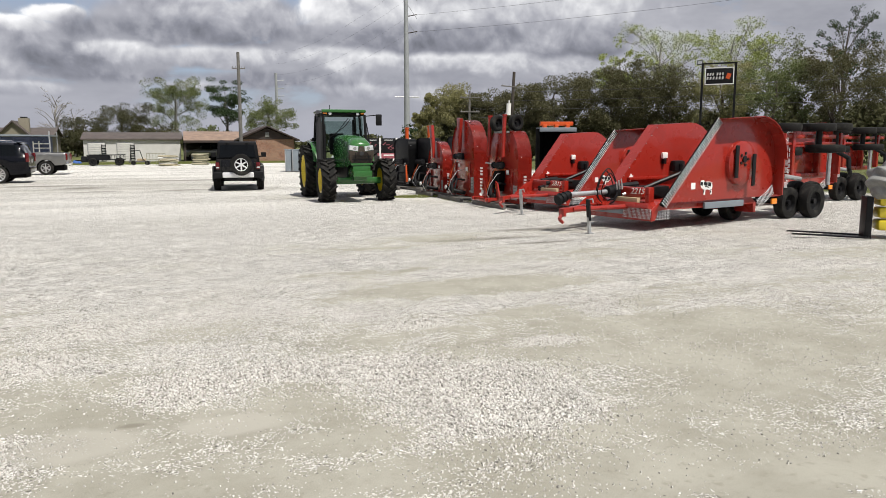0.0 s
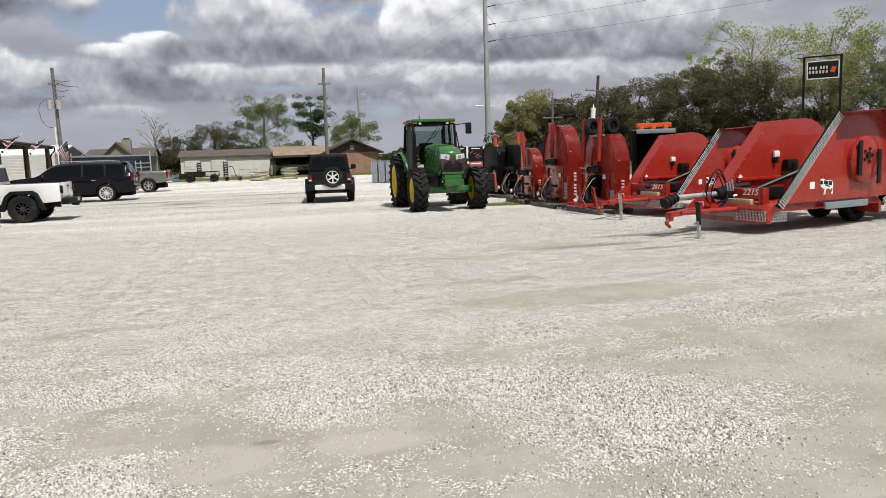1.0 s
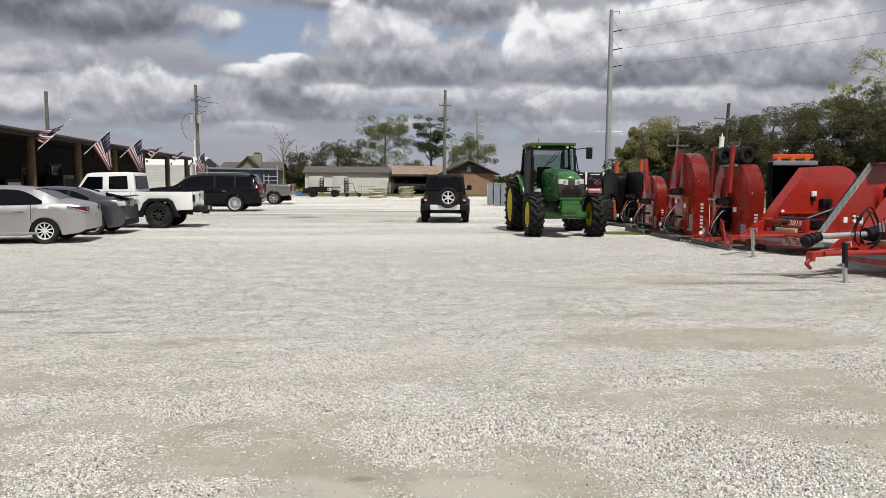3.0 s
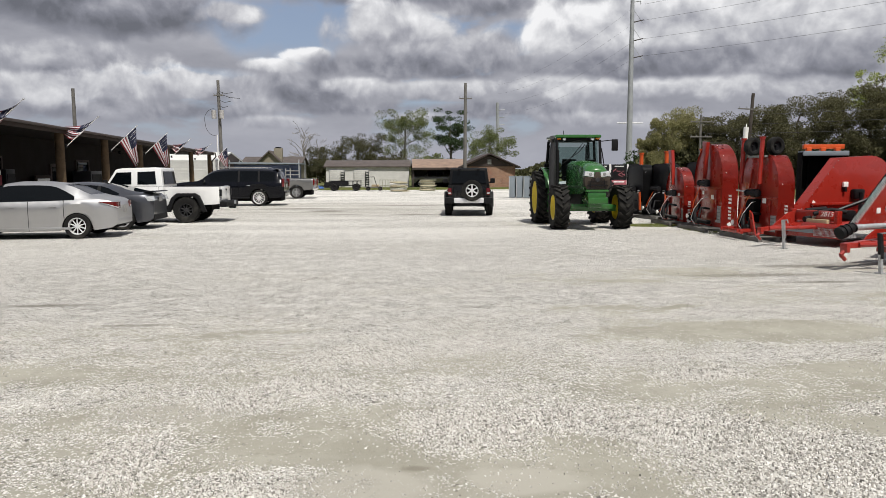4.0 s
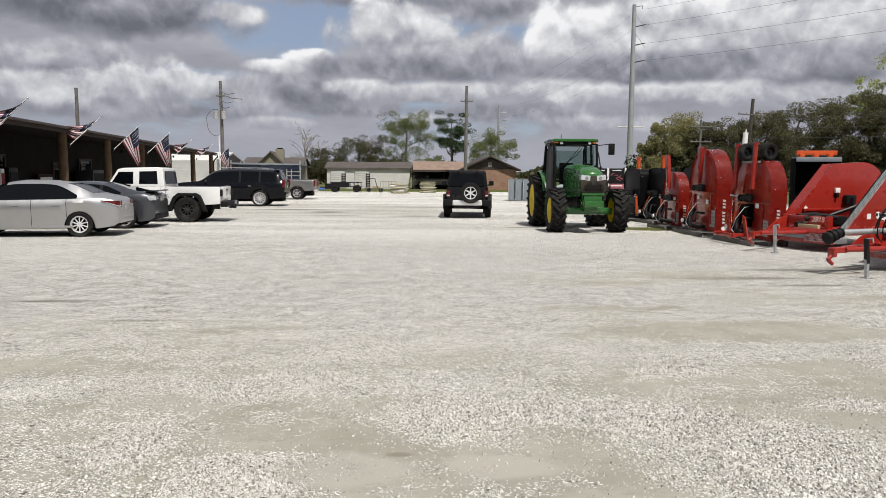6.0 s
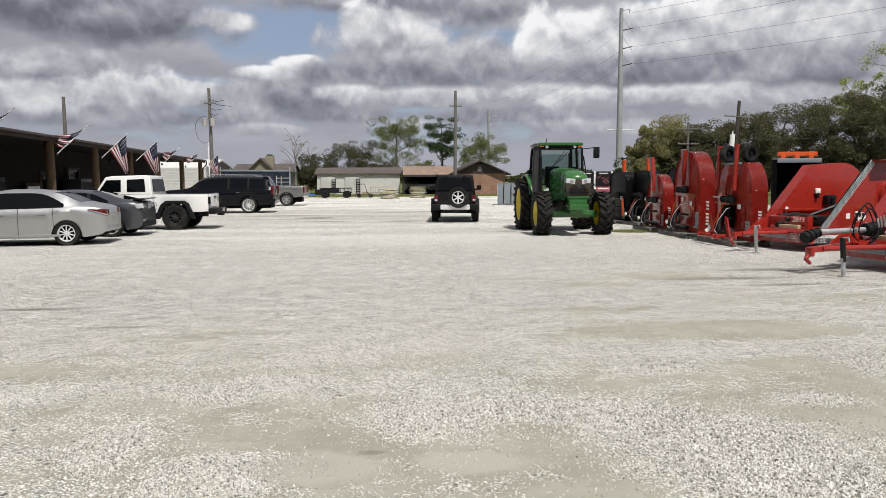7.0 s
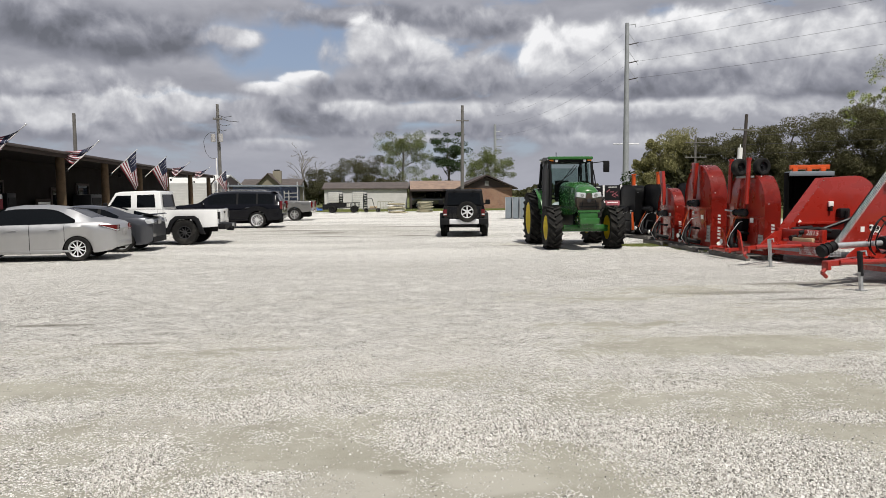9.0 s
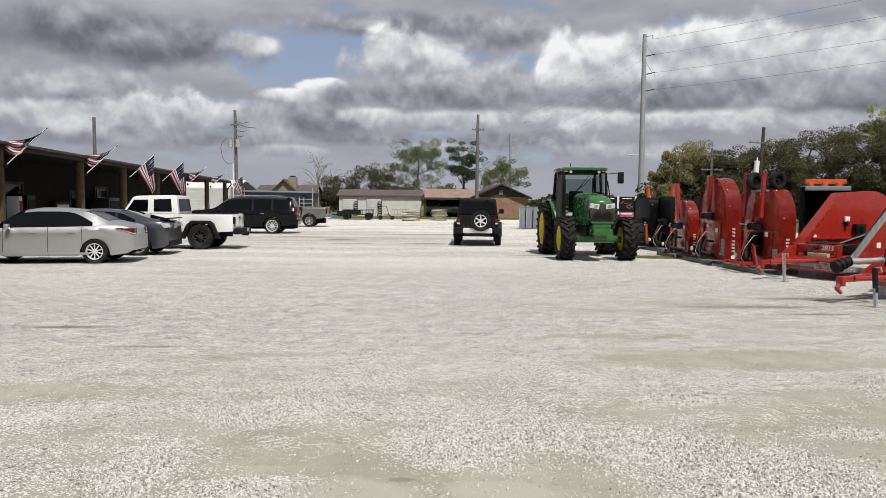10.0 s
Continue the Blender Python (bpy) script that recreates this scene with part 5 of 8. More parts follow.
box(bm, (SHOP_LEN / 2 - 10, -0.02, 3.31), (SHOP_LEN + 20, 0.12, 0.2), bevel=0.02)
part("fascia", bm, M["fascia"], shop)
bm = B()
box(bm, (SHOP_LEN / 2 - 10, -0.12, 3.40), (SHOP_LEN + 20, 0.1, 0.09), bevel=0.03)
part("gutter", bm, M["roof_brown"], shop)
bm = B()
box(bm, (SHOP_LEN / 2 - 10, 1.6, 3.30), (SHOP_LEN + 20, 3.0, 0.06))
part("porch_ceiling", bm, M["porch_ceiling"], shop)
bm = B()
box(bm, (SHOP_LEN / 2 - 10, 1.6, 0.05), (SHOP_LEN + 20, 3.2, 0.1))
part("porch_slab", bm, mat("porch_concrete", (0.27, 0.26, 0.24), 0.9, vary=0.15), shop)
POSTS = (-6.0, 0.4, 6.7, 13.5, 19.1, 25.2, 31.8, 39.6, 47.6)
for k, a in enumerate(POSTS):
    bm = B()
    rod(bm, (a, 0.25, 0.08), (a, 0.25, 3.25), 0.19, 0.165, 14)
    for v in bm.verts:
        v.co.x += 0.012 * math.sin(v.co.z * 3.1 + k)
    part("log_post", bm, M["log"], shop, "thick brown log post")
bm = B()
rod(bm, (47.95, -0.2, 3.4), (48.25, -0.2, 3.1), 0.05)
rod(bm, (48.25, -0.2, 3.1), (48.0, 0.1, 2.7), 0.05)
rod(bm, (48.0, 0.1, 2.7), (48.0, 0.1, 0.1), 0.05)
part("downpipe", bm, M["fascia"], shop)
for a0 in (0.5, 7.5, 14.0, 24.5):
    w = thing("shop_window", "dark shop window in timber frame under the porch", "window", shop_pose(a0), kind="structure")
    bm = B()
    for dx in (-0.95, 0.95):
        box(bm, (dx, 3.04, 1.6), (0.1, 0.1, 1.5))
    for dz in (0.85, 2.35):
        box(bm, (0, 3.04, dz), (2.0, 0.1, 0.1))
    part("window_frame", bm, M["brown_trim"], w)
    bm = B()
    box(bm, (0, 3.05, 1.6), (1.82, 0.03, 1.42))
    part("pane", bm, M["tint"], w)
for a0 in (10.6, 20.5):
    d = thing("shop_door", "dark shop door with glazed upper half under the porch", "door", shop_pose(a0), kind="structure")
    bm = B()
    box(bm, (0, 3.03, 1.1), (1.0, 0.08, 2.1), bevel=0.01)
    part("leaf", bm, M["brown_trim"], d)
    bm = B()
    box(bm, (0, 2.98, 1.5), (0.7, 0.03, 1.0))
    part("pane", bm, M["tint"], d)


def porch_thing(name, label, cat, along, inn, size, material, front=None):
    o = thing(name, label, cat, shop_pose(along, -inn, 0.1))
    bm = B()
    box(bm, (0, 0, size[2] / 2), size, bevel=0.03)
    part("cabinet", bm, material, o)
    if front:
        bm = B()
        box(bm, (0, -size[1] / 2 - 0.01, size[2] * 0.55), (size[0] * 0.8, 0.02, size[2] * 0.7))
        part("front", bm, front, o)
    return o


# drinks machine and ice chest carry the porch's shade in their dark materials
porch_thing("vending_machine", "tall drinks machine under the porch, coloured dark for its shade", "vending machine", 13.4, 2.4, (0.8, 0.7, 1.75), M["black_steel"], M["black_plastic"])
porch_thing("display_rack", "dark display rack with dull goods under the porch", "rack", 9.0, 2.4, (1.4, 0.6, 1.5), M["black_steel"], M["dark_alloy"])
porch_thing("notice_board", "pale printed board leaning on the porch wall", "board", 18.6, 2.85, (1.7, 0.08, 1.5), M["fascia"], M["decal"])
porch_thing("literature_stand", "narrow red and white literature stand under the porch", "stand", 11.8, 2.0, (0.30, 0.45, 1.7), M["decal"], M["flag_red"])
porch_thing("ice_chest", "low ice chest under the porch, coloured dark for its shade", "ice chest", 23.3, 2.4, (1.8, 0.9, 1.7), M["dark_alloy"], M["black_plastic"])
for a0 in (3.3, 26.4):
    o = thing("ceiling_fan", "dark ceiling fan hanging from the porch ceiling", "ceiling fan", shop_pose(a0, -1.6, 3.27))
    bm = B()
    rod(bm, (0, 0, 0), (0, 0, -0.35), 0.02)
    part("stem", bm, M["black_steel"], o)
    bm = B()
    rod(bm, (0, 0, -0.34), (0, 0, -0.5), 0.11, 0.09)
    part("motor_housing", bm, M["black_steel"], o)
    for k in range(4):
        bm = B()
        box(bm, (0.42, 0, -0.42), (0.6, 0.13, 0.012), rot=(8, 0, 0))
        bmesh.ops.rotate(bm, verts=bm.verts, cent=(0, 0, 0), matrix=Matrix.Rotation(k * math.pi / 2 + 0.4, 3, "Z"))
        part("blade", bm, M["fascia"], o)


def flag(along, furl, sway):
    """A striped flag with a starred canton on a slanting pole fixed to a porch post."""
    o = thing("flag", "furled striped flag with starred blue corner on slanted pole" if furl else "hanging striped flag with starred blue corner on slanted pole", "flag", shop_pose(along, 0.1, 2.75), "flags along the porch")
    # local -y points out of the shop
    tip = Vector((sway * 0.5 - 0.1, -1.2, 1.12))
    bm = B()
    rod(bm, (0, 0, 0), tip, 0.016, 0.014, 8)
    part("pole", bm, M["decal"], o, "white flag pole")
    bm = B()
    bmesh.ops.create_icosphere(bm, subdivisions=2, radius=0.035, matrix=Matrix.Translation(tip * 1.01))
    part("finial", bm, M["alloy"], o)
    bm = B()
    box(bm, (0, 0.03, -0.02), (0.08, 0.1, 0.14), bevel=0.02)
    part("bracket", bm, M["black_steel"], o)
    nu, nv = 26, 20
    hoist = 1.08 if not furl else 0.75
    fly = 1.62 if not furl else 0.55
    uh = tip.normalized()
    grid = []
    for i in range(nu + 1):
        u = i / nu
        row = []
        for j in range(nv + 1):
            v = j / nv
            p = tip * 0.985 - uh * hoist * u
            if furl:
                p = tip * (0.985 - 0.52 * u)
                end = Vector((tip.x * 0.4 + 0.10, -0.10 + 0.20 * u + sway, 0.74 - 0.16 * u))
                ripple = 0.05 * math.sin(u * 14 + v * 5 + sway * 30)
                p = p.lerp(end, v) + Vector((ripple, ripple * 0.5, -0.30 * math.sin(math.pi * v ** 0.85) * (0.45 + 0.55 * u)))
            else:
                fall = fly * v
                fold = 0.05 * math.sin(u * 11 + v * 2 + sway * 20) * (0.3 + v)
                close = hoist * u * v * 0.85
                p = p + Vector((uh.x * close + 0.06 * v + fold * 1.3, uh.y * close + fold, -fall * (1 - 0.30 * u)))
            row.append(p)
        grid.append(row)
    vs = [p for r in grid for p in r]
    fs, cols = [], []
    for i in range(nu):
        for j in range(nv):
            k = i * (nv + 1) + j
            fs.append((k, k + 1, k + nv + 2, k + nv + 1))
            stripe = int(i / nu * 13)
            canton = i < nu * 7 / 13 and j < nv * 0.46
            cols.append(2 if canton else (0 if stripe % 2 == 0 else 1))
    ob = raw("cloth", vs, fs, [M["flag_red"], M["flag_white"], M["flag_blue"]], o, angle=60)
    for p, c in zip(ob.data.polygons, cols):
        p.material_index = c
    bm = B()
    for a in range(6):
        for b in range(5):
            i, j = 1 + a * 2, 0 + b * 1.6 + 0.6
            p = grid[i][int(j)]
            nrm = (grid[i + 1][int(j)] - p).cross(grid[i][int(j) + 1] - p).normalized()
            for s in (-1, 1):
                q = nrm.to_track_quat("Z", "Y").to_matrix().to_4x4()
                bmesh.ops.create_circle(bm, cap_ends=True, segments=5, radius=0.017, matrix=Matrix.Translation(p + nrm * 0.006 * s) @ q)
    tagged(part("stars", bm, M["flag_white"], o), kind="stuff")
    return o


for a0, furl, sway in ((6.5, True, 0.1), (13.3, True, 0.18), (18.9, False, 0.05), (25.0, False, 0.12), (31.6, True, 0.02), (39.4, True, 0.15), (47.4, False, 0.2)):
    flag(a0, furl, sway)

# ---------------- tractor ----------------


def ag_wheel(parent, x, y, r, w, rim_r, out, lugs):
    hub = new("wheel")
    hub.empty_display_size = 0.1
    hub.parent = parent
    hub.matrix_basis = Matrix.Translation((x, y, r)) @ Matrix.Diagonal((1, out, 1, 1))
    h = w / 2
    bm = B()
    c = r * 0.93
    lathe(bm, [(rim_r, -h * 0.8), (rim_r + (c - rim_r) * 0.5, -h), (c * 0.97, -h * 0.93), (c, -h * 0.5), (c * 1.01, 0), (c, h * 0.5), (c * 0.97, h * 0.93), (rim_r + (c - rim_r) * 0.5, h), (rim_r, h * 0.8)], 40)
    part("tyre", bm, M["rubber"], hub)
    bm = B()
    bmesh.ops.create_cube(bm, size=1, matrix=Matrix.Diagonal((r * 0.11, h * 1.32, r * 0.075, 1)))
    me = bpy.data.meshes.new("tread_lug")
    bm.to_mesh(me)
    bm.free()
    me.materials.append(M["rubber"])
    for k in range(lugs):
        for s in (-1, 1):
            a = 2 * math.pi * (k + (0.5 if s > 0 else 0)) / lugs
            lug = new("tread_lug", me)
            lug.parent = hub
            lug.matrix_basis = Matrix.Rotation(a, 4, "Y") @ Matrix.Translation((r * 0.955, s * h * 0.5, 0)) @ Matrix.Rotation(s * radians(42), 4, "X")
    bm = B()
    lathe(bm, [(rim_r * 1.03, -h * 0.78), (rim_r, h * 0.74), (rim_r * 1.03, h * 0.82), (rim_r * 0.96, h * 0.82), (rim_r * 0.88, h * 0.5), (rim_r * 0.8, h * 0.18), (rim_r * 0.42, h * 0.1), (rim_r * 0.4, h * 0.3), (rim_r * 0.2, h * 0.42), (0.001, h * 0.42)], 36)
    for k in range(8):
        a = 2 * math.pi * k / 8
        rod(bm, (rim_r * 0.3 * math.cos(a), h * 0.3, rim_r * 0.3 * math.sin(a)), (rim_r * 0.3 * math.cos(a), h * 0.46, rim_r * 0.3 * math.sin(a)), 0.018, n=6)
    part("rim", bm, M["yellow"], hub, "yellow wheel disc")
    return hub


def tractor(m):
    """x runs forward, the front axle at x = 2.55, the rear axle at 0."""
    o = thing("tractor", "green farm tractor with yellow wheels and glazed cab", "tractor", m)
    for s in (-1, 1):
        ag_wheel(o, 0, s * 0.98, 0.84, 0.50, 0.52, s, 20)
        ag_wheel(o, 2.55, s * 0.92, 0.64, 0.43, 0.36, s, 17)
    # bonnet
    bm = B()
    rings = []
    for x, hw, zt, zb in ((0.95, 0.36, 2.02, 1.0), (1.6, 0.36, 2.02, 1.0), (2.4, 0.35, 1.98, 1.02), (2.95, 0.34, 1.91, 1.05), (3.15, 0.335, 1.85, 1.10), (3.25, 0.325, 1.79, 1.18), (3.31, 0.30, 1.71, 1.22)):
        rings.append([bm.verts.new(p) for p in ((x, -hw, zb), (x, -hw * 1.02, zb + (zt - zb) * 0.55), (x, -hw * 0.92, zt - 0.12), (x, -hw * 0.6, zt - 0.02), (x, 0, zt), (x, hw * 0.6, zt - 0.02), (x, hw * 0.92, zt - 0.12), (x, hw * 1.02, zb + (zt - zb) * 0.55), (x, hw, zb))])
    for a, b in zip(rings, rings[1:]):
        for k in range(8):
            bm.faces.new((a[k], a[k + 1], b[k + 1], b[k]))
    bm.faces.new(rings[-1])
    bm.faces.new(rings[0][::-1])
    part("bonnet", bm, M["green"], o, angle=40)
    bm = B()
    prism(bm, [(-0.29, 1.17), (0.29, 1.17), (0.355, 1.28), (0.37, 1.54), (0.12, 1.50), (0.05, 1.67), (-0.05, 1.67), (-0.12, 1.50), (-0.37, 1.54), (-0.355, 1.28)], 3.16, 3.36, "yz", bevel=0.02)
    g = part("grille", bm, M["grille_mesh"], o, "dark bronze mesh grille")
    for k in range(8):
        part("grille_slat", box(B(), (3.366, 0, 1.20 + 0.04 * k), (0.016, 0.56 if k < 6 else 0.3, 0.010)), M["black_steel"], g)
    for y in (-0.2, 0.2):
        part("grille_rib", box(B(), (3.37, y, 1.33), (0.02, 0.02, 0.27), rot=(8 if y > 0 else -8, 0, 0)), M["black_plastic"], g)
    part("grille_bar", box(B(), (3.372, 0, 1.28), (0.02, 0.6, 0.025), bevel=0.006), M["black_plastic"], g)
    part("lower_lip", box(B(), (3.29, 0, 1.135), (0.16, 0.66, 0.07), bevel=0.03), M["green"], o)
    bm = B()
    rod(bm, (3.36, 0, 1.45), (3.385, 0, 1.45), 0.06, n=16)
    part("badge", bm, M["dark_alloy"], o)
    for s in (-1, 1):
        bm = B()
        prism(bm, [(s * 0.10, 1.515), (s * 0.365, 1.555), (s * 0.35, 1.69), (s * 0.09, 1.665)], 3.15, 3.35, "yz", bevel=0.012)
        lamp = part("headlight", bm, M["white_lens"], o)
        bm = B()
        rod(bm, (3.34, s * 0.20, 1.60), (3.358, s * 0.20, 1.60), 0.05, n=14)
        part("reflector", bm, M["chrome"], lamp)
    bm = B()
    box(bm, (3.15, 0, 0.98), (0.4, 0.54, 0.26), bevel=0.05)
    box(bm, (3.42, 0, 0.86), (0.12, 0.56, 0.18), bevel=0.02)
    box(bm, (2.5, 0, 0.82), (1.3, 0.4, 0.36), bevel=0.03)
    part("front_weight_bracket", bm, M["green"], o)
    bm = B()
    box(bm, (2.55, 0, 0.62), (0.3, 1.5, 0.2), bevel=0.04)
    box(bm, (2.72, 0.4, 0.66), (0.18, 0.42, 0.15), bevel=0.03)
    box(bm, (2.72, -0.4, 0.66), (0.18, 0.42, 0.15), bevel=0.03)
    part("front_axle", bm, M["green"], o)
    bm = B()
    box(bm, (1.3, 0, 0.85), (2.2, 0.5, 0.5), bevel=0.05)
    rod(bm, (0, -0.75, 0.84), (0, 0.75, 0.84), 0.16)
    box(bm, (0.9, 0.55, 0.75), (0.9, 0.4, 0.5), bevel=0.05)
    part("chassis", bm, M["black_steel"], o)
    # cab
    yw, yt = 0.74, 0.665
    for s in (-1, 1):
        for x0, x1, r in ((1.15, 0.98, 0.045), (0.35, 0.32, 0.04), (-0.55, -0.42, 0.045)):
            bm = B()
            rod(bm, (x0, s * 0.70 if x0 > 1 else s * yw, 1.25), (x1, s * (0.68 if x0 > 1 else yt), 2.66), r, r, 8)
            part("cab_pillar", bm, M["black_plastic"], o)
        bm = B()
        prism(bm, [(0.38, 1.0), (1.12, 1.0), (0.96, 2.6), (0.34, 2.6)], s * 0.60, s * 0.612)
        part("cab_door", bm, M["clear"], o, "clear glass cab door")
        bm = B()
        prism(bm, [(-0.5, 1.45), (0.3, 1.45), (0.3, 2.6), (-0.4, 2.6)], s * 0.60, s * 0.612)
        part("side_window", bm, M["clear"], o)
        bm = B()
        pts = [(0.98 * math.cos(radians(a)), 0.84 + 0.98 * math.sin(radians(a))) for a in range(20, 165, 12)]
        inner = [(0.93 * math.cos(radians(a)), 0.84 + 0.93 * math.sin(radians(a))) for a in range(164, 19, -12)]
        prism(bm, pts + inner, s * 0.62, s * 1.0, bevel=0.01)
        part("rear_fender", bm, M["green"], o)
        bm = B()
        box(bm, (0.1, s * 0.82, 1.88), (0.12, 0.16, 0.12), bevel=0.03)
        part("fender_lamp", bm, M["black_plastic"], o)
    bm = B()
    prism(bm, [(-0.66, 1.3), (0.66, 1.3), (0.64, 2.64), (-0.64, 2.64)], 0, 0.012, "yz")
    w = part("windscreen", bm, M["clear"], o, "clear windscreen")
    w.matrix_basis = Matrix.Translation((1.14, 0, 0)) @ Matrix.Translation((0, 0, 1.3)) @ Matrix.Rotation(radians(-7), 4, "Y") @ Matrix.Translation((0, 0, -1.3))
    bm = B()
    tube(bm, [(1.13, -0.52, 1.92), (1.05, 0.0, 2.28), (1.02, 0.2, 2.52)], 0.012, 6)
    rod(bm, (1.03, -0.34, 1.98), (1.0, 0.14, 2.56), 0.010, n=6)
    part("wiper", bm, M["black_plastic"], o)
    bm = B()
    prism(bm, [(-0.6, 1.5), (0.6, 1.5), (0.58, 2.5), (-0.58, 2.5)], -0.5, -0.49, "yz")
    rw = part("rear_window", bm, M["clear"], o)
    for c, sz in (((-0.49, 0, 1.48), (0.04, 1.26, 0.06)), ((-0.49, -0.62, 2.0), (0.04, 0.05, 1.1)), ((-0.49, 0.62, 2.0), (0.04, 0.05, 1.1))):
        part("frame", box(B(), c, sz, bevel=0.01), M["black_plastic"], rw)
    bm = B()
    box(bm, (0.62, 0.40, 1.62), (0.34, 0.22, 0.75), bevel=0.05)
    part("side_console", bm, M["black_plastic"], o)
    part("monitor", box(B(), (0.72, 0.46, 1.98), (0.05, 0.2, 0.16), bevel=0.02), M["black_steel"], o)
    part("paper_bag", box(B(), (0.70, 0.12, 1.86), (0.10, 0.16, 0.14), bevel=0.03), M["decal"], o, "crumpled white paper bag")
    bm = B()
    box(bm, (0.24, 0, 2.775), (1.60, 1.44, 0.10), bevel=0.048, seg=3)
    for v in bm.verts:
        if v.co.z > 2.775:
            v.co.z += 0.06 * (1 - (v.co.y / 0.75) ** 2) * (1 - (v.co.x - 0.24) ** 2 / 0.9)
    part("cab_roof", bm, M["green"], o, "green cab roof")
    bm = B()
    box(bm, (0.22, 0, 2.69), (1.48, 1.36, 0.10), bevel=0.02)
    part("roof_lining", bm, M["black_plastic"], o)
    for s in (-1, 1):
        bm = B()
        box(bm, (0.98, s * 0.61, 2.705), (0.06, 0.13, 0.05), bevel=0.015)
        part("roof_lamp", bm, M["orange_lens"], o, "amber roof lamp")
        bm = B()
        rod(bm, (0.95, s * 0.45, 2.695), (1.01, s * 0.45, 2.695), 0.048, n=14)
        part("work_lamp", bm, M["white_lens"], o)
    bm = B()
    box(bm, (-0.05, 0, 1.45), (0.5, 0.5, 0.14), bevel=0.05)
    box(bm, (-0.28, 0, 1.78), (0.14, 0.48, 0.62), bevel=0.05)
    part("driver_seat", bm, M["black_plastic"], o)
    bm = B()
    rod(bm, (0.75, 0, 1.2), (0.6, 0, 1.75), 0.04)
    lathe(bm, [(0.17, -0.012), (0.185, 0.0), (0.17, 0.012), (0.155, 0.0), (0.17, -0.012)], 20, Matrix.Translation((0.58, 0, 1.78)) @ Matrix.Rotation(radians(70), 4, "X"))
    part("steering_wheel", bm, M["black_plastic"], o)
    bm = B()
    box(bm, (0.3, 0, 1.12), (1.5, 1.2, 0.3), bevel=0.04)
    box(bm, (0.85, 0, 1.35), (0.35, 0.5, 0.3), bevel=0.05)
    part("cab_floor", bm, M["black_plastic"], o)
    # exhaust and air cleaner beside the cab's front corner
    bm = B()
    rod(bm, (1.26, -0.86, 1.05), (1.26, -0.86, 2.42), 0.105, 0.105, 16)
    rod(bm, (1.26, -0.86, 2.42), (1.26, -0.86, 2.62), 0.075, 0.07, 14)
    rod(bm, (1.26, -0.86, 2.60), (1.40, -0.92, 2.72), 0.07, 0.078, 14)
    box(bm, (1.16, -0.60, 1.2), (0.2, 0.5, 0.1), bevel=0.02)
    part("exhaust", bm, M["dark_alloy"], o)
    bm = B()
    rod(bm, (1.12, -0.68, 1.1), (1.12, -0.68, 2.35), 0.05, 0.05, 12)
    part("intake_pipe", bm, M["black_plastic"], o)
    for s, ln in ((1, 0.40),):
        bm = B()
        tube(bm, [(1.0, s * 0.70, 2.62), (1.12, s * (0.70 + ln), 2.66)], 0.014)
        part("mirror_arm", bm, M["black_steel"], o)
        bm = B()
        box(bm, (1.12, s * (0.72 + ln), 2.50), (0.07, 0.2, 0.36), bevel=0.03)
        part("side_mirror", bm, M["black_plastic"], o)
    bm = B()
    tube(bm, [(1.05, 0.72, 2.4), (1.15, 0.78, 1.9), (1.15, 0.78, 1.25)], 0.018)
    part("grab_rail", bm, M["black_steel"], o)
    for k in range(3):
        bm = B()
        box(bm, (0.75, -0.86, 0.45 + 0.28 * k), (0.4, 0.2, 0.035), bevel=0.01)
        part("step", bm, M["green"], o)
    bm = B()
    for x in (0.56, 0.94):
        box(bm, (x, -0.86, 0.78), (0.03, 0.16, 0.75))
    part("step_rail", bm, M["green"], o)
    bm = B()
    rod(bm, (0.2, -0.3, 2.76), (0.2, -0.3, 3.0), 0.012, n=6)
    part("aerial", bm, M["black_steel"], o)
    return o


tractor(Matrix.Translation((5.56, 23.6, 0)) @ Matrix.Rotation(radians(-90.6), 4, "Z"))

# ---------------- text ----------------


def lettering(parent, words, size, m, material, depth=0.003, shear=0.0, name="lettering", stretch=1.0):
    cu = bpy.data.curves.new(name, "FONT")
    cu.body, cu.size, cu.extrude, cu.shear = words, size, depth, shear
    cu.align_x, cu.align_y = "CENTER", "CENTER"
    tmp = bpy.data.objects.new("tmp", cu)
    me = bpy.data.meshes.new_from_object(tmp)
    bpy.data.objects.remove(tmp)
    me.transform(Matrix.Diagonal((stretch, 1, 1, 1)))
    me.materials.clear()
    me.materials.append(material)
    ob = new(name, me)
    ob.parent = parent
    ob.matrix_basis = m
    return ob


def facing(origin, xdir, updir):
    """A pose whose x runs along xdir and whose y runs along updir."""
    x, y = Vector(xdir).normalized(), Vector(updir).normalized()
    z = x.cross(y)
    m = Matrix((x, y, z)).transposed().to_4x4()
    return Matrix.Translation(origin) @ m


# ---------------- folded wing mowers ----------------


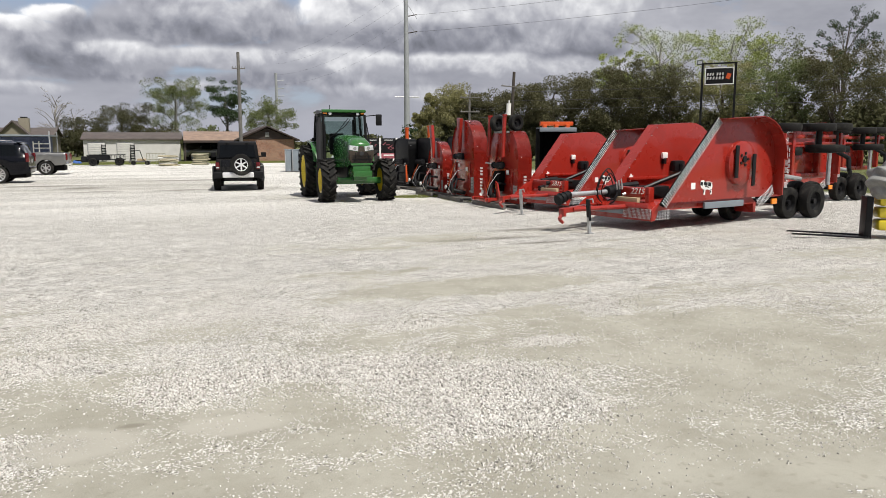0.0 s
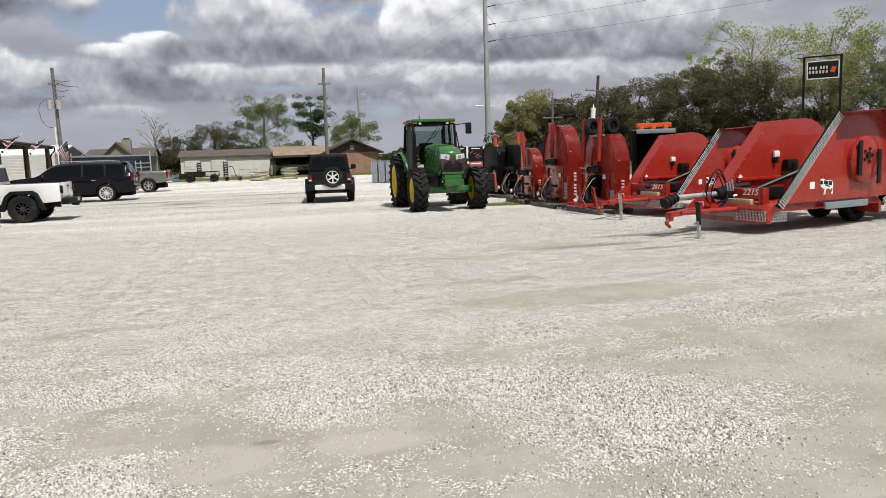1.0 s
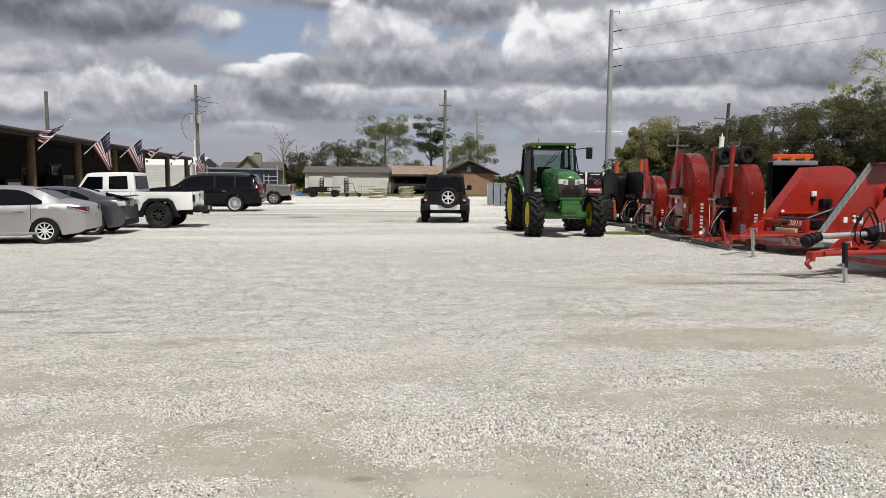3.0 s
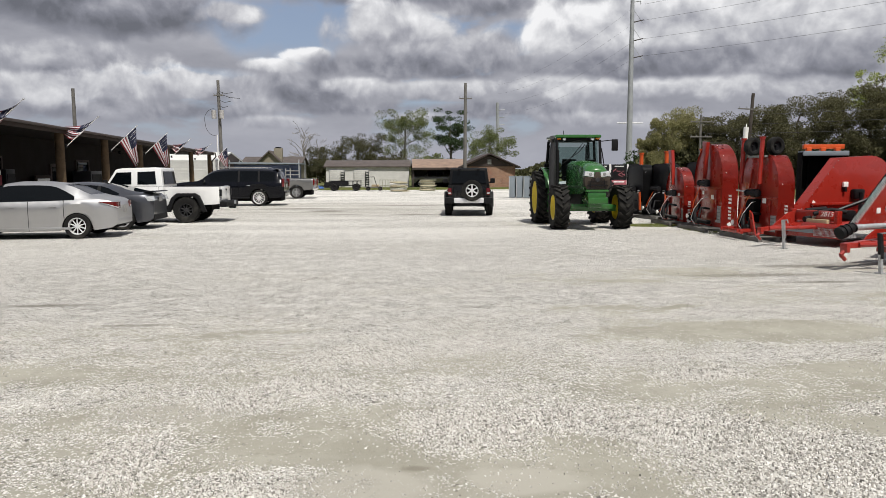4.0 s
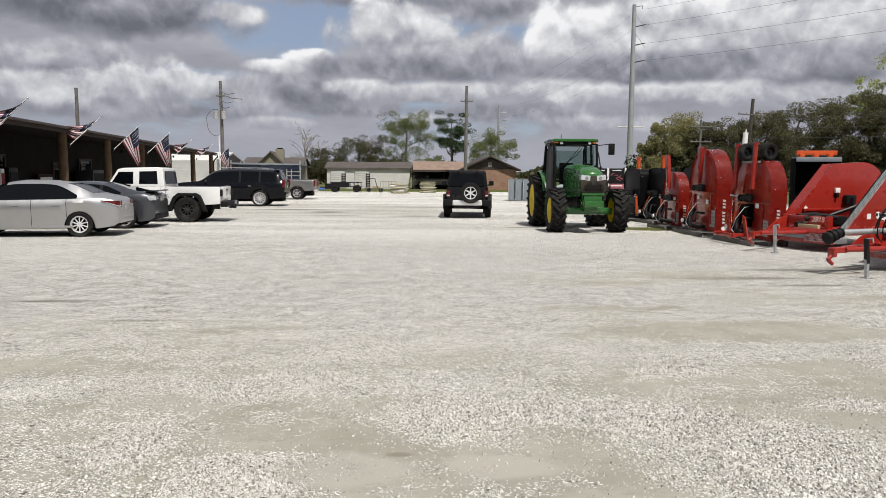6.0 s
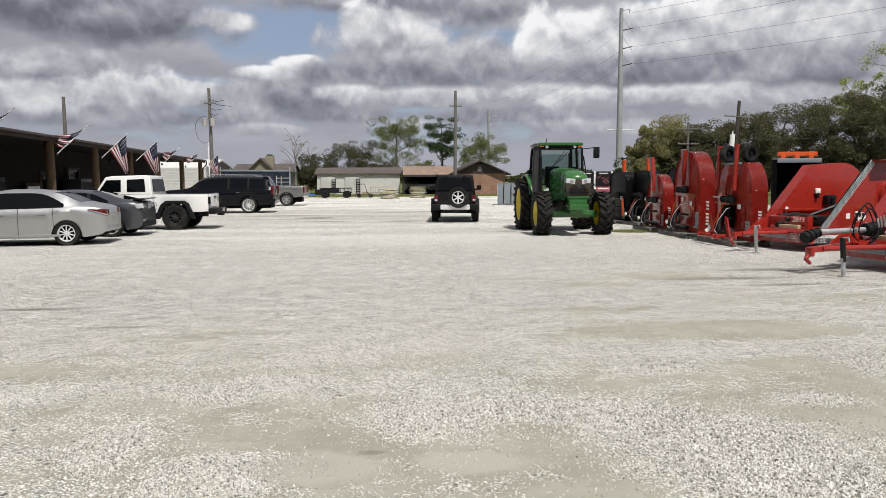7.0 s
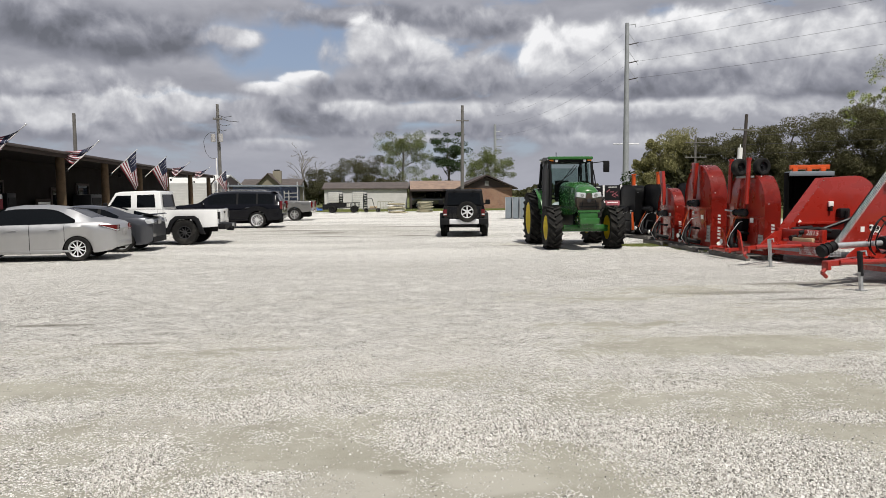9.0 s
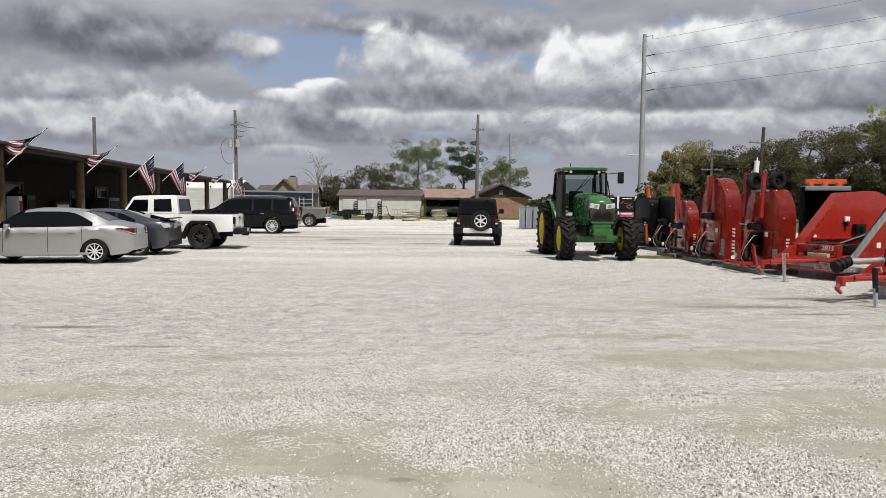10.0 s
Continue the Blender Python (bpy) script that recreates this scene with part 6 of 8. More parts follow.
def chain_row(parent, a, b, n, drop, name="chain_guard", two=True):
    """Rows of short hanging chain strands between two points."""
    a, b, drop = Vector(a), Vector(b), Vector(drop)
    vs, fs = [], []
    side = (b - a).normalized() * ((b - a).length / n * 0.30)
    deep = side.cross(drop).normalized() * side.length
    for k in range(n):
        c = a.lerp(b, (k + 0.5) / n)
        links = 7
        for i in range(links):
            p = c + drop * ((i + 0.5) / links)
            hgt = drop * (0.40 / links)
            u, v = (side, deep) if i % 2 == 0 else (deep, side)
            base = len(vs)
            vs += [p + u * 0.9 - hgt, p - u * 0.9 - hgt, p - u * 0.9 + hgt, p + u * 0.9 + hgt, p + v * 0.45, p - v * 0.45]
            q = base
            fs += [(q, q + 1, q + 4), (q + 1, q + 2, q + 4), (q + 2, q + 3, q + 4), (q + 3, q, q + 4), (q + 1, q, q + 5), (q + 2, q + 1, q + 5), (q + 3, q + 2, q + 5), (q, q + 3, q + 5)]
    return raw(name, vs, fs, M["chain"], parent, "bright hanging safety chains", angle=20)


def small_wheel(parent, c, axis, r, w, name="tyre"):
    bm = B()
    q = Vector(axis).to_track_quat("Y", "Z").to_matrix().to_4x4()
    h = w / 2
    lathe(bm, [(r * 0.55, -h * 0.8), (r * 0.8, -h), (r * 0.96, -h * 0.85), (r, -h * 0.4), (r, h * 0.4), (r * 0.96, h * 0.85), (r * 0.8, h), (r * 0.55, h * 0.8)], 28, Matrix.Translation(c) @ q)
    t = part(name, bm, M["rubber"], parent)
    bm = B()
    lathe(bm, [(r * 0.56, -h * 0.75), (r * 0.5, -h * 0.2), (r * 0.2, -h * 0.1), (r * 0.2, h * 0.1), (r * 0.5, h * 0.2), (r * 0.56, h * 0.75)], 20, Matrix.Translation(c) @ q)
    lathe(bm, [(0.001, -h * 0.7), (r * 0.16, -h * 0.7), (r * 0.16, h * 0.7), (0.001, h * 0.7)], 12, Matrix.Translation(c) @ q)
    part("rim", bm, M["black_steel"], t)
    return t


def wing_outline():
    """Side view of a folded wing, x back from its front foot and z up."""
    top = [(0, 0.55), (1.60, 2.20), (2.75, 2.26)] + [(2.75 + 0.95 * math.sin(radians(a)), 1.36 + 0.90 * math.cos(radians(a))) for a in range(12, 91, 13)] + [(3.70, 0.95), (3.45, 0.55)]
    return top


def wing(parent, y, under, name):
    """One wing standing on its hinge. under: the side, along y, to which its hollow underside looks."""
    w = new(name)
    w.empty_display_size = 0.1
    w.parent = parent
    w.matrix_basis = Matrix.Translation((0, y, 0))
    pts = wing_outline()
    bm = B()
    prism(bm, pts, -0.012, 0.012, bevel=0.004)
    part("deck", bm, M["red"], w)
    rim_pts = pts[1:-2] if under < 0 else pts[0:-2]
    bm = B()
    for (x0, z0), (x1, z1) in zip(rim_pts, rim_pts[1:]):
        a = [bm.verts.new((x0, 0, z0)), bm.verts.new((x1, 0, z1)), bm.verts.new((x1, under * 0.30, z1)), bm.verts.new((x0, under * 0.30, z0))]
        bm.faces.new(a)
    bmesh.ops.remove_doubles(bm, verts=list(bm.verts), dist=1e-4)
    bmesh.ops.solidify(bm, geom=list(bm.faces), thickness=0.012)
    part("skirt", bm, M["red"], w)
    # round pan with two blades on the underside, and gearbox on top
    bm = B()
    lathe(bm, [(0.001, under * 0.13), (0.40, under * 0.13), (0.46, under * 0.09), (0.47, under * 0.014)], 36, Matrix.Translation((2.40, 0, 1.30)))
    pan = part("blade_pan", bm, M["red"], w)
    bm = B()
    for k in range(5):
        a = 2 * math.pi * k / 5
        rod(bm, (2.4 + 0.13 * math.cos(a), under * 0.12, 1.38 + 0.13 * math.sin(a)), (2.4 + 0.13 * math.cos(a), under * 0.15, 1.38 + 0.13 * math.sin(a)), 0.03, n=8)
    rod(bm, (2.4, under * 0.12, 1.38), (2.4, under * 0.16, 1.38), 0.07, n=12)
    part("pan_bolts", bm, M["black_steel"], pan)
    for dx, dz in ((-0.30, 0.28), (0.30, 0.10)):
        bm = B()
        box(bm, (2.4 + dx, under * 0.17, 1.05 + dz), (0.11, 0.03, 0.68), bevel=0.012)
        part("blade", bm, M["black_steel"], pan)
    bm = B()
    box(bm, (2.2, -under * 0.10, 1.25), (0.36, 0.16, 0.26), bevel=0.05)
    rod(bm, (2.2, -under * 0.2, 1.3), (2.2, -under * 0.2, 0.75), 0.05)
    part("gearbox", bm, M["black_steel"], w)
    for z, l in ((0.62, 2.8), (1.0, 2.2)):
        bm = B()
        box(bm, (0.25 + l / 2 + (z - 0.6) * 0.9, -under * 0.05, z), (l, 0.09, 0.06), bevel=0.01)
        part("stiffener", bm, M["red"], w)
    bm = B()
    for k in range(9):
        t = (k + 0.5) / 9
        rod(bm, (0.08 + 1.55 * t, -under * 0.01, 0.62 + 1.6 * t), (0.08 + 1.55 * t, -under * 0.022, 0.62 + 1.6 * t), 0.011, n=8)
    tagged(part("bolt_row", bm, M["steel"], w), kind="stuff")
    if under < 0:
        bm = B()
        prism(bm, [(-0.10, 0.53), (0.04, 0.47), (1.72, 2.14), (1.58, 2.25)], under * 0.02, under * 0.032)
        part("chain_backing", bm, M["under"], w)
        chain_row(w, (-0.06, under * 0.045, 0.56), (1.60, under * 0.045, 2.24), 44, (0.13, under * 0.01, -0.11))
    return w


EMBLEM = [(1.10, 0.98), (1.13, 1.06), (1.22, 1.07), (1.30, 1.03), (1.45, 1.03), (1.55, 1.0), (1.57, 0.9), (1.54, 0.86), (1.56, 0.74), (1.50, 0.74), (1.48, 0.84), (1.36, 0.86), (1.31, 0.84), (1.30, 0.74), (1.24, 0.74), (1.24, 0.86), (1.16, 0.90)]


def wing_mower(m, number, far_x=0.4, shaft=True, rear=True, two=True):
    """Three-section mower with both wings folded up; x runs back from the deck's front, y to the far wing."""
    o = thing("wing_mower", "red folding-wing rotary mower with chains, both wings raised", "mower", m, "red mowers on the yard")
    near = wing(o, 0.0, -1, "near_wing")
    if two:
        far = wing(o, 1.8, 1, "far_wing")
        far.matrix_basis = Matrix.Translation((far_x, 1.8, -0.06))
    bm = B()
    prism(bm, [(-0.2, 0.42), (0.0, 0.56), (3.0, 0.56), (3.2, 0.42), (3.2, 0.2), (3.12, 0.2), (3.1, 0.4), (0.0, 0.4), (-0.1, 0.2), (-0.2, 0.2)], 0.06, 1.74, bevel=0.01)
    deck = part("centre_deck", bm, M["red"], o)
    bm = B()
    box(bm, (0.9, 1.07, 0.68), (0.7, 0.5, 0.28), bevel=0.05)
    rod(bm, (0.5, 1.07, 0.7), (-0.2, 1.07, 0.62), 0.07)
    part("gearbox", bm, M["black_steel"], o)
    bm = B()
    box(bm, (0.02, 0.98, 0.72), (0.12, 1.05, 0.24), bevel=0.04)
    box(bm, (0.0, 0.30, 0.68), (0.16, 0.1, 0.35), bevel=0.02)
    box(bm, (0.0, 1.6, 0.68), (0.16, 0.1, 0.35), bevel=0.02)
    plate = part("number_plate_bar", bm, M["red"], o, "red cross bar with the model number")
    lettering(plate, number, 0.165, facing((-0.045, 0.58, 0.76), (0, -1, 0), (0, 0, 1)), M["decal"], shear=0.25, stretch=1.1)
    # tongue
    for y0 in (0.62, 1.52):
        bm = B()
        rod(bm, (0.05, y0, 0.46), (-1.45, 1.0 + (y0 - 1.07) * 0.12, 0.44), 0.048, n=8)
        part("tongue_beam", bm, M["red"], o)
    part("tongue_head", box(B(), (-1.53, 1.0, 0.43), (0.28, 0.12, 0.10), bevel=0.02), M["red"], o)
    part("tongue_brace", box(B(), (-0.9, 1.03, 0.45), (0.10, 0.46, 0.07), bevel=0.02), M["red"], o)
    bm = B()
    prism(bm, [(0.0, 0.42), (-0.75, 0.42), (-0.7, 0.50), (-0.25, 0.78), (0.0, 0.80)], 1.50, 1.53, bevel=0.008)
    part("tongue_gusset", bm, M["red"], o)
    bm = B()
    box(bm, (-1.67, 1.0, 0.39), (0.08, 0.15, 0.16), bevel=0.02)
    rod(bm, (-1.76, 1.0, 0.27), (-1.65, 1.0, 0.37), 0.036)
    rod(bm, (-1.76, 1.0, 0.27), (-1.66, 1.0, 0.19), 0.032)
    part("hitch_clevis", bm, M["red"], o)
    if shaft:
        bm = B()
        rod(bm, (-0.3, 1.07, 0.74), (-1.45, 1.08, 0.72), 0.05, n=12)
        part("drive_shaft", bm, M["steel"], o)
        bm = B()
        rod(bm, (-1.42, 1.08, 0.73), (-1.72, 1.09, 0.62), 0.075, 0.112, 18)
        part("shaft_shield", bm, M["black_plastic"], o, "black cone shield")
        bm = B()
        for k in range(3):
            rod(bm, (-1.44 - 0.1 * k, 1.08, 0.72 - 0.032 * k), (-1.46 - 0.1 * k, 1.08, 0.714 - 0.032 * k), 0.09 + 0.012 * k, n=18)
        part("shield_rib", bm, M["black_plastic"], o)
        bm = B()
        rod(bm, (-0.15, 1.07, 0.74), (-0.42, 1.06, 0.74), 0.15, 0.11, 18)
        part("shaft_shield", bm, M["black_plastic"], o, "black cone shield")
        for k, (y0, rr) in enumerate(((0.95, 0.36), (1.02, 0.31), (0.9, 0.27))):
            bm = B()
            tube(bm, [(-0.50 + rr * 0.75 * math.cos(radians(a)), y0 + 0.05 * math.sin(radians(a * 2)), 0.86 + rr * math.sin(radians(a))) for a in range(-80, 262, 18)], 0.012, 6)
            part("hydraulic_hose", bm, M["black_plastic"], o)
        for k in range(3):
            bm = B()
            rod(bm, (-0.42 + 0.07 * k, 0.80, 0.95 + 0.03 * k), (-0.36 + 0.07 * k, 0.82, 0.80), 0.016, n=8)
            part("hose_coupler", bm, M["steel"], o)
    else:
        bm = B()
        tube(bm, [(-0.1, 0.9, 0.76), (0.25, 0.7, 0.86), (0.5, 0.5, 0.80)], 0.055, 12)
        part("drive_shaft", bm, M["black_plastic"], o)
    # jack
    bm = B()
    box(bm, (-1.44, 0.53, 0.46), (0.06, 0.06, 0.42), rot=(0, -6, 0))
    part("jack_tube", bm, M["black_steel"] if shaft else M["steel"], o)
    bm = B()
    box(bm, (-1.415, 0.53, 0.16), (0.05, 0.05, 0.32), rot=(0, -6, 0))
    box(bm, (-1.40, 0.53, 0.012), (0.13, 0.13, 0.02))
    part("jack_leg", bm, M["steel"], o, "bare steel jack leg")
    bm = B()
    tube(bm, [(-1.46, 0.53, 0.66), (-1.46, 0.41, 0.68), (-1.46, 0.39, 0.60)], 0.012)
    part("jack_crank", bm, M["steel"], o)
    chain_row(o, (-0.22, 0.06, 0.44), (-0.22, 0.78, 0.44), 22, (-0.01, 0, -0.2))
    part("front_lip", box(B(), (-0.16, 1.2, 0.36), (0.1, 0.8, 0.13), bevel=0.01), M["grey_panel"], o, "grey steel lip")
    chain_row(o, (-0.2, 0.10, 0.42), (0.3, 0.04, 0.42), 12, (0, -0.01, -0.2))
    bm = B()
    box(bm, (-0.20, 0.6, 0.48), (0.16, 1.0, 0.1), rot=(0, 25, 0), bevel=0.01)
    part("front_skirt", bm, M["red"], o)
    bm = B()
    box(bm, (-0.14, 0.74, 0.575), (0.10, 0.56, 0.13), rot=(0, 0, 3), bevel=0.01)
    part("wood_block", bm, M["wood"], o, "pale timber block")
    # ground wheels
    for x, y0, rr in ((3.0, 0.55, 0.33), (3.3, 1.5, 0.33), (4.35, 0.05, 0.36), (4.95, -0.2, 0.39)) + (((6.05, 0.45, 0.39), (6.05, 0.85, 0.39)) if rear else ()):
        small_wheel(o, (x, y0, rr), (0, 1, 0), rr, 0.25)
    for a, b in (((3.0, 0.55, 0.34), (3.3, 1.5, 0.34)), ((4.35, 0.05, 0.36), (4.35, 1.2, 0.36)), ((4.95, -0.2, 0.39), (4.95, 1.2, 0.39))):
        bm = B()
        rod(bm, a, b, 0.05)
        part("axle", bm, M["black_steel"], o)
    part("rear_beam", box(B(), (4.1, 1.07, 0.58), (2.2, 0.9, 0.1), bevel=0.02), M["red"], o)
    part("under_plank", box(B(), (1.9, -0.05, 0.45), (1.3, 0.05, 0.13), bevel=0.01), M["grey_panel"], o)
    # end frame of the near wing, with its wheels lying flat
    part("end_panel", box(B(), (3.88, 0.04, 1.15), (0.42, 0.06, 1.25), bevel=0.015), M["red"], o)
    part("end_flange", box(B(), (3.72, -0.10, 1.25), (0.04, 0.26, 1.35), bevel=0.01), M["red"], o)
    chain_row(o, (3.98, -0.06, 1.85), (4.10, -0.06, 1.85), 3, (0.0, -0.04, -1.15), name="hanging_chain")
    chain_row(o, (4.42, 0.10, 1.62), (4.50, 0.10, 1.62), 2, (-0.10, -0.04, -0.85), name="hanging_chain")
    chain_row(o, (3.05, -0.05, 0.48), (3.60, -0.05, 0.80), 14, (0, -0.05, -0.2))
    part("side_marker", box(B(), (3.55, -0.14, 0.44), (0.18, 0.04, 0.12), bevel=0.01), M["orange_lens"], o, "amber side marker lamp")
    if rear:
        for z, x0, x1, hh in ((1.86, 3.6, 6.9, 0.09), (1.70, 4.0, 6.6, 0.07), (0.95, 4.0, 6.2, 0.12)):
            part("wing_frame_beam", box(B(), ((x0 + x1) / 2, 0.12, z), (x1 - x0, 0.12, hh), bevel=0.015), M["red"], o)
        part("wing_frame_web", box(B(), (4.9, 0.2, 1.3), (1.5, 0.04, 0.66), bevel=0.01), M["red"], o)
        for x in (4.5, 5.6, 6.5):
            part("wing_frame_post", box(B(), (x, 0.1, 1.45), (0.1, 0.14, 1.0), bevel=0.015), M["red"], o)
        for a, b in (((4.0, -0.05, 0.98), (4.6, -0.1, 0.90)), ((5.8, -0.08, 0.72), (5.8, -0.08, 1.62))):
            bm = B()
            rod(bm, a, b, 0.05, n=10)
            part("fold_ram", bm, M["steel"], o)
        for x, z, dy, rr in ((4.45, 2.07, 0.25, 0.36), (5.35, 2.07, 0.0, 0.40), (6.35, 2.09, 0.15, 0.40), (5.35, 1.58, -0.22, 0.42), (4.8, 1.52, 0.35, 0.30)):
            small_wheel(o, (x, dy, z), (0, 0, 1), rr, 0.19)
        for x, dy in ((5.35, -0.05), (6.35, 0.1)):
            bm = B()
            rod(bm, (x, dy, 1.5), (x, dy, 2.1), 0.07, n=10)
            part("wheel_stem", bm, M["black_steel"], o)
        bm = B()
        tube(bm, [(6.0, -0.15, 1.5), (6.25, -0.3, 1.35), (6.2, -0.35, 1.1), (6.4, -0.3, 0.95)], 0.05, 10)
        part("drive_shaft", bm, M["black_plastic"], o)
    bm = B()
    rod(bm, (0.35, 0.75, 0.80), (1.45, 0.35, 1.22), 0.045, n=10)
    part("wing_cylinder", bm, M["black_steel"], o)
    bm = B()
    rod(bm, (0.15, 1.35, 0.80), (0.75, 1.3, 0.84), 0.07, n=10)
    part("wing_cylinder", bm, M["black_steel"], o)
    bm = B()
    rod(bm, (-0.1, 0.92, 0.68), (0.35, 0.75, 0.80), 0.028, n=10)
    part("cylinder_rod", bm, M["steel"], o)
    # decals
    bm = B()
    box(bm, (0.92, -0.016, 0.86), (0.13, 0.006, 0.13))
    part("warning_label", bm, M["decal"], near)
    em = [(1.34 + (x - 1.34) * 0.86, 0.83 + (z - 0.915) * 0.92) for x, z in EMBLEM]
    part("emblem_ground", prism(B(), em, -0.018, -0.013), M["decal"], near, "white outlined emblem decal")
    mx, mz = sum(p[0] for p in em) / len(em), sum(p[1] for p in em) / len(em)
    for cx, cz, w_, h_ in ((1.18, 0.90, 0.08, 0.07), (1.31, 0.895, 0.12, 0.07), (1.44, 0.88, 0.10, 0.08), (1.255, 0.74, 0.018, 0.09), (1.48, 0.74, 0.02, 0.08), (1.36, 0.83, 0.14, 0.02)):
        part("emblem_mark", box(B(), (cx, -0.020, cz), (w_, 0.004, h_), rot=(0, 12, 0), bevel=0.001), M["black_steel"], near)
    if two:
        part("document_box", box(B(), (1.78, -0.06, 1.50), (0.17, 0.06, 0.14), bevel=0.02), M["decal"], far)
        part("document_bracket", box(B(), (1.78, -0.05, 1.38), (0.09, 0.08, 0.14), bevel=0.01), M["black_steel"], far)
        part("warning_label", box(B(), (0.72, -0.016, 1.02), (0.09, 0.006, 0.15), rot=(0, 35, 0)), M["decal"], far)
    return o


MOWER_A = Matrix.Translation((9.25, 11.15, 0)) @ Matrix.Rotation(radians(13), 4, "Z")
wing_mower(MOWER_A, "2215", 0.36)
wing_mower(Matrix.Translation((9.65, 15.15, 0)) @ Matrix.Rotation(radians(18), 4, "Z") @ Matrix.Scale(0.93, 4), "2815", 0.15, False, False)
wing_mower(Matrix.Translation((14.7, 14.5, 0)) @ Matrix.Rotation(radians(13), 4, "Z"), "2215", 0.4, False, True, False)

# ---------------- rotary cutters stood on end ----------------


def word_bars(parent, m, length, height, groups):
    """A brand mark drawn as plain slanted blocks, running along x."""
    bm = B()
    total = sum(groups) + 0.6 * (len(groups) - 1)
    step = length / total
    x = -length / 2
    for g_ in groups:
        for k in range(g_):
            w, sl = step * 0.60, height * 0.12
            q = [bm.verts.new(p) for p in ((x, -height / 2, 0), (x + w, -height / 2, 0), (x + w + sl, height / 2, 0), (x + sl, height / 2, 0))]
            bm.faces.new(q)
            x += step
        x += 0.6 * step
    bmesh.ops.solidify(bm, geom=list(bm.faces), thickness=0.003)
    ob = tagged(part("brand_bars", bm, M["decal"], parent), kind="stuff")
    ob.matrix_basis = m
    return ob


def cutter(m, w, hgt, paint, mast, words, label, skirt=0.36, form="dome", clutter=True):
    """A deck stood upright on its front edge: x across the face, y into the deck (skirt side), z up."""
    o = thing("rotary_cutter", label, "cutter", m, "rotary cutters stood on end")
    r = w * 0.5
    z0 = 0.126
    if form == "slab":
        top = [(r, hgt * 0.86), (r * 0.94, hgt * 0.93), (r * 0.78, hgt * 0.98), (r * 0.5, hgt), (-r * 0.5, hgt), (-r * 0.78, hgt * 0.98), (-r * 0.94, hgt * 0.93), (-r, hgt * 0.86)]
        k0 = 0.80
    elif form == "dome":
        k0 = 0.60
        top = [(r * math.cos(radians(a)), hgt * k0 + hgt * (1 - k0) * math.sin(radians(a))) for a in range(10, 171, 10)]
    else:
        k0 = 0.66
        top = [(r, hgt * k0), (r * 0.93, hgt * 0.80), (r * 0.78, hgt * 0.91), (r * 0.60, hgt * 0.985), (r * 0.46, hgt)]
        top += [(-x, z) for x, z in reversed(top)]
    pts = [(-r, z0), (r, z0), (r, hgt * k0 - 0.02)] + top + [(-r, hgt * k0 - 0.02)]
    bm = B()
    prism(bm, pts, 0, 0.012, bevel=0.003)
    deck = part("deck", bm, paint, o)
    bm = B()
    prev = None
    for x, z in pts[1:] + [pts[0]]:
        cur = (bm.verts.new((x, -0.025, z)), bm.verts.new((x, skirt, z)))
        if prev:
            bm.faces.new((prev[0], cur[0], cur[1], prev[1]))
        prev = cur
    bmesh.ops.solidify(bm, geom=list(bm.faces), thickness=0.014)
    sk = part("skirt", bm, paint, o, angle=35)
    if words:
        word_bars(sk, facing((r + 0.006, skirt * 0.48, hgt * 0.29), (0, 0, 1), (0, -1, 0)), hgt * 0.29, 0.085, words)
        bm = B()
        box(bm, (r + 0.006, skirt * 0.48, hgt * 0.09), (0.006, 0.10, 0.10), rot=(30, 0, 0))
        part("logo_plate", bm, M["decal"], sk)
    for k in range(3, len(pts) - 1, 3):
        t = pts[k]
        bm = B()
        bmesh.ops.create_icosphere(bm, subdivisions=1, radius=0.016, matrix=Matrix.Translation((t[0] * 1.004, skirt * 0.18, t[1] * 1.002)))
        part("bolt", bm, M["decal"] if paint != M["black_steel"] else M["steel"], sk)
    # seam and stiffeners on the upper side
    part("cross_channel", box(B(), (0, -0.03, hgt * 0.5), (w * 0.97, 0.035, 0.035), bevel=0.006), paint, o)
    for x in (-0.62, 0.62):
        part("deck_channel", box(B(), (x * r, -0.02, hgt * 0.30), (0.06, 0.035, hgt * 0.34), bevel=0.006), paint, o)
    # gearbox with shaft ends
    bm = B()
    zg = hgt * 0.55
    gx = 0.0
    rod(bm, (gx - 0.20, -0.17, zg), (gx + 0.24, -0.17, zg), 0.06, 0.06, 14)
    box(bm, (gx, -0.09, zg), (0.22, 0.18, 0.2), bevel=0.05)
    for x in (-0.22, 0.26):
        rod(bm, (gx + x - 0.025, -0.17, zg), (gx + x + 0.025, -0.17, zg), 0.085, 0.085, 14)
    part("gearbox", bm, M["black_plastic"], o)
    if form == "square":
        bm = B()
        rod(bm, (-r * 0.92, -0.12, zg + 0.05), (r * 0.3, -0.12, zg), 0.022, n=8)
        part("cross_shaft", bm, M["steel"], o)
    if clutter:
        bm = B()
        tube(bm, [(-0.05, -0.22, zg - 0.1), (-0.12, -0.36, zg * 0.62), (-0.2, -0.42, 0.42)], 0.011, 8)
        part("pull_cord", bm, M["orange"], o)
        bm = B()
        tube(bm, [(-0.1, -0.20, 0.72), (0.02, -0.40, 0.50), (0.18, -0.44, 0.26)], 0.05, 12)
        part("drive_shaft", bm, M["black_plastic"], o)
        bm = B()
        lathe(bm, [(0.001, -0.10), (0.10, -0.10), (0.125, 0.0), (0.10, 0.1), (0.001, 0.1)], 16, Matrix.Translation((-0.42, -0.30, 0.36)) @ Matrix.Rotation(radians(60), 4, "Z"))
        part("shaft_yoke", bm, M["black_plastic"], o)
        bm = B()
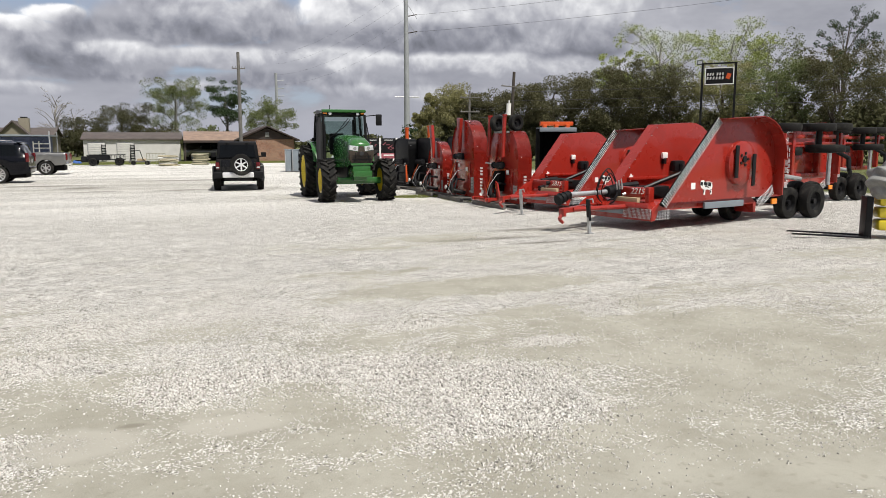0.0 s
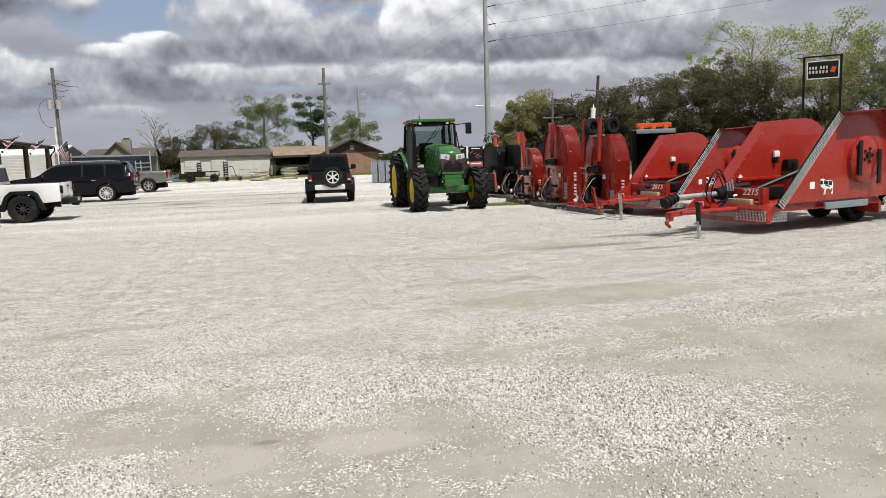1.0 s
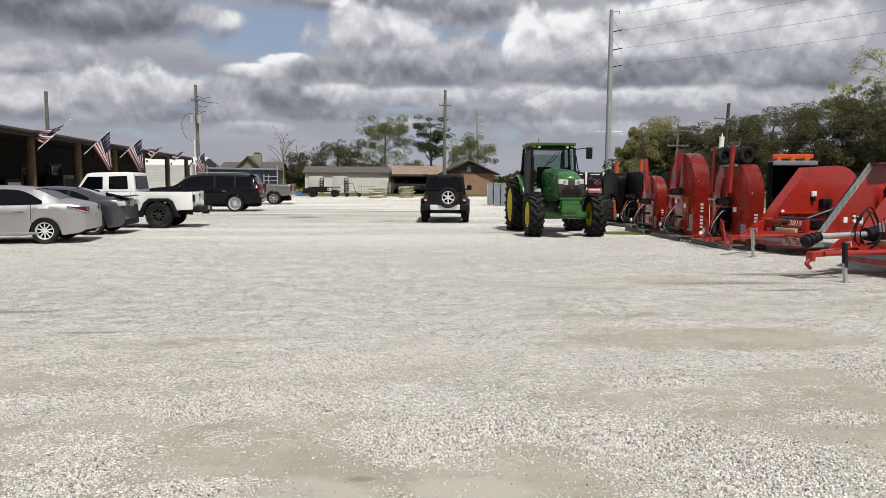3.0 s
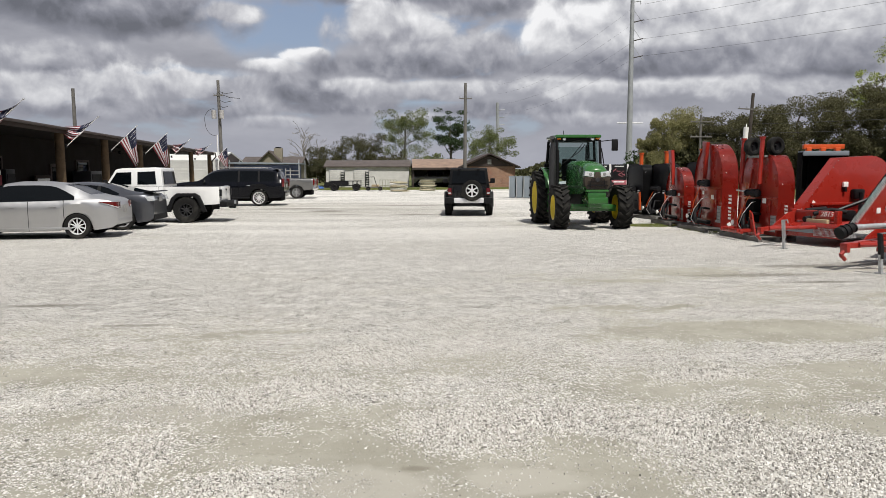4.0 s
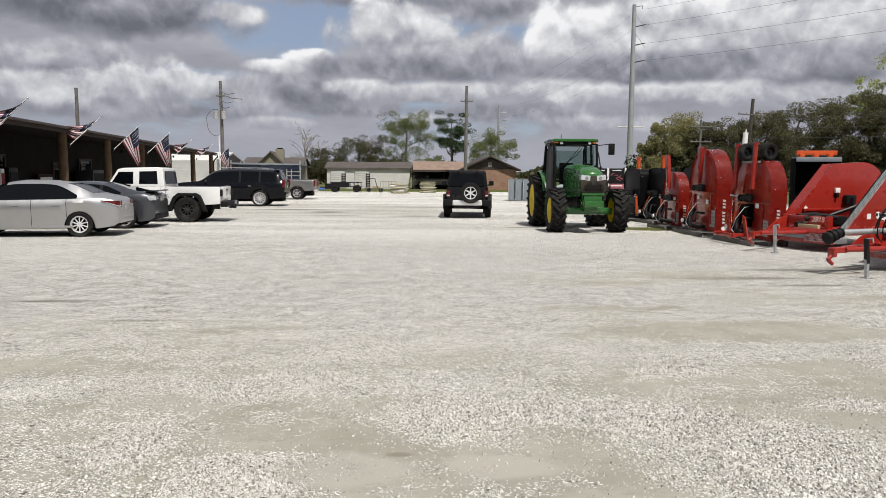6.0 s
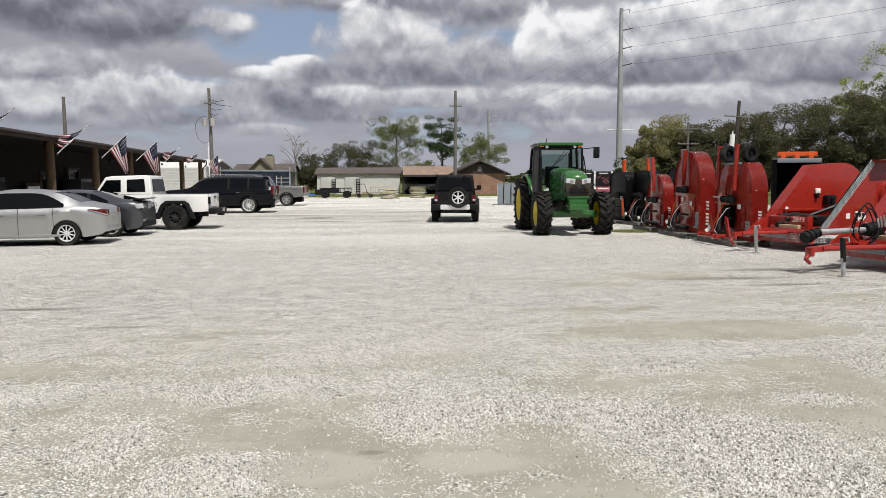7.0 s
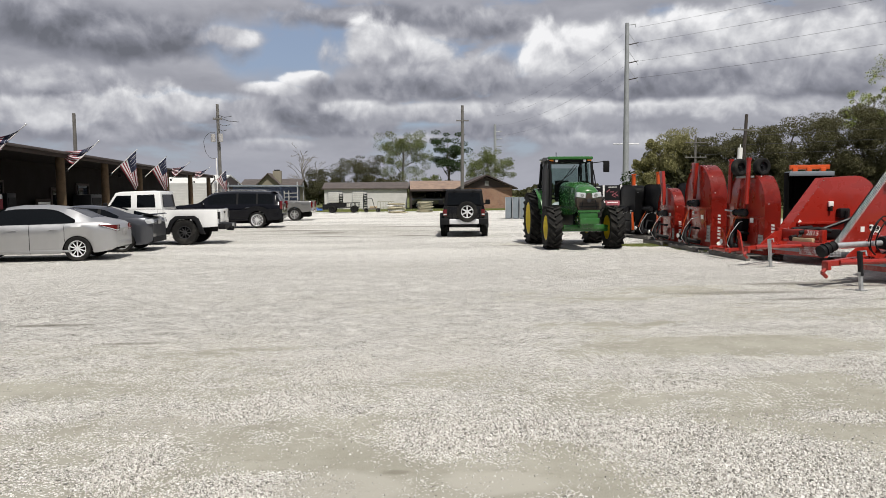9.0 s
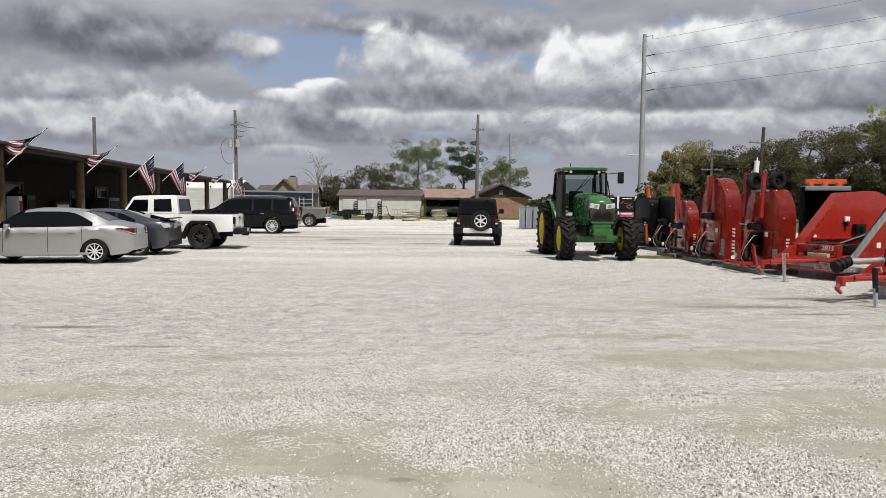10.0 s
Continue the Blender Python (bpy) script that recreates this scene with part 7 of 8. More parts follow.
        lathe(bm, [(0.001, -0.02), (0.065, -0.02), (0.065, 0.02), (0.001, 0.02)], 16, Matrix.Translation((-0.42, -0.42, 0.38)))
        part("shaft_cap", bm, M["decal"], o)
        bm = B()
        tube(bm, [(0.25, -0.06, 0.62), (0.30, -0.34, 0.66), (0.40, -0.44, 0.42), (0.30, -0.40, 0.2)], 0.03, 8)
        part("hose", bm, M["black_plastic"], o)
        bm = B()
        prism(bm, [(-0.30, 0.16), (-0.02, 0.16), (-0.08, 0.75), (-0.16, 0.8)], -0.3, -0.26, bevel=0.01)
        part("hitch_plate", bm, paint, o)
        bm = B()
        tube(bm, [(0.12, -0.05, 0.95), (0.22, -0.30, 0.9), (0.16, -0.48, 0.62), (0.02, -0.50, 0.34), (0.2, -0.46, 0.18)], 0.008, 6)
        part("chain_sling", bm, M["chain"], o, "bright steel sling")
        for x, z, w_, h_ in ((0.34, 0.95, 0.16, 0.12), (-0.26, 1.06, 0.12, 0.10)):
            part("warning_label", box(B(), (x, -0.034, z), (w_, 0.006, h_)), M["decal"], deck)
        bm = B()
        rod(bm, (0.36, -0.10, 0.24), (0.36, -0.42, 0.30), 0.06, 0.05, 12)
        rod(bm, (0.36, -0.42, 0.30), (0.36, -0.50, 0.31), 0.085, 0.085, 12)
        part("tail_wheel_hub", bm, M["black_steel"], o)
    if form == "square":
        part("shaft_hood", prism(B(), [(-0.30, 0.42), (0.12, 0.42), (0.18, 0.98), (-0.2, 0.98)], -0.2, -0.02, bevel=0.02), M["under"], o, "black rubber shaft hood")
        for x in (-0.42, 0.38):
            bm = B()
            prism(bm, [(x - 0.05, 0.13), (x + 0.30, 0.13), (x + 0.10, 0.66), (x - 0.02, 0.72)], -0.42, -0.38, bevel=0.01)
            part("hitch_plate", bm, paint, o)
            part("hitch_arm", box(B(), (x + 0.1, -0.55, 0.24), (0.07, 0.5, 0.09), bevel=0.015), paint, o)
        part("hitch_bar", box(B(), (0.05, -0.70, 0.22), (1.05, 0.08, 0.10), bevel=0.015), paint, o)
        for x in (-0.58, 0.30):
            bm = B()
            rod(bm, (x, -0.16, hgt * 0.66), (x, -0.12, hgt * 1.20), 0.055, 0.055, 12)
            part("mast", bm, mast, o)
            bm = B()
            rod(bm, (x, -0.12, hgt * 1.19), (x, -0.12, hgt * 1.215), 0.07, 0.07, 12)
            part("mast_cap", bm, mast, o)
        for x, y in ((-0.38, 0.0), (0.12, 0.32)):
            bm = B()
            rod(bm, (x - 0.02, y, hgt - 0.02), (x - 0.02, y, hgt * 1.1), 0.04, n=8)
            part("wheel_stem", bm, M["black_steel"], o)
            small_wheel(o, (x, y, hgt * 1.11), (1, 0.25, 0), 0.225, 0.17)
        for x in (-0.25, 0.1):
            part("brace", box(B(), (x, -0.07, hgt * 0.72), (0.05, 0.06, 0.5), rot=(0, 14, 0), bevel=0.01), paint, o)
        part("top_lip", box(B(), (0, -0.05, hgt - 0.03), (w * 0.42, 0.09, 0.05), bevel=0.01), M["tarp_grey"], o, "bare steel top lip")
    elif paint == M["black_steel"]:
        bm = B()
        rod(bm, (0.05, 0.2, hgt * 0.75), (0.05, 0.2, hgt * 1.21), 0.07, 0.07, 12)
        part("mast", bm, mast, o)
        bm = B()
        rod(bm, (0.05, 0.2, hgt * 1.20), (0.05, 0.2, hgt * 1.225), 0.095, 0.095, 12)
        part("mast_cap", bm, mast, o)
        part("lift_lever", box(B(), (r * 0.80, -0.06, hgt * 0.32), (0.09, 0.06, hgt * 0.34), rot=(0, -4, 0), bevel=0.015), mast, o, "orange lift lever")
    else:
        bm = B()
        prism(bm, [(-0.16, hgt * 1.03), (0.12, hgt * 1.02), (0.02, hgt * 0.66), (-0.04, hgt * 0.60)] if hgt > 2 else [(-0.30, hgt * 1.30), (-0.06, hgt * 1.30), (0.04, hgt * 1.0), (0.08, hgt * 0.70), (-0.06, hgt * 0.70), (-0.14, hgt * 1.0)], -0.16, -0.06, bevel=0.01)
        part("mast", bm, mast, o)
    bm = B()
    box(bm, (r * 0.72, -0.006, hgt * 0.20), (w * 0.17, 0.006, hgt * 0.19))
    part("decal_sheet", bm, M["decal_grey"], deck, "grey instruction decal")
    for k in range(4):
        part("print_bar", box(B(), (r * 0.72, -0.011, hgt * (0.14 + 0.04 * k)), (w * 0.13, 0.003, 0.03)), M["tarp_grey"], deck)
    # pallet
    for y in (-0.45, 0.0, 0.40):
        part("pallet_beam", box(B(), (0, y, 0.055), (w * 1.05, 0.09, 0.10)), M["pole_wood"], o)
    for k in range(5):
        part("pallet_board", box(B(), (-w * 0.45 + w * 0.225 * k, 0, 0.115), (0.12, 1.0, 0.02)), M["pole_wood"], o)
    return o


def stood(x, y, ang):
    """Face looks to the drive; x across the face runs from far to near."""
    return Matrix.Translation((x, y, 0)) @ Matrix.Rotation(radians(ang), 4, "Z")


cutter(stood(8.65, 22.45, -89), 1.42, 1.80, M["red"], M["red"], (4, 3), "small dark red rotary cutter stood on end on a pallet", 0.30)
cutter(stood(8.75, 20.26, -89), 1.80, 2.44, M["red"], M["red"], (4, 3), "tall red rotary cutter stood on end on a pallet", 0.42)
cutter(stood(8.86, 17.60, -88), 1.85, 2.06, M["red"], M["red"], (4, 3), "wide red rotary cutter stood on end with two raised posts", 0.38, "square")
for x, y, h in ((8.62, 26.3, 1.92), (9.15, 25.2, 1.95), (10.25, 24.8, 2.0), (10.9, 24.6, 2.0)):
    cutter(stood(x, y, -82), 1.3, h, M["black_steel"], M["orange"], (), "black rotary cutter with orange mast stood on a pallet", 0.40, "slab")


def folded_cutter(m):
    """A black folding deck seen from its hollow side, with a steel lip and an orange top rail."""
    o = thing("folded_cutter", "black folded mower deck with orange top rail and steel lip", "mower", m, "red mowers on the yard")
    part("deck", prism(B(), [(-0.75, 0.15), (0.35, 0.15), (0.35, 2.15), (-0.75, 2.15)], 0.0, 0.03, bevel=0.005), M["under"], o)
    for x in (-0.75, 0.35):
        part("side_skirt", box(B(), (x, -0.18, 1.15), (0.025, 0.36, 2.0), bevel=0.005), M["under"], o)
    part("steel_lip", box(B(), (-0.2, -0.2, 2.12), (1.1, 0.42, 0.12), bevel=0.01), M["grey_panel"], o, "blue-grey steel lip")
    part("top_rail", box(B(), (-0.12, 0.05, 2.30), (1.0, 0.12, 0.12), bevel=0.015), M["orange"], o, "orange top rail")
    for x in (-0.5, -0.15, 0.2):
        part("rail_lug", box(B(), (x, 0.0, 2.22), (0.12, 0.14, 0.12), bevel=0.01), M["orange"], o)
    for x in (-0.5, -0.2, 0.1):
        part("curtain_rib", box(B(), (x, -0.03, 1.1), (0.05, 0.05, 1.8), bevel=0.01), M["under"], o)
    part("foot_beam", box(B(), (-0.2, 0.1, 0.08), (1.1, 0.5, 0.15)), M["wood"], o)
    return o


folded_cutter(Matrix.Translation((11.1, 18.4, 0)) @ Matrix.Rotation(radians(-12), 4, "Z"))

# ---------------- far buildings ----------------


def gable_house(name, label, x0, x1, y0, y1, eave, ridge, wall_mat, roof_mat, along_x=True, over=0.4, gable_mat=None):
    o = thing(name, label, "house", Matrix.Translation((x0, y0, 0)), kind="structure")
    w, d = x1 - x0, y1 - y0
    bm = B()
    if along_x:
        prism(bm, [(0, 0), (d, 0), (d, eave), (d / 2, ridge - 0.12), (0, eave)], 0, w, "yz")
    else:
        prism(bm, [(0, 0), (w, 0), (w, eave), (w / 2, ridge - 0.12), (0, eave)], 0, d, "xz")
    part("wall", bm, wall_mat, o)
    t = 0.14
    span = d if along_x else w
    sl = (ridge - eave) / (span / 2)
    out = [(-over, eave - sl * over), (span / 2, ridge), (span + over, eave - sl * over), (span + over, eave - sl * over + t), (span / 2, ridge + t), (-over, eave - sl * over + t)]
    bm = B()
    if along_x:
        prism(bm, out, -over, w + over, "yz")
    else:
        prism(bm, out, -over, d + over, "xz")
    part("roof", bm, roof_mat, o)
    return o


shed = gable_house("long_shed", "long low white painted shed with two roller doors", -8.6, 1.0, 84, 90, 2.33, 3.0, M["block_wall"], M["shingle_grey"], True, 0.25)
for x in (0.5, 3.3):
    d = part("door_surround", box(B(), (x + 0.75, -0.03, 1.0), (1.75, 0.06, 2.05)), M["steel"], shed)
    for k in range(8):
        part("door_slat", box(B(), (x + 0.75, -0.08, 0.14 + 0.245 * k), (1.6, 0.04, 0.225), bevel=0.01), M["block_wall"], d)
    lad = thing("ladder", "black ladder rack panel leaning on the white shed", "ladder", Matrix.Translation((-8.6 + x + 1.45, 83.75, 0)))
    bm = B()
    for s in (-0.2, 0.2):
        box(bm, (s, 0, 0.95), (0.06, 0.04, 1.7))
    part("rail", bm, M["black_steel"], lad)
    for k in range(6):
        part("rung", box(B(), (0, 0, 0.3 + 0.27 * k), (0.4, 0.05, 0.1)), M["black_steel"], lad)

carport = thing("carport", "open carport with tan shingle roof joined to the brick house", "carport", Matrix.Translation((1.3, 80.5, 0)), kind="structure")
bm = B()
prism(bm, [(-0.3, 2.05), (3.4, 3.05), (7.0, 2.05), (7.0, 2.2), (3.4, 3.2), (-0.3, 2.2)], 0, 6.0, "yz")
part("roof", bm, M["shingle_tan"], carport)
part("fascia", box(B(), (3.0, -0.3, 2.08), (6.0, 0.08, 0.22)), M["brown_trim"], carport)
part("ceiling", box(B(), (3.0, 3.3, 2.0), (5.9, 6.6, 0.06)), M["brown_trim"], carport)
part("back_wall", box(B(), (3.0, 6.6, 1.1), (6.0, 0.15, 2.2)), M["tan_wall"], carport)
for x in (0.1, 4.3, 4.9, 5.5):
    part("post", box(B(), (x, 0.0, 1.02), (0.14, 0.14, 2.05)), M["brown_trim"], carport)
part("board_screen", box(B(), (5.15, 0.35, 1.02), (1.2, 0.05, 2.0)), M["brown_trim"], carport)

brick = gable_house("brick_house", "single-storey brick house with brown boarded gable", 6.95, 12.7, 79.6, 90, 2.36, 3.62, M["mortar"], M["brown_trim"], False, 0.55)
part("gable_boards", prism(B(), [(0.0, 2.30), (5.75, 2.30), (2.875, 3.5)], -0.05, 0.02), M["brown_trim"], brick, "dark brown gable boarding")
part("gable_vent", box(B(), (2.875, -0.08, 2.8), (0.42, 0.06, 0.55), bevel=0.01), M["tarp_grey"], brick)
ac = part("window_unit", box(B(), (1.2, -0.2, 0.75), (0.7, 0.4, 0.5), bevel=0.02), M["tan_wall"], brick, "pale window air conditioner")
part("porch_wall", box(B(), (5.3, -0.06, 0.25), (0.35, 0.06, 0.18)), M["under"], brick)

house = gable_house("distant_house", "tan house with steep brown gable and chimney", -23.2, -14.9, 108, 116, 3.0, 4.0, M["tan_wall"], M["shingle_grey"], True, 0.4)
bm = B()
prism(bm, [(2.4, 0), (5.8, 0), (5.8, 3.2), (4.1, 4.75), (2.4, 3.2)], -1.0, 3.5)
part("front_gable", bm, M["tan_wall"], house)
for s in (-1, 1):
    bm = B()
    prism(bm, [(4.1, 4.95), (4.1 + s * 2.0, 3.05), (4.1 + s * 2.0, 2.85), (4.1, 4.75)], -1.4, 3.6)
    part("gable_roof", bm, M["shingle_grey"], house)
ch = part("chimney", box(B(), (5.1, 1.0, 3.0), (1.2, 1.0, 4.6), bevel=0.03), M["tan_wall"], house)
part("chimney_cap", box(B(), (5.1, 1.0, 5.38), (0.8, 0.7, 0.2), bevel=0.03), M["black_steel"], ch)
part("window", box(B(), (4.1, -1.03, 2.6), (0.9, 0.06, 0.6)), M["tint"], house)

barn = gable_house("metal_building", "white ribbed metal building with brown roof end", -25, -16.7, 67.5, 77.5, 2.75, 3.6, M["white_siding"], M["white_siding"], True, 0.1)
for k in range(11):
    part("siding_board", box(B(), (4.15, -0.05, 0.13 + 0.25 * k), (8.3, 0.05, 0.255), rot=(9, 0, 0)), M["white_siding"], barn)
part("end_gable", prism(B(), [(0, 2.0), (10.0, 2.0), (10.0, 2.75), (5.0, 3.55), (0, 2.75)], 8.33, 8.4, "yz"), M["brown_trim"], barn)
porch_roof = thing("lean_to_roof", "grey metal lean-to roof beside the white building", "roof", Matrix.Translation((-16.5, 70.5, 0)) @ Matrix.Translation((0, 0, 0.42)), kind="structure")
part("sheet", prism(B(), [(0, 2.12), (6.8, 2.08), (6.8, 2.2), (0, 2.3)], 0, 4.5, bevel=0.01), M["grey_panel"], porch_roof)
for x in (0.1, 6.7):
    for y in (0.1, 4.4):
        part("post", box(B(), (x, y, 1.05), (0.1, 0.1, 2.94)), M["steel"], porch_roof)

cont = thing("shipping_container", "blue-grey corrugated steel shipping container", "container", Matrix.Translation((-16.15, 71.6, 0)))
part("box", box(B(), (3.05, 1.2, 1.29), (6.1, 2.4, 2.38), bevel=0.03), M["container"], cont)
for x in (0.0, 6.1):
    part("corner_post", box(B(), (x, 0.0, 1.27), (0.14, 0.14, 2.54), bevel=0.02), M["container"], cont)
for k in range(20):
    part("rib", box(B(), (0.3 + 0.28 * k, -0.02, 1.29), (0.12, 0.05, 2.2), bevel=0.015), M["container"], cont)
gate = thing("gate_panels", "stack of white tubular gate panels beside the container", "gate", Matrix.Translation((-11.2, 71.3, 0)))
for k in range(5):
    bm = B()
    rod(bm, (0, 0, 0.35 + 0.38 * k), (1.3, 0, 0.35 + 0.38 * k), 0.045, n=8)
    part("rail", bm, M["decal"], gate)
for x in (0, 0.45, 1.3):
    bm = B()
    rod(bm, (x, 0, 0.0), (x, 0, 2.1), 0.05, n=8)
    part("post", bm, M["decal"], gate)
tp = thing("tarp_heap", "crumpled bright blue tarp heap on the grass", "tarp", Matrix.Translation((-8.3, 74.5, 0)))
bm = B()
bmesh.ops.create_icosphere(bm, subdivisions=3, radius=0.5)
for v in bm.verts:
    v.co = Vector((v.co.x * 1.0, v.co.y * 0.8, max(0, v.co.z * 0.7 + 0.08 * noise.noise(v.co * 4))))
part("sheet", bm, M["tarp_blue"], tp)

# trailers and stacked goods at the yard's far edge
tr = thing("utility_trailer", "black utility trailer with mesh sides parked on gravel", "trailer", Matrix.Translation((-6.7, 66.4, 0)))
part("bed", box(B(), (1.6, 0.8, 0.5), (2.9, 1.6, 0.08)), M["black_steel"], tr)
for y in (0.0, 1.6):
    for k in range(9):
        part("stake", box(B(), (0.2 + 0.35 * k, y, 0.7), (0.04, 0.04, 0.4)), M["black_steel"], tr)
    part("top_rail", box(B(), (1.6, y, 0.9), (2.9, 0.05, 0.06)), M["black_steel"], tr)
    part("side_panel", box(B(), (1.0, y, 0.68), (1.6, 0.02, 0.34)), M["black_steel"], tr)
part("tongue", box(B(), (-0.3, 0.8, 0.45), (1.0, 0.1, 0.1)), M["black_steel"], tr)
part("fuel_box", box(B(), (-0.05, 0.5, 0.55), (0.5, 0.6, 0.5), bevel=0.03), M["black_steel"], tr)
for y in (-0.1, 1.7):
    small_wheel(tr, (0.6, y, 0.33), (0, 1, 0), 0.33, 0.2)
    small_wheel(tr, (2.6, y, 0.33), (0, 1, 0), 0.33, 0.2)

lf = thing("small_trailer", "small low trailer with an upright bent rail", "trailer", Matrix.Translation((-3.3, 67.0, 0)))
bm = B()
tube(bm, [(0, 0, 0.2), (0.15, 0, 1.25), (0.85, 0, 1.28), (1.05, 0, 0.55), (1.25, 0, 0.3)], 0.03)
part("loop_rail", bm, M["black_steel"], lf)
part("bed", box(B(), (0.8, 0.5, 0.32), (1.7, 1.1, 0.1)), M["pole_wood"], lf)
part("load", box(B(), (0.95, 0.4, 0.46), (0.7, 0.7, 0.2), bevel=0.05), M["wood"], lf)
for x in (0.3, 1.4):
    small_wheel(lf, (x, -0.05, 0.2), (0, 1, 0), 0.2, 0.15)


def stack(name, label, x, y, w, d, layers, sheet):
    o = thing(name, label, "stack", Matrix.Translation((x, y, 0)))
    random.seed(layers)
    z = 0.0
    for k in range(layers):
        h = random.uniform(0.07, 0.12)
        rx, ry = w * random.uniform(0.44, 0.52), d * random.uniform(0.45, 0.52)
        m = Matrix.Translation((w / 2 + random.uniform(-0.07, 0.07), d / 2, z + h * 0.5)) @ Euler((random.uniform(-0.03, 0.03), random.uniform(-0.05, 0.05), random.uniform(0, 3))).to_matrix().to_4x4() @ Matrix.Diagonal((rx, ry, h * 0.45, 1)) @ Matrix.Rotation(math.pi / 2, 4, "X")
        bm = B()
        lathe(bm, [(0.80, -0.8), (0.96, -0.9), (1.0, 0.0), (0.96, 0.9), (0.80, 0.8), (0.78, 0.0), (0.80, -0.8)], 28, m)
        part("ring", bm, sheet[k % len(sheet)], o)
        z += h
    return o


M["ring_tan"] = mat("weathered_tan_plastic", (0.40, 0.36, 0.25), 0.7, vary=0.25, scale=4)
M["ring_grey"] = mat("weathered_olive_plastic", (0.22, 0.22, 0.15), 0.7, vary=0.25, scale=4)
stack("feeder_stack", "stack of pale tan round livestock feeder rings", -1.1, 62.9, 1.95, 1.6, 9, [M["ring_tan"], M["ring_tan"], M["decal"], M["ring_grey"]])
stack("feeder_stack", "stack of olive and tan round feeder rings", 1.65, 64.8, 1.55, 1.4, 11, [M["ring_grey"], M["ring_tan"]])
hp = thing("hay_feeder", "empty tubular hay feeder frame near the shed", "feeder", Matrix.Translation((-1.9, 66.0, 0)))
bm = B()
for k in range(7):
    tube(bm, [(0.25 * k, 0, 0), (0.25 * k, 0, 1.0)], 0.018, 6)
tube(bm, [(0, 0, 1.0), (1.5, 0, 1.0)], 0.02, 6)
tube(bm, [(0, 0, 0.5), (1.5, 0, 0.5)], 0.02, 6)
part("tube_frame", bm, M["ring_grey"], hp)

for k in range(4):
    o = thing("steel_bin", "tall grey-blue steel bin standing in a row on gravel", "bin", Matrix.Translation((7.2 + 0.43 * k, 46.3 - 0.25 * k, 0)) @ Matrix.Rotation(radians(-14), 4, "Z"), "grey steel bins")
    part("body", box(B(), (0, 0, 0.72), (0.40, 0.9, 1.34), bevel=0.02), M["grey_panel"], o)
    part("lid", box(B(), (0, 0, 1.4), (0.43, 0.94, 0.05), bevel=0.015), M["grey_panel"], o)
    part("corner_rib", box(B(), (-0.17, -0.46, 0.72), (0.04, 0.04, 1.3)), M["steel"], o)

# vehicles under the carport and behind the yard's banner
pk = pickup(parked(6.0, 83.5, 1.12, 180), M["gun_paint"], "pickup_truck", "dark old pickup truck parked under the carport")
wv = pickup(parked(12.6, 37.5, 1.12, 200), M["white_paint"], "pickup_truck", "white pickup truck parked behind the yard banner")

bn = thing("yard_banner", "black yard banners with pink unreadable script between white posts", "banner", Matrix.Translation((8.3, 30.6, 0)) @ Matrix.Rotation(radians(-10), 4, "Z"))
for x in (0.62, 1.36, 1.96):
    part("post", box(B(), (x, 0.05, 1.0), (0.07, 0.07, 2.0)), M["decal"], bn)
random.seed(41)
for x, w in ((0.30, 0.55), (0.99, 0.64), (1.66, 0.52)):
    bd_ = part("board", box(B(), (x, 0, 1.66), (w, 0.05, 0.64), bevel=0.008), M["black_steel"], bn)
    part("header_bar", box(B(), (x, -0.030, 1.90), (w * 0.6, 0.006, 0.03)), M["decal"], bd_)
    for k in range(9):
        q = random.uniform(-0.32, 0.32) * w
        part("script_bar", box(B(), (x + q, -0.030, 1.62 + random.uniform(-0.16, 0.16)), (w * random.uniform(0.12, 0.3), 0.006, random.uniform(0.015, 0.035)), rot=(0, random.uniform(-50, 50), 0)), M["pink"], bd_)
    part("foot_panel", box(B(), (x, -0.004, 1.20), (w, 0.04, 0.24), bevel=0.006), M["pink"], bn, "pink printed foot panel")
    part("script_bar", box(B(), (x, -0.028, 1.24), (w * 0.7, 0.006, 0.05)), M["decal"], bn)

# ---------------- sign over the mowers ----------------
sg = thing("business_sign", "black framed sign with white unreadable bars on two posts", "sign", facing((26.35, 30.55, 0), (0.72, -0.69, 0), (0.69, 0.72, 0)))
for x in (-0.05, 1.55):
    part("post", box(B(), (x, 0, 2.9), (0.11, 0.11, 5.8)), M["black_steel"], sg)
part("top_bar", box(B(), (0.75, 0, 5.78), (1.75, 0.09, 0.07)), M["black_steel"], sg)
bd = part("board", box(B(), (0.78, -0.02, 5.14), (1.36, 0.05, 0.82), bevel=0.01), M["black_steel"], sg)
for c, s in (((0.78, -0.05, 5.55), (1.40, 0.02, 0.045)), ((0.78, -0.05, 4.73), (1.40, 0.02, 0.045)), ((0.10, -0.05, 5.14), (0.045, 0.02, 0.86)), ((1.46, -0.05, 5.14), (0.045, 0.02, 0.86))):
    part("white_border", box(B(), c, s), M["decal"], bd)
word_bars(bd, facing((0.60, -0.062, 5.24), (1, 0, 0), (0, 0, 1)), 0.86, 0.14, (3, 3))
word_bars(bd, facing((0.60, -0.062, 5.04), (1, 0, 0), (0, 0, 1)), 0.88, 0.14, (6,))
part("orange_mark", box(B(), (1.22, -0.05, 5.12), (0.2, 0.01, 0.28), rot=(0, 20, 0)), M["orange"], bd)
fl = part("flood_lamp", box(B(), (-0.2, 0, 5.86), (0.28, 0.16, 0.22), bevel=0.03), M["black_steel"], sg)
part("lamp_glass", box(B(), (-0.2, -0.085, 5.86), (0.22, 0.01, 0.16)), M["white_lens"], fl)

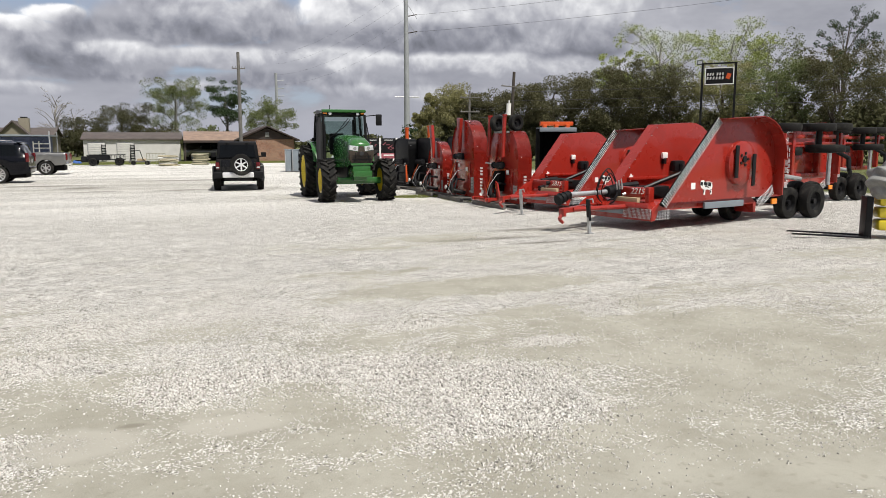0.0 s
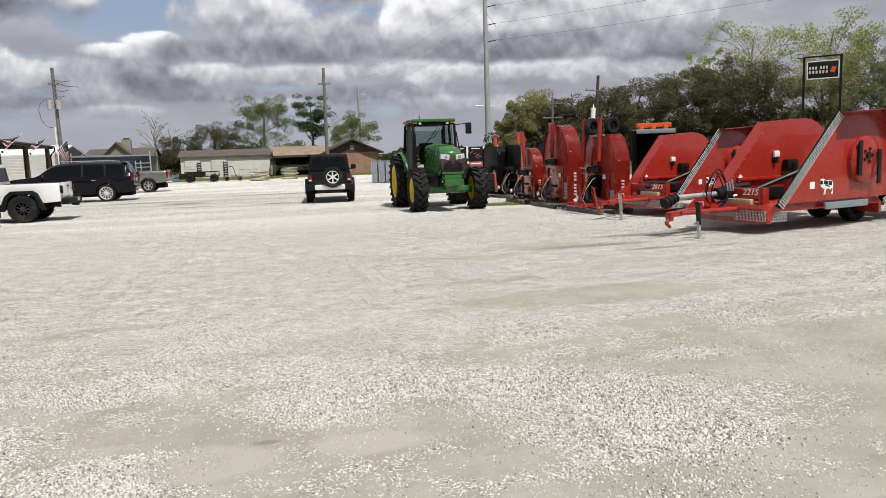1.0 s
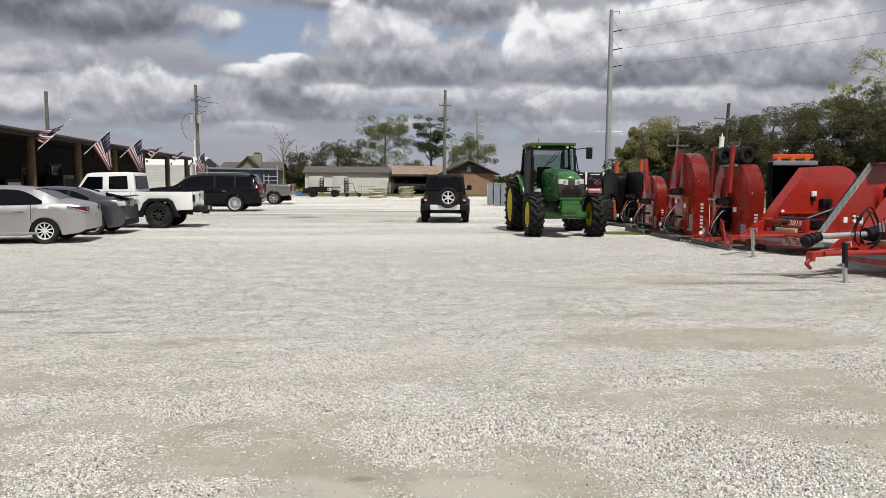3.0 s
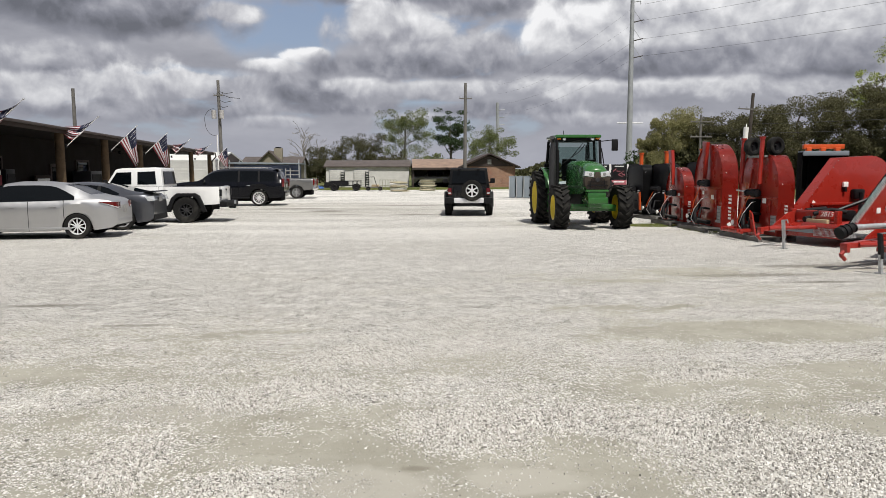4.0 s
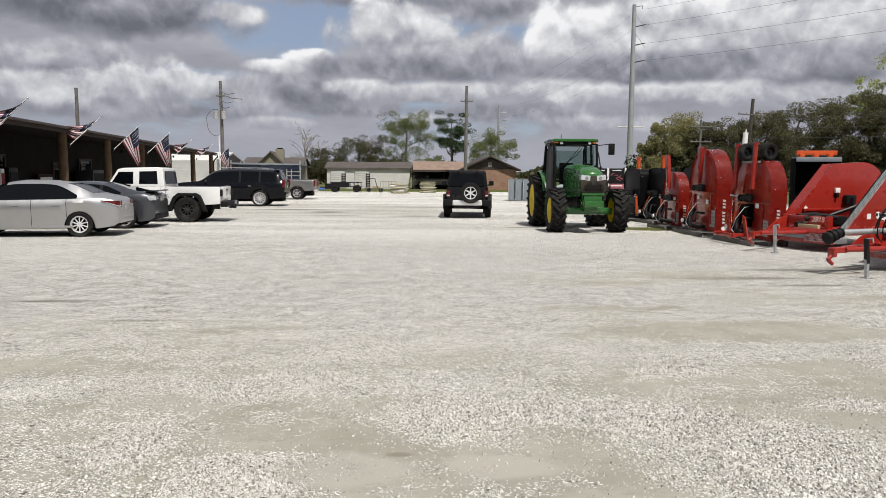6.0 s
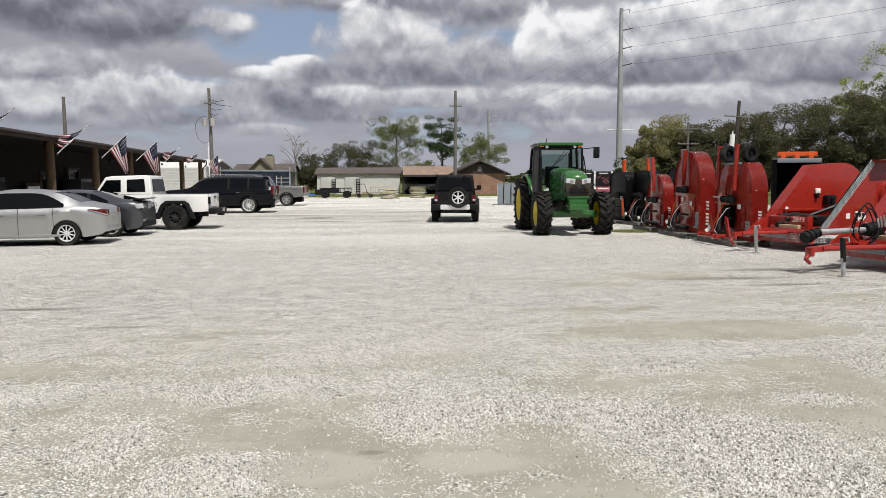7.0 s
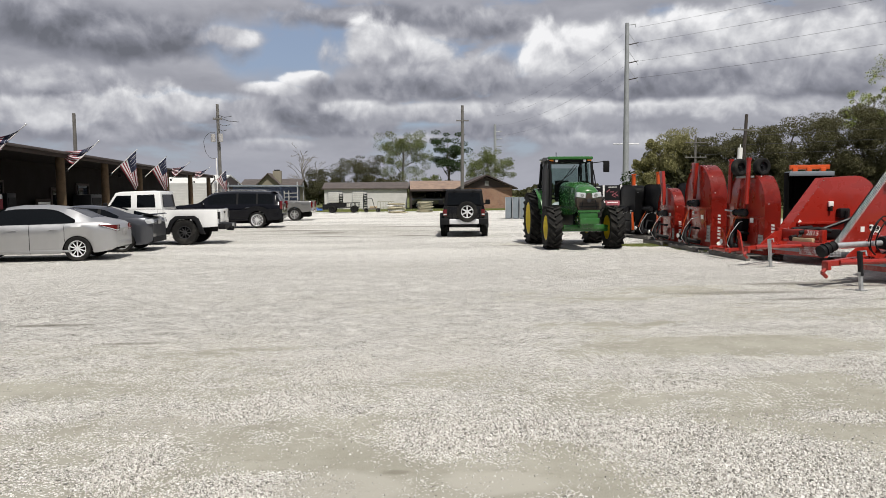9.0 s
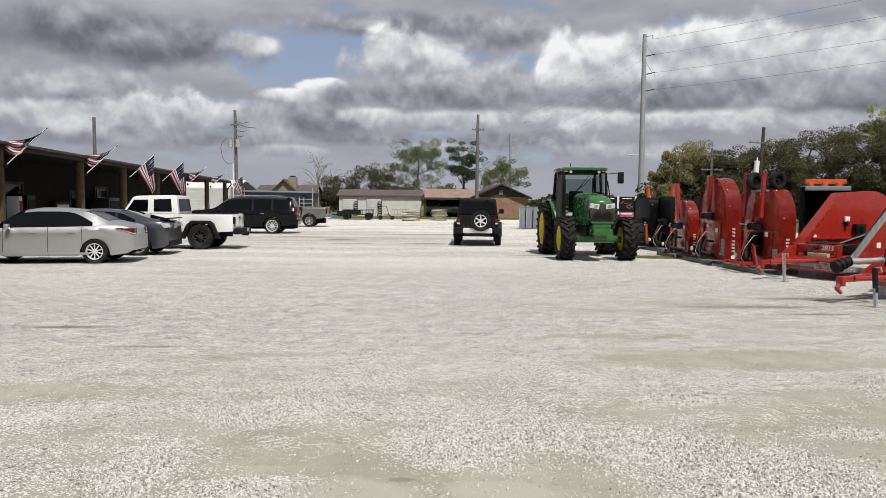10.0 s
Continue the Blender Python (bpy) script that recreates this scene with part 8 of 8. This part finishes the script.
# rack with yellow forks and a folded tarp at the mowers' end
rk = thing("fork_rack", "black steel fork rack with yellow blocks on gravel", "rack", Matrix.Translation((12.1, 9.0, 0)) @ Matrix.Rotation(radians(-35), 4, "Z"))
part("upright", box(B(), (0, 0, 0.38), (0.12, 0.34, 0.76), bevel=0.02), M["black_steel"], rk)
for k in range(3):
    part("yellow_block", box(B(), (0.60, 0, 0.25 + 0.22 * k), (0.9, 0.4, 0.19), bevel=0.05), M["yellow"], rk)
for y in (-0.25, 0.2):
    part("fork", box(B(), (-0.62, y, 0.05), (1.3, 0.09, 0.024), rot=(0, 2, 0)), M["black_steel"], rk)
tf = thing("folded_tarp", "crumpled grey tarp bundle lying on the fork rack", "tarp", Matrix.Translation((12.38, 8.80, 0.68)))
bm = B()
bmesh.ops.create_icosphere(bm, subdivisions=5, radius=0.5)
for v in bm.verts:
    c = v.co.copy()
    fold = 0.10 * math.sin(c.x * 11 + c.z * 16 + 3 * noise.noise(c * 2)) + 0.14 * noise.noise(c * 3.0)
    c *= 1 + fold
    v.co = Vector((c.x * 0.9, c.y * 0.62, max(0.0, 0.34 + c.z * 0.72)))
part("bundle", bm, M["tarp_grey"], tf)

# ---------------- poles and cables ----------------


def cable(name, label, pts, r=0.02, sag=0.0):
    vs = []
    bm = B()
    out = []
    for a, b in zip(pts, pts[1:]):
        a, b = Vector(a), Vector(b)
        for k in range(12):
            t = k / 12
            p = a.lerp(b, t)
            p.z -= sag * 4 * t * (1 - t)
            out.append(p)
    out.append(Vector(pts[-1]))
    rings = []
    for k, p in enumerate(out):
        d = (out[min(k + 1, len(out) - 1)] - out[max(k - 1, 0)]).normalized()
        side = d.cross(Vector((0, 0, 1))).normalized()
        upv = side.cross(d)
        rings.append([bm.verts.new(p + (side * math.cos(a) + upv * math.sin(a)) * r) for a in (0, 2.094, 4.189)])
    for a, b in zip(rings, rings[1:]):
        for k in range(3):
            bm.faces.new((a[k], a[(k + 1) % 3], b[(k + 1) % 3], b[k]))
    return tagged(part(name, bm, M["cable"]), label, "cable")


st = thing("transmission_pole", "tall grey steel transmission pole with angled line arms", "utility pole", Matrix.Translation((36, 112.2, 0)))
bm = B()
rod(bm, (0, 0, 0), (0, 0, 28.0), 0.52, 0.30, 12)
part("shaft", bm, M["steel_pole"], st)
for z in (24.8, 22.0, 19.4):
    bm = B()
    rod(bm, (0, 0, z - 0.2), (1.7, -0.4, z + 0.15), 0.09, 0.07, 8)
    part("arm", bm, M["dark_pole"], st)
    bm = B()
    rod(bm, (0.1, 0, z + 1.9), (1.7, -0.4, z - 0.5), 0.035, 0.035, 6)
    part("brace", bm, M["steel_pole"], st)
bm = B()
rod(bm, (0.2, 0, 27.7), (1.2, -0.3, 27.8), 0.06)
rod(bm, (1.2, -0.3, 27.8), (1.2, -0.3, 27.3), 0.06)
part("top_arm", bm, M["steel_pole"], st)
bm = B()
rod(bm, (-1.9, 0.4, 9.3), (2.0, -0.4, 9.25), 0.07)
part("distribution_arm", bm, M["decal"], st)
for z in (27.3, 24.9, 22.1, 19.5):
    cable("power_line", "thin dark overhead power line", [(37.7, 111.8, z), (95, 30, z + 1.5)], 0.018, 1.2)
    cable("power_line", "thin dark overhead power line", [(36.2, 112.4, z - 0.4), (26.7, 198, z - 2)], 0.011, 2.0)
fm = thing("distant_mast", "distant grey steel line mast behind the trees", "utility pole", Matrix.Translation((26.7, 198.2, 0)))
bm = B()
rod(bm, (0, 0, 0), (0, 0, 20.6), 0.45, 0.35, 8)
part("shaft", bm, M["steel_pole"], fm)
for z in (14.5, 16.5, 18.5):
    bm = B()
    rod(bm, (0, 0, z), (2.0, 0, z + 0.2), 0.1)
    part("arm", bm, M["steel_pole"], fm)


def wood_pole(x, y, h, label, material, arms=(), lean=0.0, r=0.15):
    o = thing("utility_pole", label, "utility pole", Matrix.Translation((x, y, 0)) @ Matrix.Rotation(radians(lean), 4, "Y"))
    bm = B()
    rod(bm, (0, 0, 0), (0, 0, h), r, r * 0.72, 10)
    part("shaft", bm, material, o)
    for z, w, tint in arms:
        part("cross_arm", box(B(), (0, -0.12, z), (w, 0.09, 0.11), bevel=0.01), tint, o)
        for s in (-1, -0.45, 0.45, 1):
            bm = B()
            rod(bm, (s * w * 0.45, -0.12, z + 0.05), (s * w * 0.45, -0.12, z + 0.2), 0.035, 0.025, 8)
            part("insulator", bm, M["tarp_grey"], o)
    return o


wood_pole(6.75, 75.8, 10.9, "weathered wooden utility pole at the yard edge", M["pole_wood"], ((9.3, 1.3, M["pole_wood"]),), 0.4, 0.21)
tp = wood_pole(-15.7, 64.8, 9.7, "weathered utility pole with cans and loose wires", M["pole_wood"], ((8.4, 0.8, M["pole_wood"]),), -0.6, 0.17)
for z, x1 in ((8.0, 1.1), (7.55, 0.8), (8.75, 1.3)):
    part("service_wire", tube(B(), [(0.05, -0.15, z), (x1 * 0.5, -0.2, z - 0.22), (x1, -0.25, z - 0.12)], 0.022, 6), M["cable"], tp)
for dz, dx in ((6.75, -0.4), (6.75, 0.25)):
    bm = B()
    rod(bm, (dx, -0.3, dz - 0.35), (dx, -0.3, dz + 0.35), 0.2, 0.2, 14)
    part("transformer_can", bm, M["decal_grey"], tp)
bm = B()
tube(bm, [(-0.45 + 0.85 * math.cos(radians(a)) * (1.0 if a < 180 else 0.9), -0.2, 6.1 + 1.15 * math.sin(radians(a))) for a in range(75, 286, 15)], 0.018, 6)
part("service_wire", tube(B(), [(0.2, -0.1, 8.5), (1.0, -0.2, 8.2), (1.9, -0.3, 8.1)], 0.025, 6), M["cable"], tp)
part("service_wire", bm, M["cable"], tp)
bm = B()
rod(bm, (-0.25, -0.1, 0), (-0.25, -0.1, 5.0), 0.05, n=8)
part("conduit", bm, M["decal"], tp)
wood_pole(-17.85, 41.2, 6.3, "weathered grey pole standing behind the shop", M["pole_wood"], (), 0, 0.12)
pr = wood_pole(30.6, 62.6, 8.5, "dark creosoted utility pole with a white transformer", M["dark_pole"], ((7.1, 2.6, M["pole_wood"]),), 3.0, 0.19)
bm = B()
rod(bm, (-0.5, -0.3, 4.4), (-0.5, -0.3, 5.5), 0.22, 0.22, 14)
rod(bm, (-0.5, -0.3, 5.5), (-0.5, -0.3, 5.8), 0.06, 0.04, 8)
part("transformer_can", bm, M["decal"], pr, "white transformer can")
wood_pole(28.2, 66.8, 6.95, "weathered utility pole with cross arms before trees", M["pole_wood"], ((6.3, 2.1, M["pole_wood"]), (4.9, 2.1, M["pole_wood"])), 0, 0.14)
for dz in (5.6, 6.4, 7.2):
    cable("power_line", "thin dark overhead power line", [(28.2, 66.8, dz - 1.0), (30.6, 62.6, dz - 0.6), (62, 20, dz)], 0.018, 0.5)

# ---------------- trees ----------------


def tree(x, y, h, spread, leaf, bark, label, seed, leaves=5000, trunk=0.22, base=0.25, leaf_size=0.26, lumps=18, flat=0.75, shape="round", limbs=9, clump=(0.18, 0.36)):
    rng = np.random.default_rng(seed)
    o = thing("tree", label, "tree", Matrix.Translation((x, y, 0)))
    tops = []
    bm = B()
    k = 6
    last = Vector((0, 0, -0.05))
    for i in range(1, k + 1):
        p = Vector((rng.normal(0, 0.10) * i * 0.4, rng.normal(0, 0.10) * i * 0.4, h * 0.80 * i / k))
        rod(bm, last, p, trunk * (1 - 0.82 * (i - 1) / k), trunk * (1 - 0.82 * i / k), 8, False)
        if i >= 2:
            tops.append(p.copy())
        last = p
    for i in range(limbs):
        t = rng.uniform(base, 0.85)
        a = i * 2.4 + rng.uniform(-0.4, 0.4)
        start = Vector((0, 0, h * 0.80 * t))
        reach = spread * rng.uniform(0.55, 0.95) * (1.0 if shape == "round" else (1.15 - t))
        end = start + Vector((math.cos(a) * reach, math.sin(a) * reach, h * rng.uniform(0.05, 0.25) * (1 if shape == "round" else 0.2)))
        mid = start.lerp(end, 0.5) + Vector((0, 0, h * 0.04))
        rod(bm, start, mid, trunk * 0.42 * (1.1 - t), trunk * 0.28 * (1.1 - t), 6, False)
        rod(bm, mid, end, trunk * 0.28 * (1.1 - t), trunk * 0.1, 6, False)
        tops += [end, mid]
        for j in range(3):
            e2 = mid.lerp(end, 0.3 + 0.3 * j) + Vector((rng.normal(0, 0.3), rng.normal(0, 0.3), rng.uniform(0.1, 0.5))) * spread * 0.3
            rod(bm, mid.lerp(end, 0.2 + 0.25 * j), e2, trunk * 0.14, trunk * 0.04, 5, False)
            tops.append(e2)
    part("trunk", bm, bark, o)
    if leaves:
        cs = [np.array(t) for t in tops]
        for i in range(lumps):
            a, rr = rng.uniform(0, 6.28), spread * math.sqrt(rng.uniform(0, 1)) * 0.85
            z = rng.uniform(base, 0.92)
            lim = spread * (math.sqrt(max(0.05, 1 - ((z - 0.55) / 0.5) ** 2)) if shape == "round" else max(0.15, (1.05 - z)))
            rr = min(rr, lim)
            cs.append(np.array((math.cos(a) * rr, math.sin(a) * rr, h * z)))
        cs = np.array(cs)
        rad = rng.uniform(clump[0], clump[1], len(cs)) * spread
        pick = rng.integers(0, len(cs), leaves)
        d = rng.normal(0, 1, (leaves, 3))
        d /= np.linalg.norm(d, axis=1)[:, None]
        pos = cs[pick] + d * (rad[pick] * rng.uniform(0.35, 1.0, leaves) ** 0.6)[:, None] * (1, 1, flat)
        pos[:, 2] = np.clip(pos[:, 2], 0.15, h)
        ax = rng.normal(0, 1, (leaves, 3))
        ax /= np.linalg.norm(ax, axis=1)[:, None]
        bx = np.cross(ax, rng.normal(0, 1, (leaves, 3)))
        bx /= np.linalg.norm(bx, axis=1)[:, None]
        s = (leaf_size * rng.uniform(0.5, 1.2, leaves))[:, None]
        quads = np.stack((pos - ax * s * 0.5, pos + bx * s * 0.32, pos + ax * s * 0.5, pos - bx * s * 0.32), 1).reshape(-1, 3)
        faces = np.arange(leaves * 4).reshape(-1, 4)
        raw("crown", quads.tolist(), faces.tolist(), leaf, o, angle=180)
    return o


tree(0.8, 125, 13.2, 5.4, M["leaf_spring"], M["pale_bark"], "tall spreading tree with thin pale spring leaves", 11, 30000, 0.42, 0.35, 0.155, 60, clump=(0.12, 0.25))
tree(9.0, 130, 14.0, 3.4, M["leaf_pine"], M["bark"], "tall dark pine with tufted open crown", 12, 15000, 0.3, 0.42, 0.22, 14, 0.5, "round", 13, (0.2, 0.34))
tree(14.8, 119, 9.7, 4.4, M["leaf_spring"], M["pale_bark"], "broad tree with light yellow-green leaves", 13, 22000, 0.3, 0.4, 0.155, 44, clump=(0.12, 0.26))
tree(-6.7, 115, 7.9, 4.6, M["leaf_dark"], M["bark"], "low broad live oak behind the shed", 14, 30000, 0.35, 0.2, 0.155, 60, clump=(0.13, 0.27))
tree(-12.0, 118, 6.0, 3.6, M["leaf_dark"], M["bark"], "low broad live oak behind the shed", 15, 22000, 0.3, 0.2, 0.16, 40, clump=(0.13, 0.28))
tree(-2.0, 117, 5.4, 3.2, M["leaf_dark"], M["bark"], "low dark tree behind the shed", 16, 3000, 0.25, 0.2, 0.3, 14)
tree(4.8, 122, 5.0, 3.2, M["leaf_spring"], M["bark"], "small light green tree behind the carport", 17, 2600, 0.2, 0.2, 0.3, 12)
tree(-15.8, 119, 11.2, 3.0, None, M["pale_bark"], "bare grey tree with thin branches", 18, 0, 0.24, 0.25, limbs=34)
tree(-13.6, 120, 8.6, 2.2, None, M["pale_bark"], "bare grey tree with thin branches", 19, 0, 0.2, 0.25, limbs=26)
BELT = ((26.6, 75.0, 5.6, 2.0, "leaf_pale"), (27.9, 74.0, 7.4, 2.5, "leaf_pale"), (29.7, 74.5, 8.7, 2.9, "leaf_pale"), (31.7, 72.0, 7.6, 2.9, "leaf_oak"), (33.0, 70.5, 8.0, 3.1, "leaf_oak"), (35.5, 68.5, 8.5, 3.3, "leaf_oak"), (37.5, 66.5, 8.9, 3.5, "leaf_oak"),
        (40.5, 64.0, 9.5, 3.7, "leaf_oak"), (42.2, 62.6, 9.6, 3.6, "leaf_oak"), (44.3, 61.0, 10.2, 3.8, "leaf_oak"), (46.5, 59.0, 9.6, 3.8, "leaf_oak"), (49.5, 55.5, 9.8, 3.8, "leaf_pale"), (52.5, 52.0, 10.0, 4.0, "leaf_spring"), (55.5, 48.0, 10.4, 4.0, "leaf_oak"), (58.0, 44.0, 10.6, 4.2, "leaf_oak"),
        (60.5, 39.5, 10.8, 4.2, "leaf_oak"), (62.5, 35.0, 11.0, 4.2, "leaf_oak"), (64.5, 30.0, 11.0, 4.2, "leaf_oak"), (66.0, 24.5, 11.0, 4.2, "leaf_oak"))
for k, (x, y, h, s, lf_) in enumerate(BELT):
    tree(x, y, h, s, M[lf_], M["bark"], "pale spring-green tree in the tree belt" if lf_ != "leaf_oak" else "dark green live oak in the tree belt", 30 + k, 30000, 0.28, 0.08, 0.165, 64, 0.8, "round", 10, (0.13, 0.29))
for k, (x, y, h, s, lf_) in enumerate(((48.0, 63.0, 15.4, 4.9, "leaf_yellow"), (53.5, 58.5, 15.2, 4.6, "leaf_yellow"), (44.8, 66.0, 13.2, 3.0, "leaf_yellow"), (57.5, 58.0, 14.0, 4.0, "leaf_spring"), (66.0, 56.5, 17.0, 3.2, "leaf_pine"), (70.5, 54.5, 14.0, 3.4, "leaf_pine"), (67.0, 44.0, 13.0, 4.2, "leaf_oak"))):
    tree(x, y, h, s, M[lf_], M["pale_bark"] if lf_ != "leaf_pine" else M["bark"], "tall thin-leaved tree above the oaks" if lf_ != "leaf_pine" else "tall dark pine above the oaks", 60 + k, 9000, 0.26, 0.42, 0.15, 8, 0.8, "round", 24, (0.08, 0.19))
tree(26.0, 79.0, 4.2, 1.3, M["leaf_pine"], M["bark"], "small dark evergreen at the belt's end", 80, 1800, 0.15, 0.1, 0.26, 12)


def leaf_bank(name, label, x0, y0, x1, y1, h, depth, count, material, seed, size=0.3):
    rng = np.random.default_rng(seed)
    t = rng.uniform(0, 1, count)
    a, b = np.array((x0, y0)), np.array((x1, y1))
    d = (b - a) / np.linalg.norm(b - a)
    nrm = np.array((-d[1], d[0]))
    wav = h * (0.7 + 0.3 * np.sin(t * 37) * np.sin(t * 91 + 1))
    z = np.sqrt(rng.uniform(0, 1, count)) * wav
    off = rng.normal(0, depth, count)
    pos = np.stack((a[0] + (b - a)[0] * t + nrm[0] * off, a[1] + (b - a)[1] * t + nrm[1] * off, z + 0.05), 1)
    ax = rng.normal(0, 1, (count, 3))
    ax /= np.linalg.norm(ax, axis=1)[:, None]
    bx = np.cross(ax, rng.normal(0, 1, (count, 3)))
    bx /= np.linalg.norm(bx, axis=1)[:, None]
    s = (size * rng.uniform(0.5, 1.2, count))[:, None]
    quads = np.stack((pos - ax * s * 0.5, pos + bx * s * 0.35, pos + ax * s * 0.5, pos - bx * s * 0.35), 1).reshape(-1, 3)
    return tagged(raw(name, quads.tolist(), np.arange(count * 4).reshape(-1, 4).tolist(), material, angle=180), label, "undergrowth", kind="stuff")


leaf_bank("undergrowth", "dense dark undergrowth below the tree belt", 28.5, 74.5, 48, 59.5, 5.0, 1.2, 22000, M["hedge"], 5, 0.4)
leaf_bank("undergrowth", "dense dark undergrowth below the tree belt", 48, 59.5, 70, 15, 5.6, 1.4, 28000, M["hedge"], 6, 0.4)
leaf_bank("distant_woods", "low distant line of dark green woods", -160, 260, 160, 240, 5.5, 4.0, 12000, M["hedge"], 7, 1.6)
leaf_bank("distant_woods", "low distant line of dark green woods", -40, 118, -3, 121, 3.6, 1.2, 9000, M["hedge"], 8, 0.45)


def tuft(name, label, x, y, rx, ry, count, h, seed):
    rng = np.random.default_rng(seed)
    vs, fs = [], []
    for k in range(count):
        a, rr = rng.uniform(0, 6.28), math.sqrt(rng.uniform(0, 1))
        px, py = x + math.cos(a) * rr * rx, y + math.sin(a) * rr * ry
        ln, w = h * rng.uniform(0.4, 1), 0.012
        lx, ly = rng.normal(0, 0.35, 2) * ln
        vs += [(px - w, py, 0), (px + w, py, 0), (px + lx, py + ly, ln)]
        fs.append((3 * k, 3 * k + 1, 3 * k + 2))
    return tagged(raw(name, vs, fs, M["grass_blade"], angle=180), label, "grass", kind="stuff")


tuft("grass_tuft", "low green weeds growing through the gravel", 7.75, 22.0, 0.8, 0.6, 900, 0.06, 9)
tuft("grass_tuft", "low green weeds growing through the gravel", 8.6, 20.0, 0.5, 1.4, 260, 0.05, 10)
tuft("grass_strip", "uneven grass strip along the yard's far edge", 2, 72, 24, 3.2, 14000, 0.16, 12)
